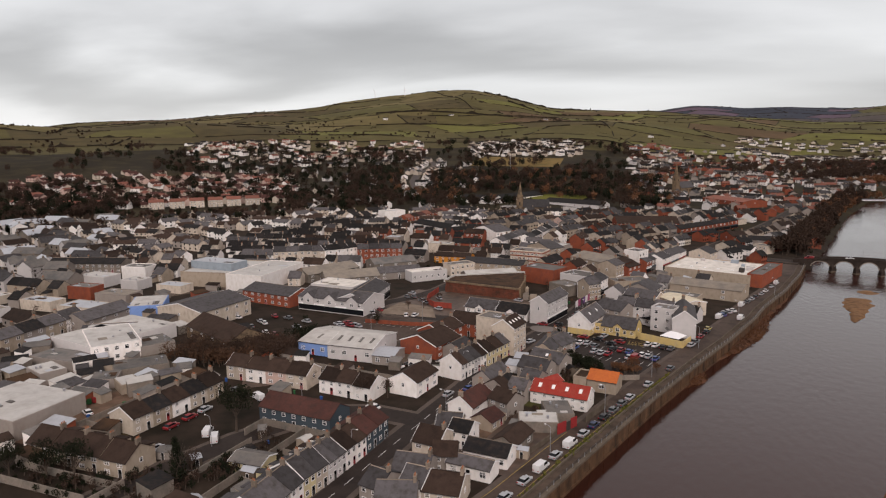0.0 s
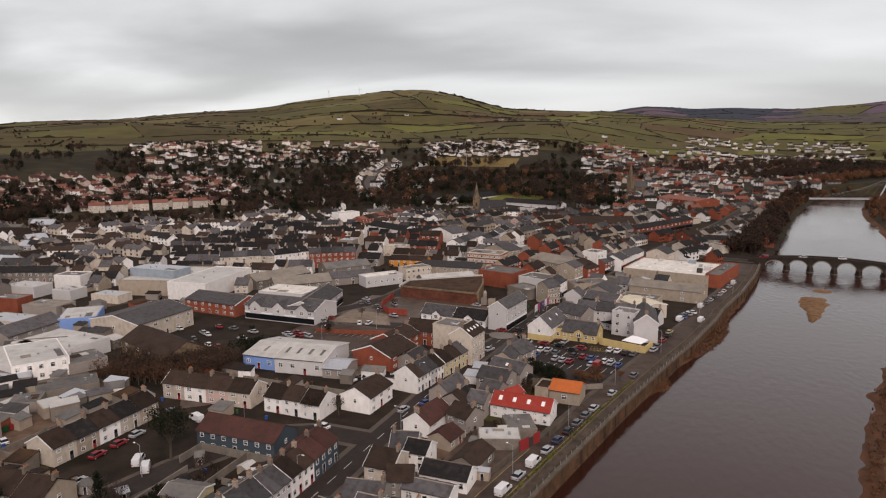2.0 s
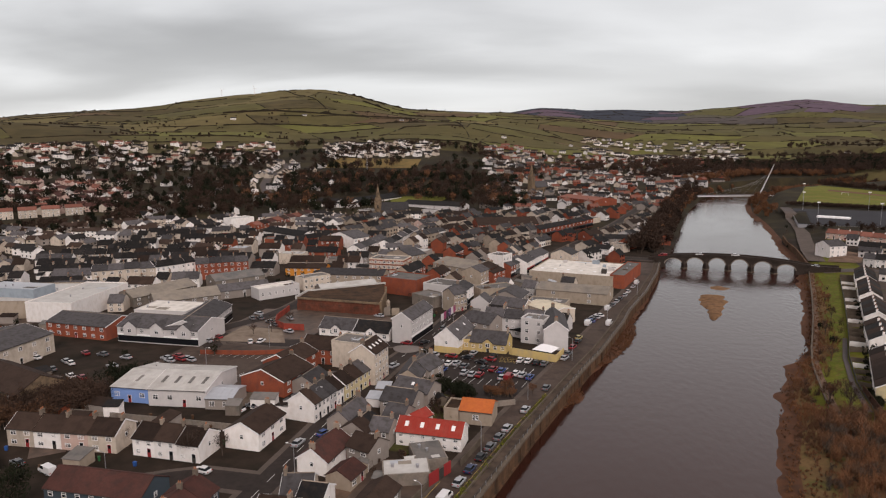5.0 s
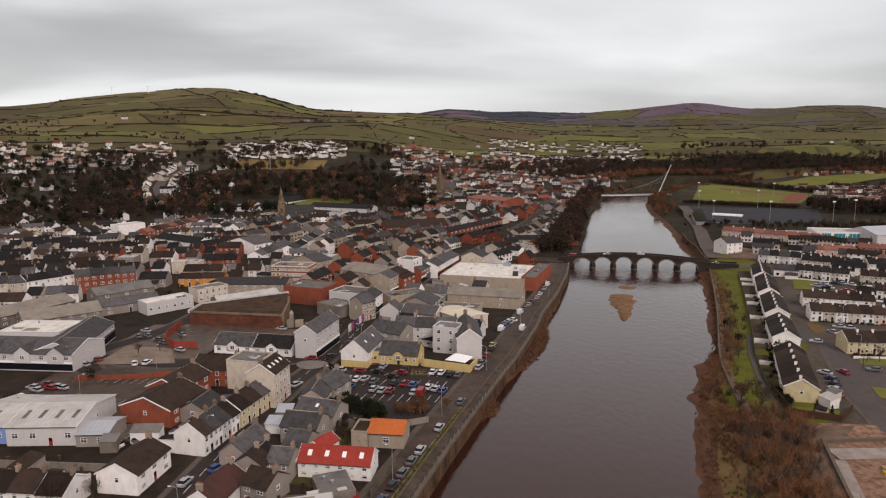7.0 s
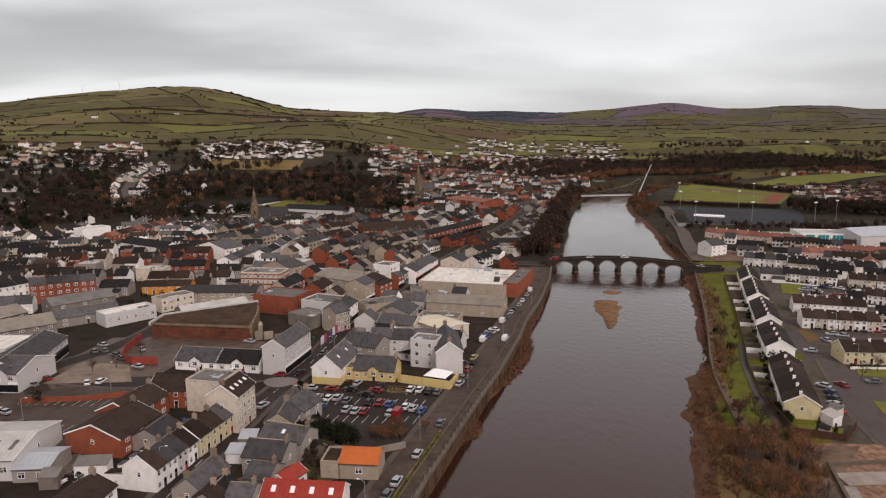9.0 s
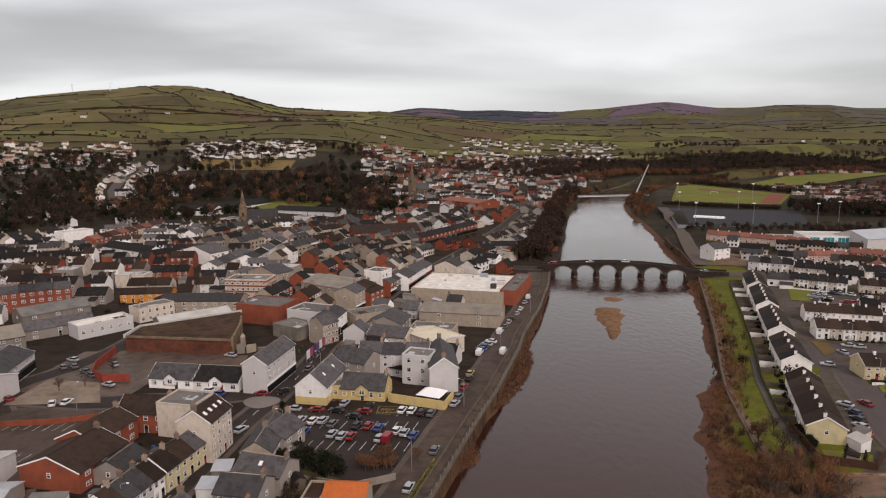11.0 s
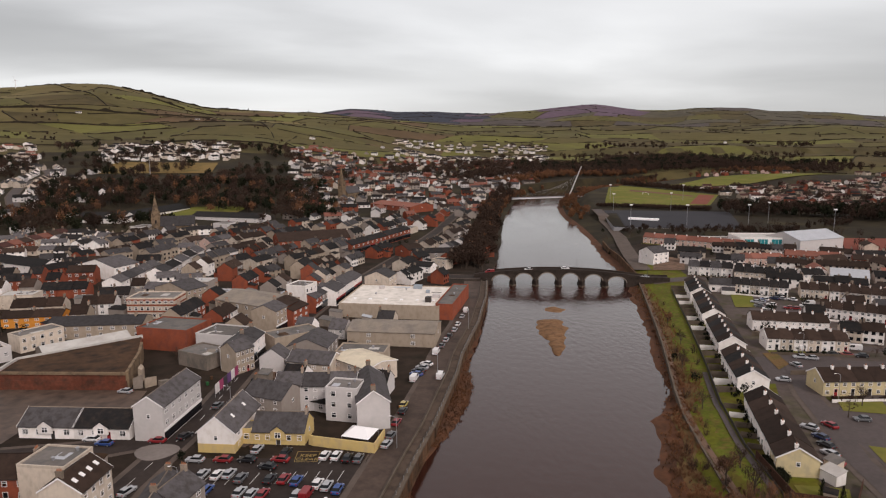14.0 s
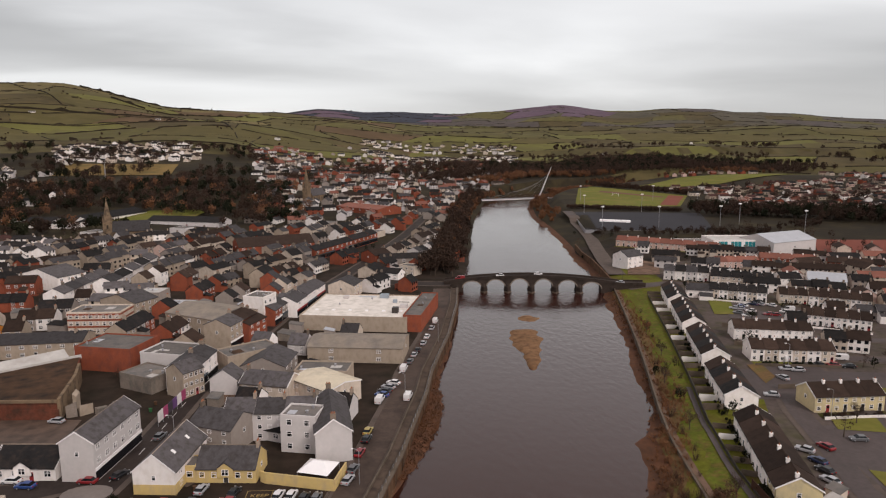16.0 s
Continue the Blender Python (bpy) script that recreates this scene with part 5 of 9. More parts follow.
def small_house(x, y, turn, wall, roof, length=6.6, width=8.0, eave=5.2, rise=2.8):
    """A house farther off: walls with their windows and door, roof with its stack."""
    eave = round(eave * 0.78, 2)
    style = int(abs(x * 3.1 + y * 1.7)) % 4
    key = (wall, roof, length, width, eave, style)
    OCC.append((x, y, length / 2, width / 2, math.cos(radians(turn)), math.sin(radians(turn))))
    m = pose(x, y, land(x, y) - 0.1, 0, 0, turn)
    SMALL.append(key)
    if len(SMALL) > 140:
        REST.append((x, y, radians(turn), wall, roof, eave))
        return None
    if key in VARIANTS:
        return copy_thing(VARIANTS[key], m)
    top = empty("town_house", m, f"{WORDS[wall]} town house with a {RWORDS[roof]}", "house", "houses of the town")
    hl, hw = length / 2, width / 2
    b = bmesh.new()
    prism(b, ((-hw, -2.0), (hw, -2.0), (hw, eave), (0, eave + rise), (-hw, eave)), -hl + 0.01, hl - 0.01)
    wl_ob = part("wall", b, WALL[wall], top)
    fl = 3 if eave > 7 else 2
    for k in range(2):
        for f in range(fl):
            add_window(top, (-1 if k == 0 else 1) * length * 0.25, -hw, eave / fl * (f + 0.55), 0, 1.5, 1.4)
    b = bmesh.new()
    e, k, th = hw + 0.3, rise / hw, 0.16
    prism(b, ((-e, eave - k * 0.3 + 0.03), (0, eave + rise + 0.03), (e, eave - k * 0.3 + 0.03), (e, eave - k * 0.3 + 0.2), (0, eave + rise + 0.22), (-e, eave - k * 0.3 + 0.2)), -hl - 0.02, hl + 0.02)
    part("roof", b, ROOF[roof], top)
    if style != 2:
        ob = part("chimney", chimney_mesh(2 + style % 2, 1.2), None, top)
        ob.matrix_basis = pose(hl - 0.5, 0, eave + rise)
    if style in (1, 2):
        b = bmesh.new()
        box(b, -hl + 0.1, -hw - 3.4, -2.0, 0.1, -hw + 0.02, eave * 0.55)
        part("return_wing", b, WALL[wall], top)
        b = bmesh.new()
        prism(b, ((-hw - 3.6, eave * 0.55 + 0.02), (-hw - 0.01, eave * 0.55 + 1.1), (-hw - 0.01, eave * 0.55 + 1.25), (-hw - 3.6, eave * 0.55 + 0.16)), -hl, 0.25)
        part("wing_roof", b, ROOF[roof], top)
    VARIANTS[key] = top
    return top


def fill(x0, x1, y0, y1, turn, walls, roofs, row=19.0, keep=0.85, seed=1, eave=5.2, width=8.0, limit=400, inside=None, sheds=0.0):
    """Rows of houses over a stretch of the plan, wherever there is room."""
    rng = random.Random(seed)
    c, s = math.cos(radians(turn)), math.sin(radians(turn))
    mx, my = (x0 + x1) / 2, (y0 + y1) / 2
    reach = math.hypot(x1 - x0, y1 - y0) / 2
    made, v = 0, -reach
    while v < reach:
        u, left, style, roof, gap, ev = -reach, 0, walls[0], roofs[0], 0, eave
        tw = turn + rng.uniform(-4, 4)
        while u < reach and made < limit:
            if left <= 0:
                left, style, roof = rng.randint(3, 8), rng.choice(walls), rng.choice(roofs)
                ev = eave + rng.choice((0, 0, 0.6, 2.6 if eave > 5.4 else 0))
                u += rng.uniform(2, 9)
            x, y = mx + c * u - s * v, my + s * u + c * v
            left -= 1
            if x0 < x < x1 and y0 < y < y1 and rng.random() < keep and (inside is None or inside(x, y)):
                if sheds and rng.random() < sheds:
                    ln, wd = rng.uniform(9, 20), rng.uniform(8, 13)
                    if is_free(x, y, ln, wd, tw):
                        block(x, y, ln, wd, tw, rng.uniform(3.2, 7.5), rng.choice(("tan", "grey", "pale", "cream", "brick")), rng.choice(("felt", "felt", "metal", "whitemetal", "tanmetal")), 0.3, name="flat_roofed_shop")
                        made += 1
                        u += ln
                elif is_free(x, y, 6.6, width, tw, 0.0 if left else 0.6):
                    small_house(x, y, tw + (180 if rng.random() < 0.1 else 0), rng.choice((style, style, rng.choice(walls))), roof if rng.random() < 0.8 else rng.choice(roofs), 6.6, width, ev)
                    made += 1
            u += 6.64
        v += row + rng.uniform(-2, 4)


def distant(name, label, count, place, walls, roofs, seed, size=1.0, fixed=()):
    """Far estates in one sheet of geometry: gabled houses with eaves, windows and stacks."""
    rng = random.Random(seed)
    verts, faces, mats = [], [], []
    slots = [WALL[w] for w in walls] + [ROOF[r] for r in roofs] + [GLASS, CHIM]
    nw, nr = len(walls), len(roofs)
    done, tries = [], 0
    while len(done) < count and tries < count * 30:
        tries += 1
        if fixed:
            x, y, turn, fw, fr, fe = fixed[len(done)]
        else:
            spot = place(rng)
            if spot is None:
                continue
            x, y, turn = spot
            if any(abs(x - a) < 9.5 and abs(y - b) < 9.5 for a, b in done):
                continue
        done.append((x, y))
        z = land(x, y)
        hl, hw, e, r = rng.uniform(4, 8) * size, rng.uniform(3.6, 4.4) * size, rng.choice((2.6, 4.2, 4.4, 4.7)) * size, rng.uniform(1.9, 2.6) * size
        if fixed:
            hl, hw, e, r = rng.choice((3.3, 3.3, 3.3, 4.4, 5.6)), rng.uniform(3.4, 4.6), fe + rng.uniform(-0.5, 0.4), rng.uniform(1.9, 2.9)
        c, s = math.cos(turn), math.sin(turn)

        def put(a, b, h):
            verts.append((x + c * a - s * b, y + s * a + c * b, z + h))
            return len(verts) - 1

        if fixed and fw == 'white' and rng.random() < 0.45:
            fw = rng.choice(('tan', 'grey', 'cream', 'pale', 'cream'))
        w, ro = (walls.index(fw), nw + roofs.index(fr)) if fixed else (rng.randrange(nw), nw + rng.randrange(nr))
        q = [put(a, b, h) for a in (-hl, hl) for b, h in ((-hw, -2), (hw, -2), (hw, e), (0, e + r), (-hw, e))]
        for f in ((0, 1, 2, 3, 4), (9, 8, 7, 6, 5), (0, 4, 9, 5), (1, 6, 7, 2)):
            faces.append([q[i] for i in f])
            mats.append(w)
        k = r / hw
        for sg in (-1, 1):
            p = [put(a, b, h) for a, b, h in ((-hl - 0.3, sg * (hw + 0.4), e - k * 0.4 + 0.1), (hl + 0.3, sg * (hw + 0.4), e - k * 0.4 + 0.1), (hl + 0.3, 0, e + r + 0.15), (-hl - 0.3, 0, e + r + 0.15))]
            faces.append(p)
            mats.append(ro)
            for j in range(3):
                xx = -hl + hl * 2 * (j + 0.5) / 3
                for zz in ((1.4,) if e < 4 else (1.4, 3.9)):
                    p = [put(xx + a, sg * (hw + 0.04), zz + h) for a, h in ((-0.6, -0.6), (0.6, -0.6), (0.6, 0.6), (-0.6, 0.6))]
                    faces.append(p)
                    mats.append(nw + nr)
        if fixed and rng.random() < 0.55:
            d, hh, sg = rng.uniform(2.5, 4.5), e * rng.uniform(0.45, 0.7), rng.choice((-1, -1, 1))
            p = [put(a, sg * b, h) for a in (-hl + 0.1, rng.uniform(-0.3, 0.8)) for b, h in ((hw - 0.1, -2), (hw + d, -2), (hw + d, hh), (hw - 0.1, hh + 1.0))]
            for f in ((0, 1, 2, 3), (7, 6, 5, 4), (1, 5, 6, 2)):
                faces.append([p[i] for i in f])
                mats.append(w)
            faces.append([p[i] for i in (3, 2, 6, 7)])
            mats.append(ro)
        p = [put(hl - 0.6 + a, b, e + r + h) for h in (-0.8, 1.2) for a, b in ((-0.35, -0.5), (0.35, -0.5), (0.35, 0.5), (-0.35, 0.5))]
        for f in ((4, 5, 6, 7), (0, 1, 5, 4), (1, 2, 6, 5), (2, 3, 7, 6), (3, 0, 4, 7)):
            faces.append([p[i] for i in f])
            mats.append(nw + nr + 1)
    me = bpy.data.meshes.new(name)
    me.from_pydata(verts, [], faces)
    for m in slots:
        me.materials.append(m)
    me.polygons.foreach_set("material_index", mats)
    return tagged(new(name, me), label, "houses", kind="stuff")


def open_green(x, y):
    """Playing fields and meadow that stay clear."""
    return (150 < x < 350 and 580 < y < 975) or (318 < x < 640 and 960 < y < 1105) or off_line(x, y, [(-512, 436), (-445, 506)]) < 30


def polar(az0, az1, r0, r1, turns=(0.0, 0.35, -0.3, 1.2, 1.6)):
    def place(rng):
        az, r = radians(rng.uniform(az0, az1)), math.sqrt(rng.uniform(r0 * r0, r1 * r1))
        x, y = -r * math.sin(az), r * math.cos(az)
        if open_green(x, y):
            return None
        # houses keep to bands, as streets do
        band = (x * 0.35 + y) % 34
        if band > 15:
            return None
        if left_edge(min(y, 1300)) - 20 < x < right_edge(min(y, 1300)) + 25 and y < 1300:
            return None
        if any(math.hypot(ox - x, oy - y) < ol + 8 for ox, oy, ol, *_ in OCC):
            return None
        return x, y, rng.choice(turns) + rng.uniform(-0.15, 0.15)
    return place


def woods(name, label, mat, count, place, seed, height=(8, 14), slivers=150, size=0.9):
    """A wood as one sheet of trunks and twig slivers."""
    rng, nrng = random.Random(seed), np.random.default_rng(seed)
    verts, faces, mats = [], [], []
    for _ in range(count):
        spot = place(rng)
        if spot is None:
            continue
        x, y = spot[0], spot[1]
        h = rng.uniform(*height)
        z = land(x, y)
        r = h * rng.uniform(0.32, 0.5)
        k = len(verts)
        for a in range(3):
            verts.append((x + 0.22 * math.cos(a * 2.1), y + 0.22 * math.sin(a * 2.1), z - 0.5))
        verts.append((x + rng.uniform(-0.5, 0.5), y, z + h * 0.75))
        for a in range(3):
            faces.append((k + a, k + (a + 1) % 3, k + 3))
            mats.append(1)
        n0 = len(faces)
        twig_clump(verts, faces, x, y, z + h * 0.6, r, h * 0.42, int(slivers * 1.25), size, nrng, 0.5 if mat is EVER else 0.3)
        mats += [0] * (len(faces) - n0)
    me = bpy.data.meshes.new(name)
    me.from_pydata([tuple(v) for v in verts], [], faces)
    me.materials.append(mat)
    me.materials.append(BARK)
    me.polygons.foreach_set("material_index", mats)
    return tagged(new(name, me), label, "trees", kind="stuff")


def patch(az0, az1, r0, r1, avoid=True, clump=False):
    def place(rng, left=12):
        az, r = radians(rng.uniform(az0, az1)), math.sqrt(rng.uniform(r0 * r0, r1 * r1))
        x, y = -r * math.sin(az), r * math.cos(az)
        if y < 1300 and left_edge(y) - 3 < x < right_edge(y) + 4:
            return None
        if open_green(x, y):
            return None
        if avoid and any(math.hypot(ox - x, oy - y) < ol + 4 for ox, oy, ol, *_ in OCC):
            return None
        if avoid and r < 1260 and any(off_line(x, y, line) < w / 2 + (16 if nm == "hill_road" else 2.5) for nm, line, w in ROADS):
            return None
        if clump and left and noise.noise((x * 0.011, y * 0.011, 7.0)) < 0.12:
            return place(rng, left - 1)
        return x, y
    return place


def strip(pts, wide):
    def place(rng):
        k = rng.randrange(len(pts) - 1)
        (xa, ya), (xb, yb) = pts[k], pts[k + 1]
        t = rng.random()
        return xa + (xb - xa) * t + rng.uniform(-wide, wide), ya + (yb - ya) * t + rng.uniform(-wide, wide)
    return place


def hedges(name, label, mat, lines, seed, az=(-40, 58), reach=(1280, 2480)):
    """Broken hedges and small copses running over the hillside fields."""
    rng, nrng = random.Random(seed), np.random.default_rng(seed)
    verts, faces = [], []
    for _ in range(lines):
        a, r = radians(rng.uniform(*az)), rng.uniform(*reach)
        x, y = -r * math.sin(a), r * math.cos(a)
        turn = rng.choice((0.1, 0.35, 0.2, 1.5)) + a + rng.uniform(-0.2, 0.2)
        n = rng.randint(20, 80) if turn - a < 1 else rng.randint(10, 24)
        h = rng.choice((0.9, 1.1, 1.4, 2.2))
        for k in range(n):
            px, py = x + k * 3.2 * math.cos(turn), y + k * 3.2 * math.sin(turn)
            twig_clump(verts, faces, px, py, land(px, py) + h * 0.5, 2.0, h, 8, 1.0, nrng)
    me = bpy.data.meshes.new(name)
    me.from_pydata([tuple(v) for v in verts], [], faces)
    me.materials.append(mat)
    return tagged(new(name, me), label, "hedges", kind="stuff")


# ---- buildings ----

# quayside and car park
house(-57.4, 248.1, 17, 8.8, 82.8, 6.0, 4.2, 'white', 'slate', name='public_house', bays=3, floors=2, chim='', lights=2)
block(-52.3, 246.5, 2.6, 5.0, -6, 4.1, 'yellow', 'felt', name='entrance_link', floors=1, bays=1, parapet=0.3)
house(-44.4, 247.4, 12.8, 8.5, -6.5, 3.9, 3.6, 'yellow', 'slate', floors=1, bays=5, chim='r', name='old_schoolhouse', gablets=1, gw=3.4)
house(-23.9, 260.1, 20, 8.2, 97.7, 8.6, 3.4, 'pale', 'slate', floors=3, bays=5, chim='lr', name='quayside_house', gable_win=False)
block(-30.3, 259.1, 8.6, 7.0, -14.2, 10, 'pale', 'felt', name='stair_tower', floors=3, bays=2)
terrace(-49.7, 263.6, -28.1, 262.5, 8, 3, ('pale', 'pale'), ('slate',), 8.4, 2.6, floors=3, bays=3, chim='r')
house(-39.7, 265.4, 10.6, 4, -26.3, 3.2, 1.2, 'pale', 'dark', floors=1, bays=3, chim='', name='lean_to_annexe')
house(-74.9, 256.3, 20, 7.5, 82.3, 10.6, 2.8, 'pale', 'slate', floors=3, bays=6, chim='', shop=True, name='corner_shop_building', cat='shop')
for ux, uy, ur in ((-101.9, 254.3, 'slate'), (-87.9, 252.9, 'dark')):
    house(ux, uy, 14.0, 9.6, -5.7, 3.7, 3.3, 'white', ur, floors=1, bays=4, chim='', gablets=1, gw=3.6, name='shop_unit', cat='shop', group='low shop units')
house(-75.5, 210.7, 9.9, 8, 84.2, 11.4, 3.0, 'cream', 'brown', floors=4, bays=4, chim='l', lights=4, name='four_storey_house')
block(-85.3, 222.2, 10.2, 9.0, -9.6, 9.6, 'cream', 'felt', name='rear_block', windows=False)

# red and orange roofed sheds
house(-46.4, 173.0, 16.0, 6.8, -2.4, 4.2, 2.6, 'white', 'red', bays=6, chim='', strips=4, ribs=True, name='red_roofed_barn', cat='barn')
house(-52.0, 180.6, 6.0, 4.6, 64, 3.6, 1.4, 'white', 'red', bays=2, chim='', floors=1, name='red_roofed_store', cat='barn')
house(-38.0, 188.6, 8.4, 7.6, -2, 4.3, 2.0, 'tan', 'orange', floors=1, bays=1, chim='', name='derelict_workshop', cat='workshop', door=False, gable_win=False)
block(-44.3, 188.4, 3.9, 7.0, -3, 4.0, 'tan', 'rust', name='roofless_outbuilding', parapet=0.5)
block(-45.0, 163.6, 7.1, 9.0, 27, 3, 'stone', 'felt', name='yard_shed', parapet=0)

# main street, west side
terrace(-78.9, 87.6, -79.8, 101.3, 9, 3, ('white', 'cream'), ('slate',), 5.8, 3, annexe=True)
terrace(-79.8, 101.3, -79.3, 109.0, 9, 2, ('butter', 'cream'), ('slate',), 5.8, 3, annexe=True)
terrace(-79.3, 109.0, -79.2, 115.7, 9, 2, ('pale',), ('slate',), 5.8, 2.8, annexe=True)
terrace(-79.2, 115.7, -79.2, 124.2, 9, 2, ('white',), ('brown',), 5.8, 2.8, annexe=True)
terrace(-79.2, 124.2, -79.5, 134.7, 9, 2, ('blue',), ('maroon',), 5.8, 2.8)
terrace(-78.5, 176.9, -76.3, 191.8, 7.9, 4, ('white', 'white', 'pale'), ('brown', 'slate', 'slate'), 5.9, 3, annexe=True)
terrace(-76.2, 192.3, -73.4, 206.4, 7.8, 3, ('butter',), ('brown', 'brown', 'slate'), 5.8, 2.8, annexe=True)

# main street, east side
house(-54.0, 114.0, 7.8, 9, 8.9, 4.6, 2.6, 'cream', 'brown', bays=3, chim='r')
house(-67.4, 158.2, 12, 7.4, 84.0, 3.9, 2.9, 'white', 'maroon', chim='lr')
house(-68.9, 176.9, 11, 6.6, 83.0, 4.6, 2.8, 'grey', 'slate', chim='lr')
house(-59.6, 150.8, 6.4, 6.0, 80.0, 3.0, 1.8, 'tan', 'maroon', floors=1, bays=2, chim='')
house(-65.8, 141.6, 6.2, 7.6, 15.0, 4.4, 2.6, 'cream', 'slate', chim='l')
house(-61.0, 138.8, 5.4, 6.2, 0.0, 5.2, 2.0, 'white', 'dark', bays=2, chim='')
house(-52.3, 133.7, 10.6, 6.4, 0.5, 3.5, 2.0, 'white', 'dark', floors=1, bays=4, chim='', name='long_store', cat='store')
house(-53.4, 126.2, 10.4, 5.0, -1.0, 3.4, 1.3, 'white', 'slate', floors=1, bays=3, chim='', name='long_store', cat='store')
house(-50.0, 142.4, 10.0, 6.4, 84.0, 3.2, 1.9, 'stone', 'brown', floors=1, bays=2, chim='', name='quay_store', cat='store', door=False)
block(-47.6, 155.0, 10.0, 6.6, 20.0, 3.2, 'stone', 'whitemetal', name='yard_store', parapet=0)
house(-65.6, 131.6, 6.6, 8.6, 0.0, 4.9, 2.7, 'cream', 'brown', chim='r')
house(-60.4, 127.4, 5.6, 6.4, 20.0, 4.4, 2.2, 'grey', 'brown', bays=2, chim='')
house(-63.4, 118.2, 8.0, 7.6, 10.0, 4.8, 2.6, 'grey', 'slate', bays=2)
house(-59.8, 113.2, 5.2, 8, 0.0, 5, 2.6, 'white', 'slate', bays=2)
house(-61.1, 106.5, 8.1, 9, 21.8, 4.8, 2.6, 'grey', 'slate', bays=3)
house(-66.6, 109.5, 5.0, 8, -6.8, 4.8, 2.4, 'grey', 'slate', bays=2)
terrace(-60.3, 165.3, -59.0, 173.7, 7, 2, ('grey',), ('brown', 'dark'), 5, 2.4)
house(-57.7, 170.7, 5.2, 7, -3.3, 5.2, 2.2, 'grey', 'slate', bays=2, floors=2)
house(-58.6, 161.6, 6.6, 7, -20.0, 4.6, 2.4, 'grey', 'brown', bays=2)
house(-58.6, 188.7, 9.3, 8, -6.8, 5.2, 2.6, 'grey', 'slate', bays=3)
house(-57.0, 197.3, 11.1, 8, -13.5, 5, 2.6, 'grey', 'slate', bays=3, lights=1)
house(-56.8, 179.8, 5.6, 7, -9.3, 4.8, 2.4, 'grey', 'slate', bays=2)
house(-59.5, 214.6, 9, 8.3, 74.0, 5.2, 2.8, 'grey', 'slate')
terrace(-57.5, 202.4, -58.1, 219.5, 7, 2, ('tan',), ('slate',), 5.4, 2.6)

# rows off the side street
terrace(-145.2, 149.4, -116.6, 151.4, 8, 4, ('cream', 'white', 'pink'), ('brown',), 5.2, 2.6, annexe=True)
terrace(-112.4, 151.7, -94.8, 151.3, 8, 3, ('white',), ('brown',), 5.2, 2.6, annexe=True)
house(-88.8, 165.9, 12.6, 9, 87.7, 5.2, 2.6, 'white', 'brown', bays=3)
house(-103.1, 132.5, 21.8, 9, 0.5, 5.4, 2.8, 'blue', 'maroon', bays=7, chim='', name='apartment_house')
terrace(-137.1, 108.4, -136.4, 138.8, 8.5, 5, ('cream', 'tan', 'white'), ('brown', 'dark'), 5.2, 2.6)
terrace(-149.5, 89.8, -120.1, 92.4, 8.5, 4, ('tan',), ('brown',), 4.8, 3, annexe=True)
house(-99.2, 108.4, 8.3, 6, 7.0, 2.8, 1, 'butter', 'felt', floors=1, bays=3, chim='', name='bungalow')

# sheds and yards
block(-173.8, 103.1, 20.6, 24.9, 94.2, 6, 'grey', 'whitemetal', name='goods_shed', windows=False, rooflights=3, parapet=0)
block(-194.9, 125.5, 7.6, 10.7, 76.3, 4.5, 'grey', 'whitemetal', name='yard_store', parapet=0)
block(-201.6, 153.8, 15.4, 25.3, 59.1, 6.5, 'white', 'whitemetal', name='white_workshop', floors=2, bays=5, parapet=0.2)
block(-207.2, 152.5, 24.6, 18.5, -7.2, 6, 'pale', 'whitemetal', name='white_workshop', parapet=0)
block(-207.5, 167.6, 18.2, 25.4, 86.2, 6, 'pale', 'whitemetal', name='white_workshop', parapet=0)
block(-203.9, 137.8, 20.0, 9.9, 4.6, 3.5, 'grey', 'felt', name='yard_store', parapet=0)
terrace(-232.1, 134.6, -237.3, 170.5, 9, 4, ('tan', 'grey', 'tan', 'white'), ('slate', 'dark', 'slate'), 6.4, 2.8)
house(-236.4, 175.7, 23.9, 12, 95.3, 5.4, 3, 'grey', 'slate', bays=4, chim='')
house(-215.6, 164.8, 18.9, 10, 35.3, 3.6, 2.6, 'grey', 'slate', bays=4, chim='', floors=1)
block(-232.5, 196.9, 13.6, 18.3, 40.2, 6, 'sky', 'whitemetal', name='market_hall', parapet=0)
house(-203.5, 199.7, 26.9, 24, 88.3, 8, 2.8, 'cream', 'slate', bays=5, chim='', name='retail_warehouse', cat='warehouse')
house(-172.4, 177.9, 31.8, 14, -19.1, 5.5, 4.2, 'brownstone', 'brown', bays=4, chim='', name='hall')
block(-189.5, 160.7, 11.3, 12.0, 67.1, 4, 'grey', 'felt', name='outbuilding', parapet=0)
block(-174.7, 142.9, 16.0, 10.0, 53.6, 3.4, 'stone', 'felt', name='outbuilding', parapet=0)
block(-174.6, 130.1, 7.6, 8.0, 39.1, 3.4, 'grey', 'felt', name='outbuilding', parapet=0)
block(-165.4, 130.2, 5.5, 8.0, 66.3, 3.4, 'tan', 'whitemetal', name='outbuilding', parapet=0)

# warehouse and brick houses behind the car park
house(-120.9, 189.0, 16.6, 20, 6.6, 5.6, 2.2, 'pale', 'whitemetal', bays=4, chim='', strips=4, ribs=True, name='steel_warehouse', cat='warehouse', lights=0, floors=1)
house(-135.0, 189.0, 11.6, 20, 2.0, 5.0, 1.9, 'sky', 'whitemetal', bays=3, chim='', strips=1, ribs=True, name='blue_warehouse', cat='warehouse', floors=1)
house(-108.2, 184.6, 7.6, 10.0, 8, 3.6, 1.2, 'grey', 'metal', bays=2, chim='', floors=1, door=False, back=False, ribs=True, name='lean_to_store', cat='building', gable_win=False)
house(-100.2, 199.8, 15, 14.8, 80.7, 5.4, 3.2, 'brick', 'brown', bays=3)
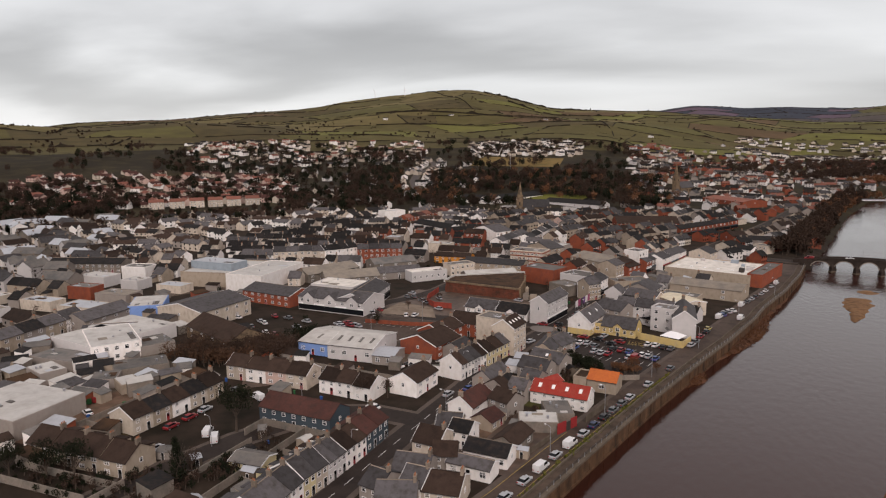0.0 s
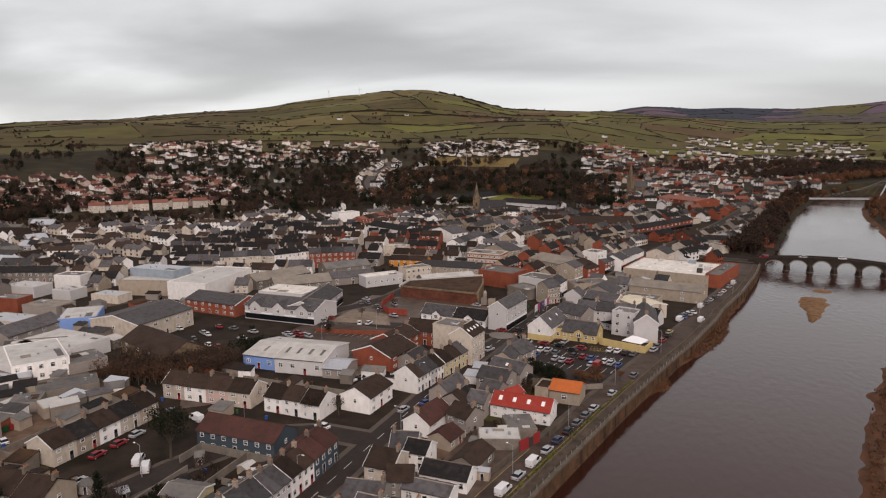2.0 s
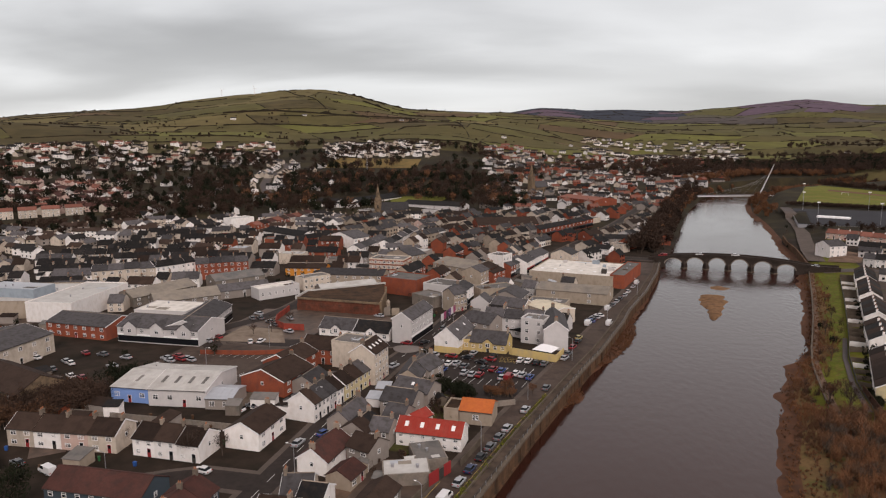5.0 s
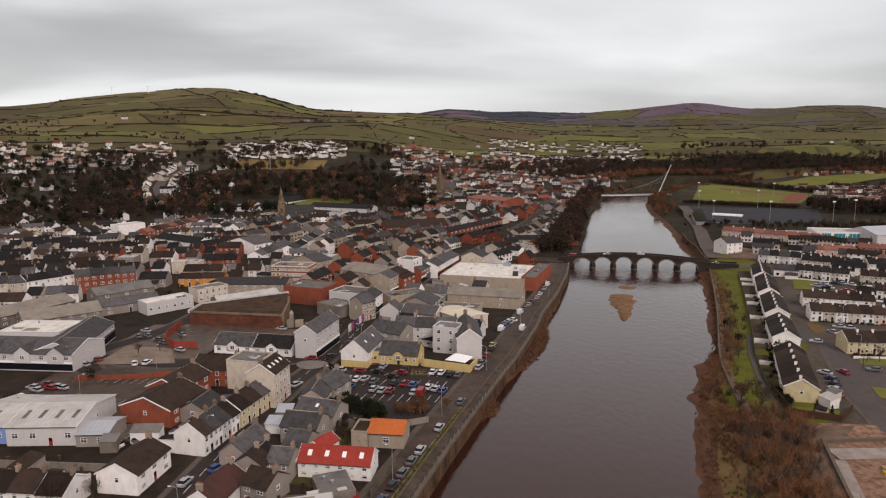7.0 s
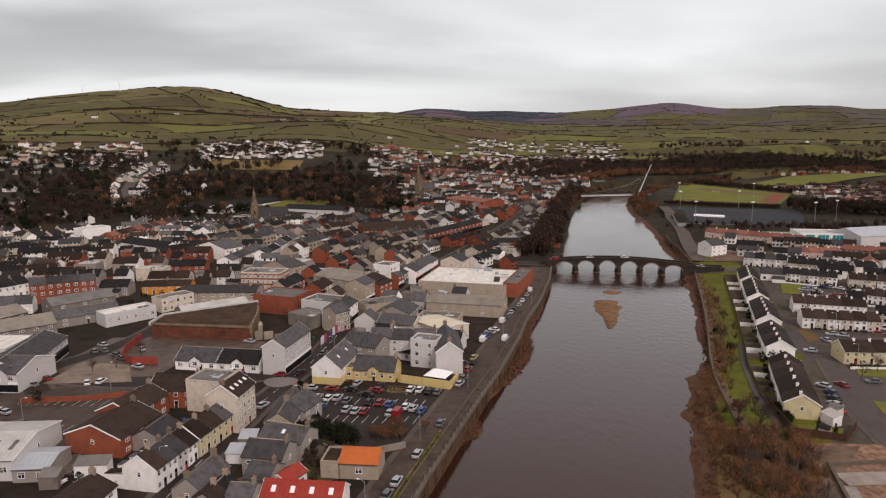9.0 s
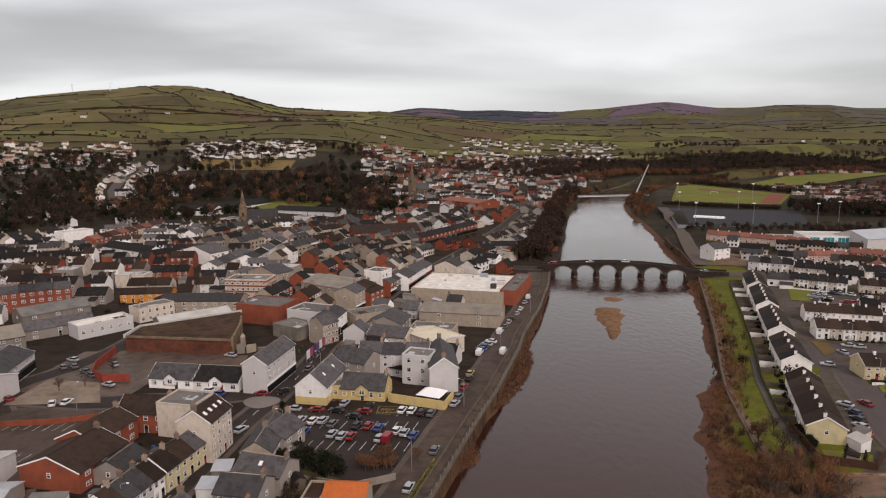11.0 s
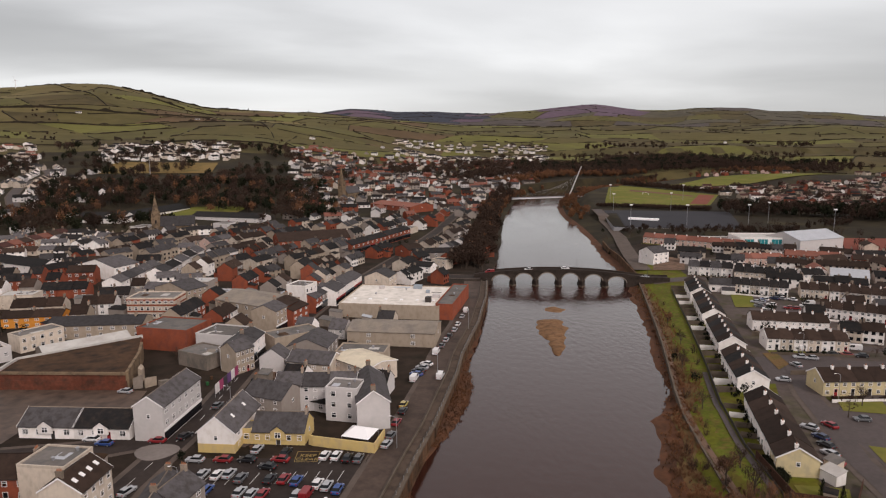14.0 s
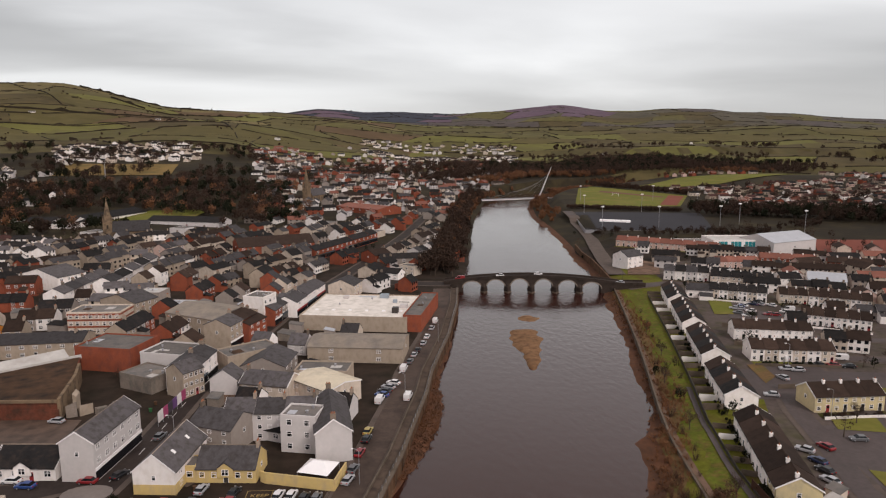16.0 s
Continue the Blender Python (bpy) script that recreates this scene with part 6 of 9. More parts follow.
house(-102.0, 211.8, 14, 10.6, 80.8, 6, 2.8, 'brick', 'brown', bays=3)
house(-96.3, 225.1, 12.3, 10, 0.0, 6, 3.2, 'brick', 'brown', bays=4)
house(-89.6, 199.2, 9.0, 7, 84, 4.2, 2.2, 'grey', 'slate', bays=3, chim='')

# shopping centre
house(-161.7, 236.6, 33.0, 17, 0.0, 6.8, 3.0, 'pale', 'slate', bays=8, chim='', gablets=3, gw=5.2, name='shopping_arcade', cat='shop', shop=True)
house(-156.8, 247.0, 33.0, 14, 103.0, 6.8, 3.0, 'pale', 'slate', bays=9, chim='', name='shopping_arcade', cat='shop', shop=True)
block(-173.0, 252.5, 22.0, 15.0, 3.0, 8.2, 'pale', 'palefelt', name='shopping_arcade', cat='shop', parapet=0.3)
house(-195.9, 236.5, 28.1, 16, -4.5, 6, 2.6, 'brick', 'slate', bays=7, chim='', name='brick_arcade', cat='shop')
block(-244.5, 263.9, 43.4, 35.5, 14.3, 8, 'tan', 'whitemetal', name='department_store', cat='shop')
block(-251.7, 258.5, 26.5, 12.0, 1.3, 12.5, 'clad', 'metal', name='plant_storey', parapet=0)
block(-225.2, 263.4, 38.9, 20.0, 96.3, 9, 'white', 'whitemetal', name='department_store', cat='shop')
terrace(-354.3, 234.9, -316.1, 251.3, 12, 4, ('stone',), ('dark',), 6.5, 2.6, bays=3)
block(-298.7, 248.5, 14.0, 10.0, 14.9, 7, 'white', 'felt', name='blank_walled_store', cat='building')
house(-187.1, 282.1, 27.4, 16, 44.7, 5, 3, 'stone', 'tanmetal', bays=6, chim='', name='tan_roofed_market', door=False)
house(-206.3, 289.4, 31.6, 14, 67.5, 5, 3, 'stone', 'tanmetal', bays=6, chim='', name='tan_roofed_market', door=False)
house(-186.0, 322.5, 25.0, 14.0, 50.5, 5.6, 2.6, 'stone', 'felt', bays=3, chim='', door=False, name='long_market_shed', cat='building')
house(-172.0, 304.0, 24.0, 10.0, 44.0, 4.4, 2.6, 'grey', 'slate', bays=3, chim='', name='market_shed', cat='building')
block(-155.5, 305.5, 20.0, 9.0, 52.0, 5.2, 'pale', 'palefelt', name='canopied_shop', cat='shop', floors=1, bays=6, parapet=0.7)
block(-146.0, 326.0, 15.0, 8.0, 55.0, 6.4, 'cream', 'felt', name='flat_roofed_shop', floors=2, bays=5)

# derelict plot and shops along the main street
OLDBRICK = material("stained_old_brick", (0.13, 0.046, 0.028), 0.9, 0.5, 1.2, 0.15, 0.3, dirt=(0.075, 0.038, 0.026))


def derelict_works():
    """A roofed-over ruin on an uneven plot: stained walls, a sagging roof and a pale coping on its long slanting side."""
    top = empty("derelict_works", pose(-115, 298, 7.5), "derelict works with stained red walls and a rusty roof", "building")
    ring = [(-19.0, -14.2), (19.0, -17.0), (15.0, 2.0), (9.0, 20.0), (-20.0, -2.5)]
    for name, r, z0, z1, mat in (("wall", 1.0, -1.0, 5.0, OLDBRICK), ("roof", 0.975, 4.8, 5.2, ROOF["rust"])):
        b = bmesh.new()
        lo = [b.verts.new((x * r, y * r, z0)) for x, y in ring]
        hi = [b.verts.new((x * r, y * r, z1)) for x, y in ring]
        b.faces.new(hi)
        for i in range(5):
            j = (i + 1) % 5
            b.faces.new((lo[i], lo[j], hi[j], hi[i]))
        if name == "roof":
            b.faces.ensure_lookup_table()
            mid = bmesh.ops.poke(b, faces=[b.faces[0]])["verts"][0]
            mid.co.z -= 0.1
        bmesh.ops.recalc_face_normals(b, faces=b.faces)
        part(name, b, mat, top)
    b = bmesh.new()
    wall_line(b, [(-19.1, -14.4), (19.1, -17.2)], 0.4, -0.5, 2.9)
    part("plinth", b, OLDBRICK, top, "faded red painted lower wall")
    b = bmesh.new()
    wall_line(b, [(-19.0, -14.35), (19.0, -17.15)], 0.5, 4.7, 5.5)
    part("parapet", b, WALL["brownstone"], top, "stained brown parapet")
    b = bmesh.new()
    wall_line(b, [(-19.6, -14.4), (-20.2, -2.4), (9.0, 20.4)], 0.7, 4.6, 5.75)
    part("coping", b, ROOF["whitemetal"], top, "pale metal coping")
    b = bmesh.new()
    wall_line(b, [(19.2, -17.0), (15.2, 2.0), (12.0, 12.0)], 0.8, -0.5, 5.7)
    part("broken_wall", b, WALL["brownstone"], top, "ragged broken masonry end")
    for k, (x, y, h, w) in enumerate(((21.5, -15.5, 4.2, 2.6), (24.5, -14.0, 3.1, 3.4), (28.0, -12.6, 1.9, 4.0), (20.0, -9.0, 4.8, 3.0))):
        b = bmesh.new()
        vs = box(b, -w / 2, -0.45, -0.5, w / 2, 0.45, h)
        for q, v in enumerate(vs[4:]):
            v.co.z -= (0.9, 0.0, 0.3, 1.2)[(q + k) % 4]
        ob = part("stub", b, WALL["tan" if k % 2 else "stone"], top, "crumbling stub of an old wall")
        ob.matrix_basis = pose(x, y, 0, 0, 0, 20 + 25 * k)
    OCC.append((-115, 298, 20, 17, 1.0, 0.0))


derelict_works()
house(-123.8, 314.8, 27.0, 13, 40, 4.6, 2.4, 'stone', 'whitemetal', bays=4, chim='', name='white_roofed_store', door=False, gable_win=False)
house(-130.0, 340.0, 34.0, 12, 3.0, 6.0, 2.4, 'tan', 'slate', bays=8, chim='', floors=2)
block(-97.6, 325.5, 19.5, 15.0, -15.5, 8.4, 'brick', 'felt', name='brick_works', cat='building')
house(-68.2, 296.9, 7, 7.5, 53.1, 9, 2.6, 'tan', 'slate', bays=4, floors=3, chim='')
terrace(-65.2, 297.5, -63.3, 313.9, 9, 2, ('white',), ('slate',), 8.5, 2.4, bays=2, floors=3, shop=True, cat='shop', group='main street shops', name='shop_house')
block(-80.7, 304.1, 13.0, 10.0, -31.1, 5, 'stone', 'felt', name='flat_roofed_shop')
block(-77.8, 317.3, 14.4, 12.0, -18.6, 8, 'pale', 'felt', name='flat_roofed_shop')
house(-43.2, 291.4, 14.4, 9, -18.2, 6.2, 2.8, 'cream', 'slate', bays=4, chim='l')
house(-27.7, 289.1, 16.1, 12, -45.3, 6.5, 1.2, 'cream', 'cream', bays=3, chim='', name='cream_roofed_hall', ribs=True)
house(-49.8, 262.7, 12, 9.9, 155.5, 7.2, 3, 'grey', 'slate', bays=3, floors=3)
house(-46.9, 312.3, 14, 13.6, 81.6, 5, 3.2, 'grey', 'slate', bays=3, chim='')
block(-29.1, 301.4, 15.9, 9.0, -9.4, 5.5, 'tan', 'felt', name='flat_roofed_store')
block(-55.0, 319.2, 17.2, 10.0, 34.8, 6.5, 'tan', 'felt', name='flat_roofed_store')
block(-19.6, 372.9, 41.5, 36.2, -11.3, 6.2, 'tan', 'palefelt', name='supermarket', cat='shop', rooflights=6)
house(-19.5, 326.4, 31.4, 16, -9.7, 6, 2, 'tan', 'tanmetal', bays=2, chim='', back=False, ribs=True, name='brick_warehouse', cat='warehouse', door=False)
block(3.9, 370.3, 38.0, 7.0, 75.9, 7.0, 'brick', 'felt', name='brick_side_range')
block(-60.0, 370.5, 9.5, 9.0, 68.0, 13.2, 'white', 'felt', name='white_office', floors=3, bays=3)
terrace(-64.1, 335.9, -58.7, 354.2, 10, 2, ('tan', 'brick'), ('slate', 'brown'), 10, 2.4, bays=3, floors=3, shop=True, cat='shop', group='main street shops', name='shop_house')
terrace(-53.5, 364.5, -48.5, 386.6, 10, 3, ('brick', 'grey'), ('slate',), 7.5, 2.6, floors=3, shop=True, cat='shop', group='main street shops', name='shop_house')
terrace(-46.6, 377.1, -38.4, 415.0, 10, 3, ('white',), ('slate',), 7.5, 2.6, floors=3, shop=True, cat='shop', group='main street shops', name='shop_house')
house(-29.2, 415.7, 12, 12.3, 73.5, 7, 3, 'cream', 'slate', bays=3)
house(-77.1, 367.3, 30.7, 20, -32.3, 7.5, 2.6, 'tan', 'tanmetal', bays=6, chim='', name='tan_roofed_hall')
house(-64.2, 351.8, 12, 15.3, 69.3, 8, 3, 'brick', 'brown', bays=3, floors=3)
block(-119.0, 366.5, 19.6, 12.0, -3.0, 9.6, 'cream', 'felt', name='bank_building', floors=3, bays=8)
house(-116.2, 387.7, 12, 19.2, 61.4, 9, 3.2, 'tan', 'slate', bays=4, floors=3)
house(-120.8, 340.8, 9.5, 8, -12.7, 6, 2.2, 'blue', 'dark', bays=3)
terrace(-172.4, 349.4, -150.4, 352.0, 9, 2, ('orange',), ('brown',), 5, 2.2, bays=3)
house(-224.9, 460.2, 46.4, 12, -29.6, 6.5, 3.4, 'white', 'dark', bays=5, chim='')
house(-175.0, 448.9, 16, 26.3, 64.3, 8, 4, 'white', 'slate', bays=4, chim='')
terrace(-151.5, 407.9, -149.0, 452.7, 9, 5, ('white', 'grey', 'white'), ('slate',), 6.5, 2.6)
terrace(-139.7, 431.2, -138.5, 493.7, 9, 5, ('white', 'pale'), ('slate', 'dark'), 6.5, 2.6)
terrace(-141.7, 516.2, -132.3, 535.1, 9, 4, ('pink', 'cream'), ('slate',), 6.5, 2.6)

# north of the bridge street
house(-81.8, 540.6, 47.2, 24, 20.9, 6, 5, 'brick', 'brown', bays=8, chim='', name='round_cornered_store', cat='shop')
terrace(-51.4, 501.8, -15.7, 570.1, 9, 7, ('brick',), ('dark',), 7, 2.6, shop=True, cat='shop', group='brick terrace shops', name='shop_house')
house(-15.6, 497.3, 12, 14.3, 37.0, 6, 3, 'brick', 'brown')
house(-0.2, 489.5, 27.3, 10, 4.4, 5, 2.4, 'grey', 'dark', bays=5, chim='')
house(-7.6, 452.7, 12.3, 8, -28.2, 4, 2.2, 'white', 'dark', bays=3, chim='')
block(2.9, 460.4, 9.7, 7.0, -37.5, 5.5, 'cream', 'felt', name='cream_house', floors=2, bays=3)
house(27.2, 508.4, 17.3, 12, -37.3, 8, 2.4, 'brick', 'brown', bays=4, floors=3, chim='')
house(-25.1, 727.9, 55.3, 30, -45.7, 7, 2.5, 'brick', 'terra', bays=6, chim='', name='red_roofed_store', cat='shop')
house(-164.6, 649.8, 64.2, 18, -18.6, 4.6, 3.6, 'pale', 'dark', bays=8, chim='', name='dark_roofed_hall')
house(-260.0, 638.1, 37.9, 22, -4.7, 5, 4.2, 'white', 'dark', bays=5, chim='', name='dark_roofed_hall')
house(-239.2, 669.2, 84.7, 22, 71.8, 5, 4.2, 'white', 'dark', bays=6, chim='', name='dark_roofed_hall')
block(-291.6, 508.1, 20.2, 12.0, 61.3, 8, 'white', 'whitemetal', name='white_cube_house')
terrace(-264.4, 486.4, -252.3, 564.3, 10, 9, ('brick', 'brick', 'cream'), ('terra', 'brown', 'maroon'), 6, 2.6)
terrace(-250.8, 300.1, -226.1, 315.4, 10, 4, ('cream',), ('slate',), 10.6, 2.6, floors=3)
terrace(-226.1, 315.4, -215.5, 333.6, 10, 4, ('white',), ('dark',), 10.6, 2.6, floors=3)
terrace(-212.3, 328.7, -190.4, 343.2, 10, 4, ('brick',), ('slate',), 10.2, 2.6, floors=3)

# far bank
terrace(76.0, 259.0, 65.5, 223.3, 8.5, 6, ('white', 'white', 'white', 'white', 'white', 'butter'), ('brown',), 5.2, 2.8, vary=0.0)
terrace(86.9, 296.6, 80.3, 271.7, 8.5, 4, ('white',), ('brown', 'dark'), 5.2, 2.8, vary=0.0)
terrace(97.9, 333.6, 89.5, 304.1, 8.5, 5, ('white',), ('brown', 'dark'), 5.2, 2.8, vary=0.0)
terrace(109.1, 372.6, 99.8, 341.2, 8.5, 5, ('white',), ('brown', 'dark'), 5.2, 2.8, vary=0.0)
terrace(117.6, 403.2, 110.1, 377.7, 8.5, 4, ('white',), ('brown', 'dark'), 5.2, 2.8, vary=0.0)
terrace(101.7, 265.5, 121.0, 265.1, 8.5, 4, ('butter',), ('brown',), 5.2, 2.8, vary=0.0)
terrace(107.5, 307.0, 133.0, 301.9, 8.5, 6, ('white', 'cream'), ('brown',), 5, 2.6, vary=0.0)
terrace(114.2, 330.3, 139.9, 323.9, 8.5, 6, ('white',), ('brown',), 5, 2.6, vary=0.0)
terrace(135.3, 391.5, 155.9, 380.1, 8.5, 6, ('cream', 'white'), ('dark',), 5.2, 2.6, vary=0.0)
terrace(160.6, 378.5, 170.7, 374.1, 8.5, 3, ('cream',), ('brown',), 5.2, 2.6, vary=0.0)
terrace(171.2, 374.1, 190.9, 361.6, 8.5, 6, ('white', 'cream'), ('brown',), 5.2, 2.6, vary=0.0)
terrace(149.8, 346.5, 169.6, 333.6, 8.5, 6, ('white',), ('brown',), 5, 2.6, vary=0.0)
terrace(131.6, 433.2, 150.9, 423.5, 9, 4, ('pale', 'white'), ('slate', 'dark'), 5.8, 2.6, vary=0.0)
terrace(149.3, 418.6, 174.6, 406.1, 9, 6, ('cream',), ('dark',), 5.4, 2.6, vary=0.0)
terrace(179.3, 408.3, 189.4, 407.1, 9, 2, ('white',), ('dark',), 5.4, 2.6, vary=0.0)
house(126.8, 471.6, 12, 11.5, 26.3, 9, 3.2, 'white', 'slate', bays=3, floors=3)
terrace(141.9, 534.7, 193.2, 497.9, 9, 9, ('pink',), ('terra',), 5, 2.6, vary=0.0)
terrace(171.9, 456.1, 194.8, 453.4, 9, 4, ('pink',), ('terra',), 4.6, 2.6, vary=0.0)
terrace(200.3, 463.0, 225.9, 451.0, 9, 5, ('brick',), ('terra',), 5, 2.6, vary=0.0)
terrace(228.4, 445.0, 252.0, 432.3, 9, 5, ('brick',), ('brown',), 5.4, 2.6, vary=0.0)
house(201.2, 406.8, 16.3, 16, -29.7, 5.5, 3, 'white', 'metal', bays=4, chim='', name='white_hall')
house(237.0, 507.0, 37.4, 26, 19.4, 9, 4.6, 'pale', 'metal', bays=1, floors=1, door=False, back=False, chim='', name='sports_hangar', cat='sports hall')
block(210.0, 513.0, 30.6, 22.0, -6.9, 8, 'white', 'whitemetal', name='leisure_centre', cat='sports hall')
block(191.4, 531.1, 19.1, 10.0, -7.2, 3.5, 'pale', 'felt', name='changing_rooms')

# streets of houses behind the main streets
MIXW, MIXR = ("white", "cream", "grey", "pale", "tan", "white", "pink"), ("dark", "dark", "slate", "brown")
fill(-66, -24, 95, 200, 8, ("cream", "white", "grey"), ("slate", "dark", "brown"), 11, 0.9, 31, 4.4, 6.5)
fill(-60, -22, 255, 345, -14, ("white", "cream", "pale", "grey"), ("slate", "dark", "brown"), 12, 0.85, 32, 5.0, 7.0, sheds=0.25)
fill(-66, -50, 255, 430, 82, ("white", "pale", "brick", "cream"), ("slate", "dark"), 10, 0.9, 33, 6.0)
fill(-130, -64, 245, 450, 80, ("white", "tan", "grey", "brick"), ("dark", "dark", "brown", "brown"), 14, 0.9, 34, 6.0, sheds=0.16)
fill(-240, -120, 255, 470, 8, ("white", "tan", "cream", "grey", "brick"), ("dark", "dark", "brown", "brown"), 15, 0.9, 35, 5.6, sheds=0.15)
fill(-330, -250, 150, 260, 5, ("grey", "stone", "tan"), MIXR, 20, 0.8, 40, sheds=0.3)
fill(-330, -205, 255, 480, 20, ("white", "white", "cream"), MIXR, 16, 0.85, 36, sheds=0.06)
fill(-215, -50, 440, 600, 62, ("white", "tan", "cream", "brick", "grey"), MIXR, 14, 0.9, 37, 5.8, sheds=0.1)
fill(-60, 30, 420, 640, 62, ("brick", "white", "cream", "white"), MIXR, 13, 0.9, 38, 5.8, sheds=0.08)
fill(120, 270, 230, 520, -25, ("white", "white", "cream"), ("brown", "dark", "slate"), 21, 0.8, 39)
distant("town_terraces", "crowded terraces of the inner town with slate roofs", len(REST), None, tuple(WALL), tuple(ROOF), 4, fixed=REST)
distant("town_roofs", "crowded pale town houses with slate roofs", 330, polar(16, 58, 420, 620), ("white", "white", "cream", "grey"), ("slate", "dark", "brown"), 5)
distant("estate_houses", "hillside estate of pale houses with red roofs", 190, polar(38, 58, 690, 960), ("cream", "pink", "white"), ("maroon", "terra", "maroon"), 6)
distant("hillside_houses", "scattered white houses on the wooded hillside", 80, polar(22, 46, 640, 1120), ("white", "cream", "pale"), ("slate", "dark", "brown"), 7)
distant("upper_estate", "pale houses in rows high on the hillside", 150, polar(27, 46, 1060, 1330), ("white", "cream"), ("brown", "terra", "dark"), 8)
distant("white_estate", "rows of white houses below the green fields", 110, polar(14, 23, 1130, 1290), ("white", "cream"), ("brown", "dark"), 9)
distant("riverside_town", "crowded houses along the far river valley", 420, polar(-9, 10, 620, 1350), ("white", "cream", "brick", "pale", "grey"), ("slate", "dark", "brown", "terra"), 10)
distant("valley_houses", "far white houses climbing the valley side", 170, polar(-10, 2, 1350, 1720), ("white", "cream", "pale"), ("slate", "dark", "brown"), 11)
distant("outer_suburb", "far suburb of pale houses beyond the playing fields", 420, polar(-44, -20, 760, 1250), ("cream", "tan", "brick", "white", "pink"), ("brown", "maroon", "maroon", "terra", "dark"), 12, 0.82)
distant("far_bank_houses", "rows of pale houses on the other bank", 60, polar(-36, -24, 380, 560), ("white", "cream", "pink"), ("terra", "brown", "dark"), 13)
distant("farmsteads", "lone white farmhouses among the fields", 9, polar(-38, 40, 1450, 1900), ("white", "pale"), ("slate", "felt"), 14, 0.9)

distant("west_sheds", "low sheds and houses at the west end of the town", 150, polar(52, 68, 300, 620), ("grey", "stone", "white", "pale"), ("slate", "felt", "brown", "metal"), 15, 1.25)


def roadside(pts, gap):
    def place(rng):
        k = rng.randrange(len(pts) - 1)
        (xa, ya), (xb, yb) = pts[k], pts[k + 1]
        t, side = rng.random(), rng.choice((-1, -1, -1, 1))
        d = math.hypot(xb - xa, yb - ya)
        return xa + (xb - xa) * t - side * gap * (yb - ya) / d, ya + (yb - ya) * t + side * gap * (xb - xa) / d, math.atan2(yb - ya, xb - xa)
    return place


HILL = next(line for nm, line, w in ROADS if nm == "hill_road")
distant("hill_road_houses", "white houses stepping up beside the hill road", 34, roadside(HILL, 13), ("white", "white", "cream"), ("dark", "brown", "slate"), 16, 0.9)
# woods and hedgerow trees
BROWN, GREENL = "bare brown winter woodland", "dark evergreen woodland"
woods("woodland", BROWN, TWIG, 420, patch(36, 62, 590, 720), 21, (5, 9))
woods("woodland", GREENL, EVER, 90, patch(36, 60, 590, 720), 22, (5, 9))
woods("woodland", BROWN, TWIG, 560, patch(8, 34, 640, 900), 23)
woods("woodland", "russet leafless woodland", RUST, 130, patch(6, 30, 660, 900), 24)
woods("woodland", GREENL, EVER, 210, patch(7, 34, 640, 900), 25)
woods("woodland", BROWN, TWIG, 420, patch(5, 60, 880, 1280, clump=True), 26)
woods("woodland", GREENL, EVER, 190, patch(5, 55, 850, 1280, clump=True), 27)
woods("riverside_trees", "bare trees lining the far river bank", TWIG, 260, strip([(16, 462), (30, 520), (43, 605), (63, 740), (104, 930)], 8), 28, (7, 12))
woods("riverside_trees", "russet scrub along the far river bank", RUST, 120, strip([(24, 500), (40, 600), (62, 740), (98, 900), (170, 1030)], 9), 29, (5, 9))
woods("riverside_trees", "russet willows by the footbridge", RUST, 110, strip([(139, 690), (150, 790), (168, 870), (215, 960), (300, 1040)], 9), 30, (4, 10))
woods("woodland", BROWN, TWIG, 560, strip([(250, 1225), (370, 1280), (487, 1290), (640, 1190)], 42), 41)
woods("woodland", GREENL, EVER, 260, strip([(250, 1250), (370, 1310), (487, 1320), (640, 1230)], 40), 42)
woods("woodland", BROWN, TWIG, 260, patch(-36, -6, 1350, 1700, clump=True), 51)
woods("woodland", "russet leafless woodland", RUST, 300, strip([(225, 1010), (290, 1060), (420, 1130)], 16), 43, (5, 10))
woods("woodland", BROWN, TWIG, 330, strip([(285, 690), (350, 640), (420, 600), (520, 560)], 26), 44)
woods("woodland", GREENL, EVER, 110, strip([(285, 690), (350, 640), (420, 600), (520, 560)], 26), 45)
woods("woodland", BROWN, TWIG, 150, patch(-42, -18, 800, 1300, clump=True), 46)
woods("garden_trees", "bare trees between the houses", TWIG, 330, patch(-30, 58, 240, 640), 49, (4, 8), 90, 0.3)
woods("garden_trees", "evergreen bushes between the houses", EVER, 260, patch(-30, 58, 240, 640), 50, (2.5, 6), 90, 0.3)
woods("woodland", BROWN, TWIG, 420, strip([(-60, 1180), (60, 1240), (200, 1260), (330, 1330), (520, 1380)], 40), 55)
woods("woodland", BROWN, TWIG, 300, patch(30, 60, 640, 760), 56, (5, 10))
woods("woodland", GREENL, EVER, 130, patch(30, 60, 620, 780), 57, (5, 10))
hedges("copses", "dark evergreen copses among the fields", EVER, 30, 48)
woods("woodland", BROWN, TWIG, 300, patch(20, 48, 700, 1180), 52)
woods("woodland", GREENL, EVER, 170, patch(20, 48, 700, 1180), 53)

woods("woodland", BROWN, TWIG, 700, strip([(60, 1130), (150, 1150), (260, 1165), (380, 1215), (520, 1230), (700, 1180)], 45), 58, (9, 15))
woods("woodland", "russet leafless woodland", RUST, 420, strip([(110, 1030), (190, 1100), (290, 1140), (420, 1150), (600, 1150)], 22), 59, (6, 11))
woods("woodland", GREENL, EVER, 240, strip([(150, 1190), (300, 1230), (480, 1260), (700, 1230)], 45), 60, (9, 15))
woods("garden_trees", "bare trees among the far suburb", TWIG, 260, patch(-44, -18, 520, 1150), 61, (5, 10), 90, 0.5)
woods("woodland", BROWN, TWIG, 260, patch(50, 66, 640, 900), 62)
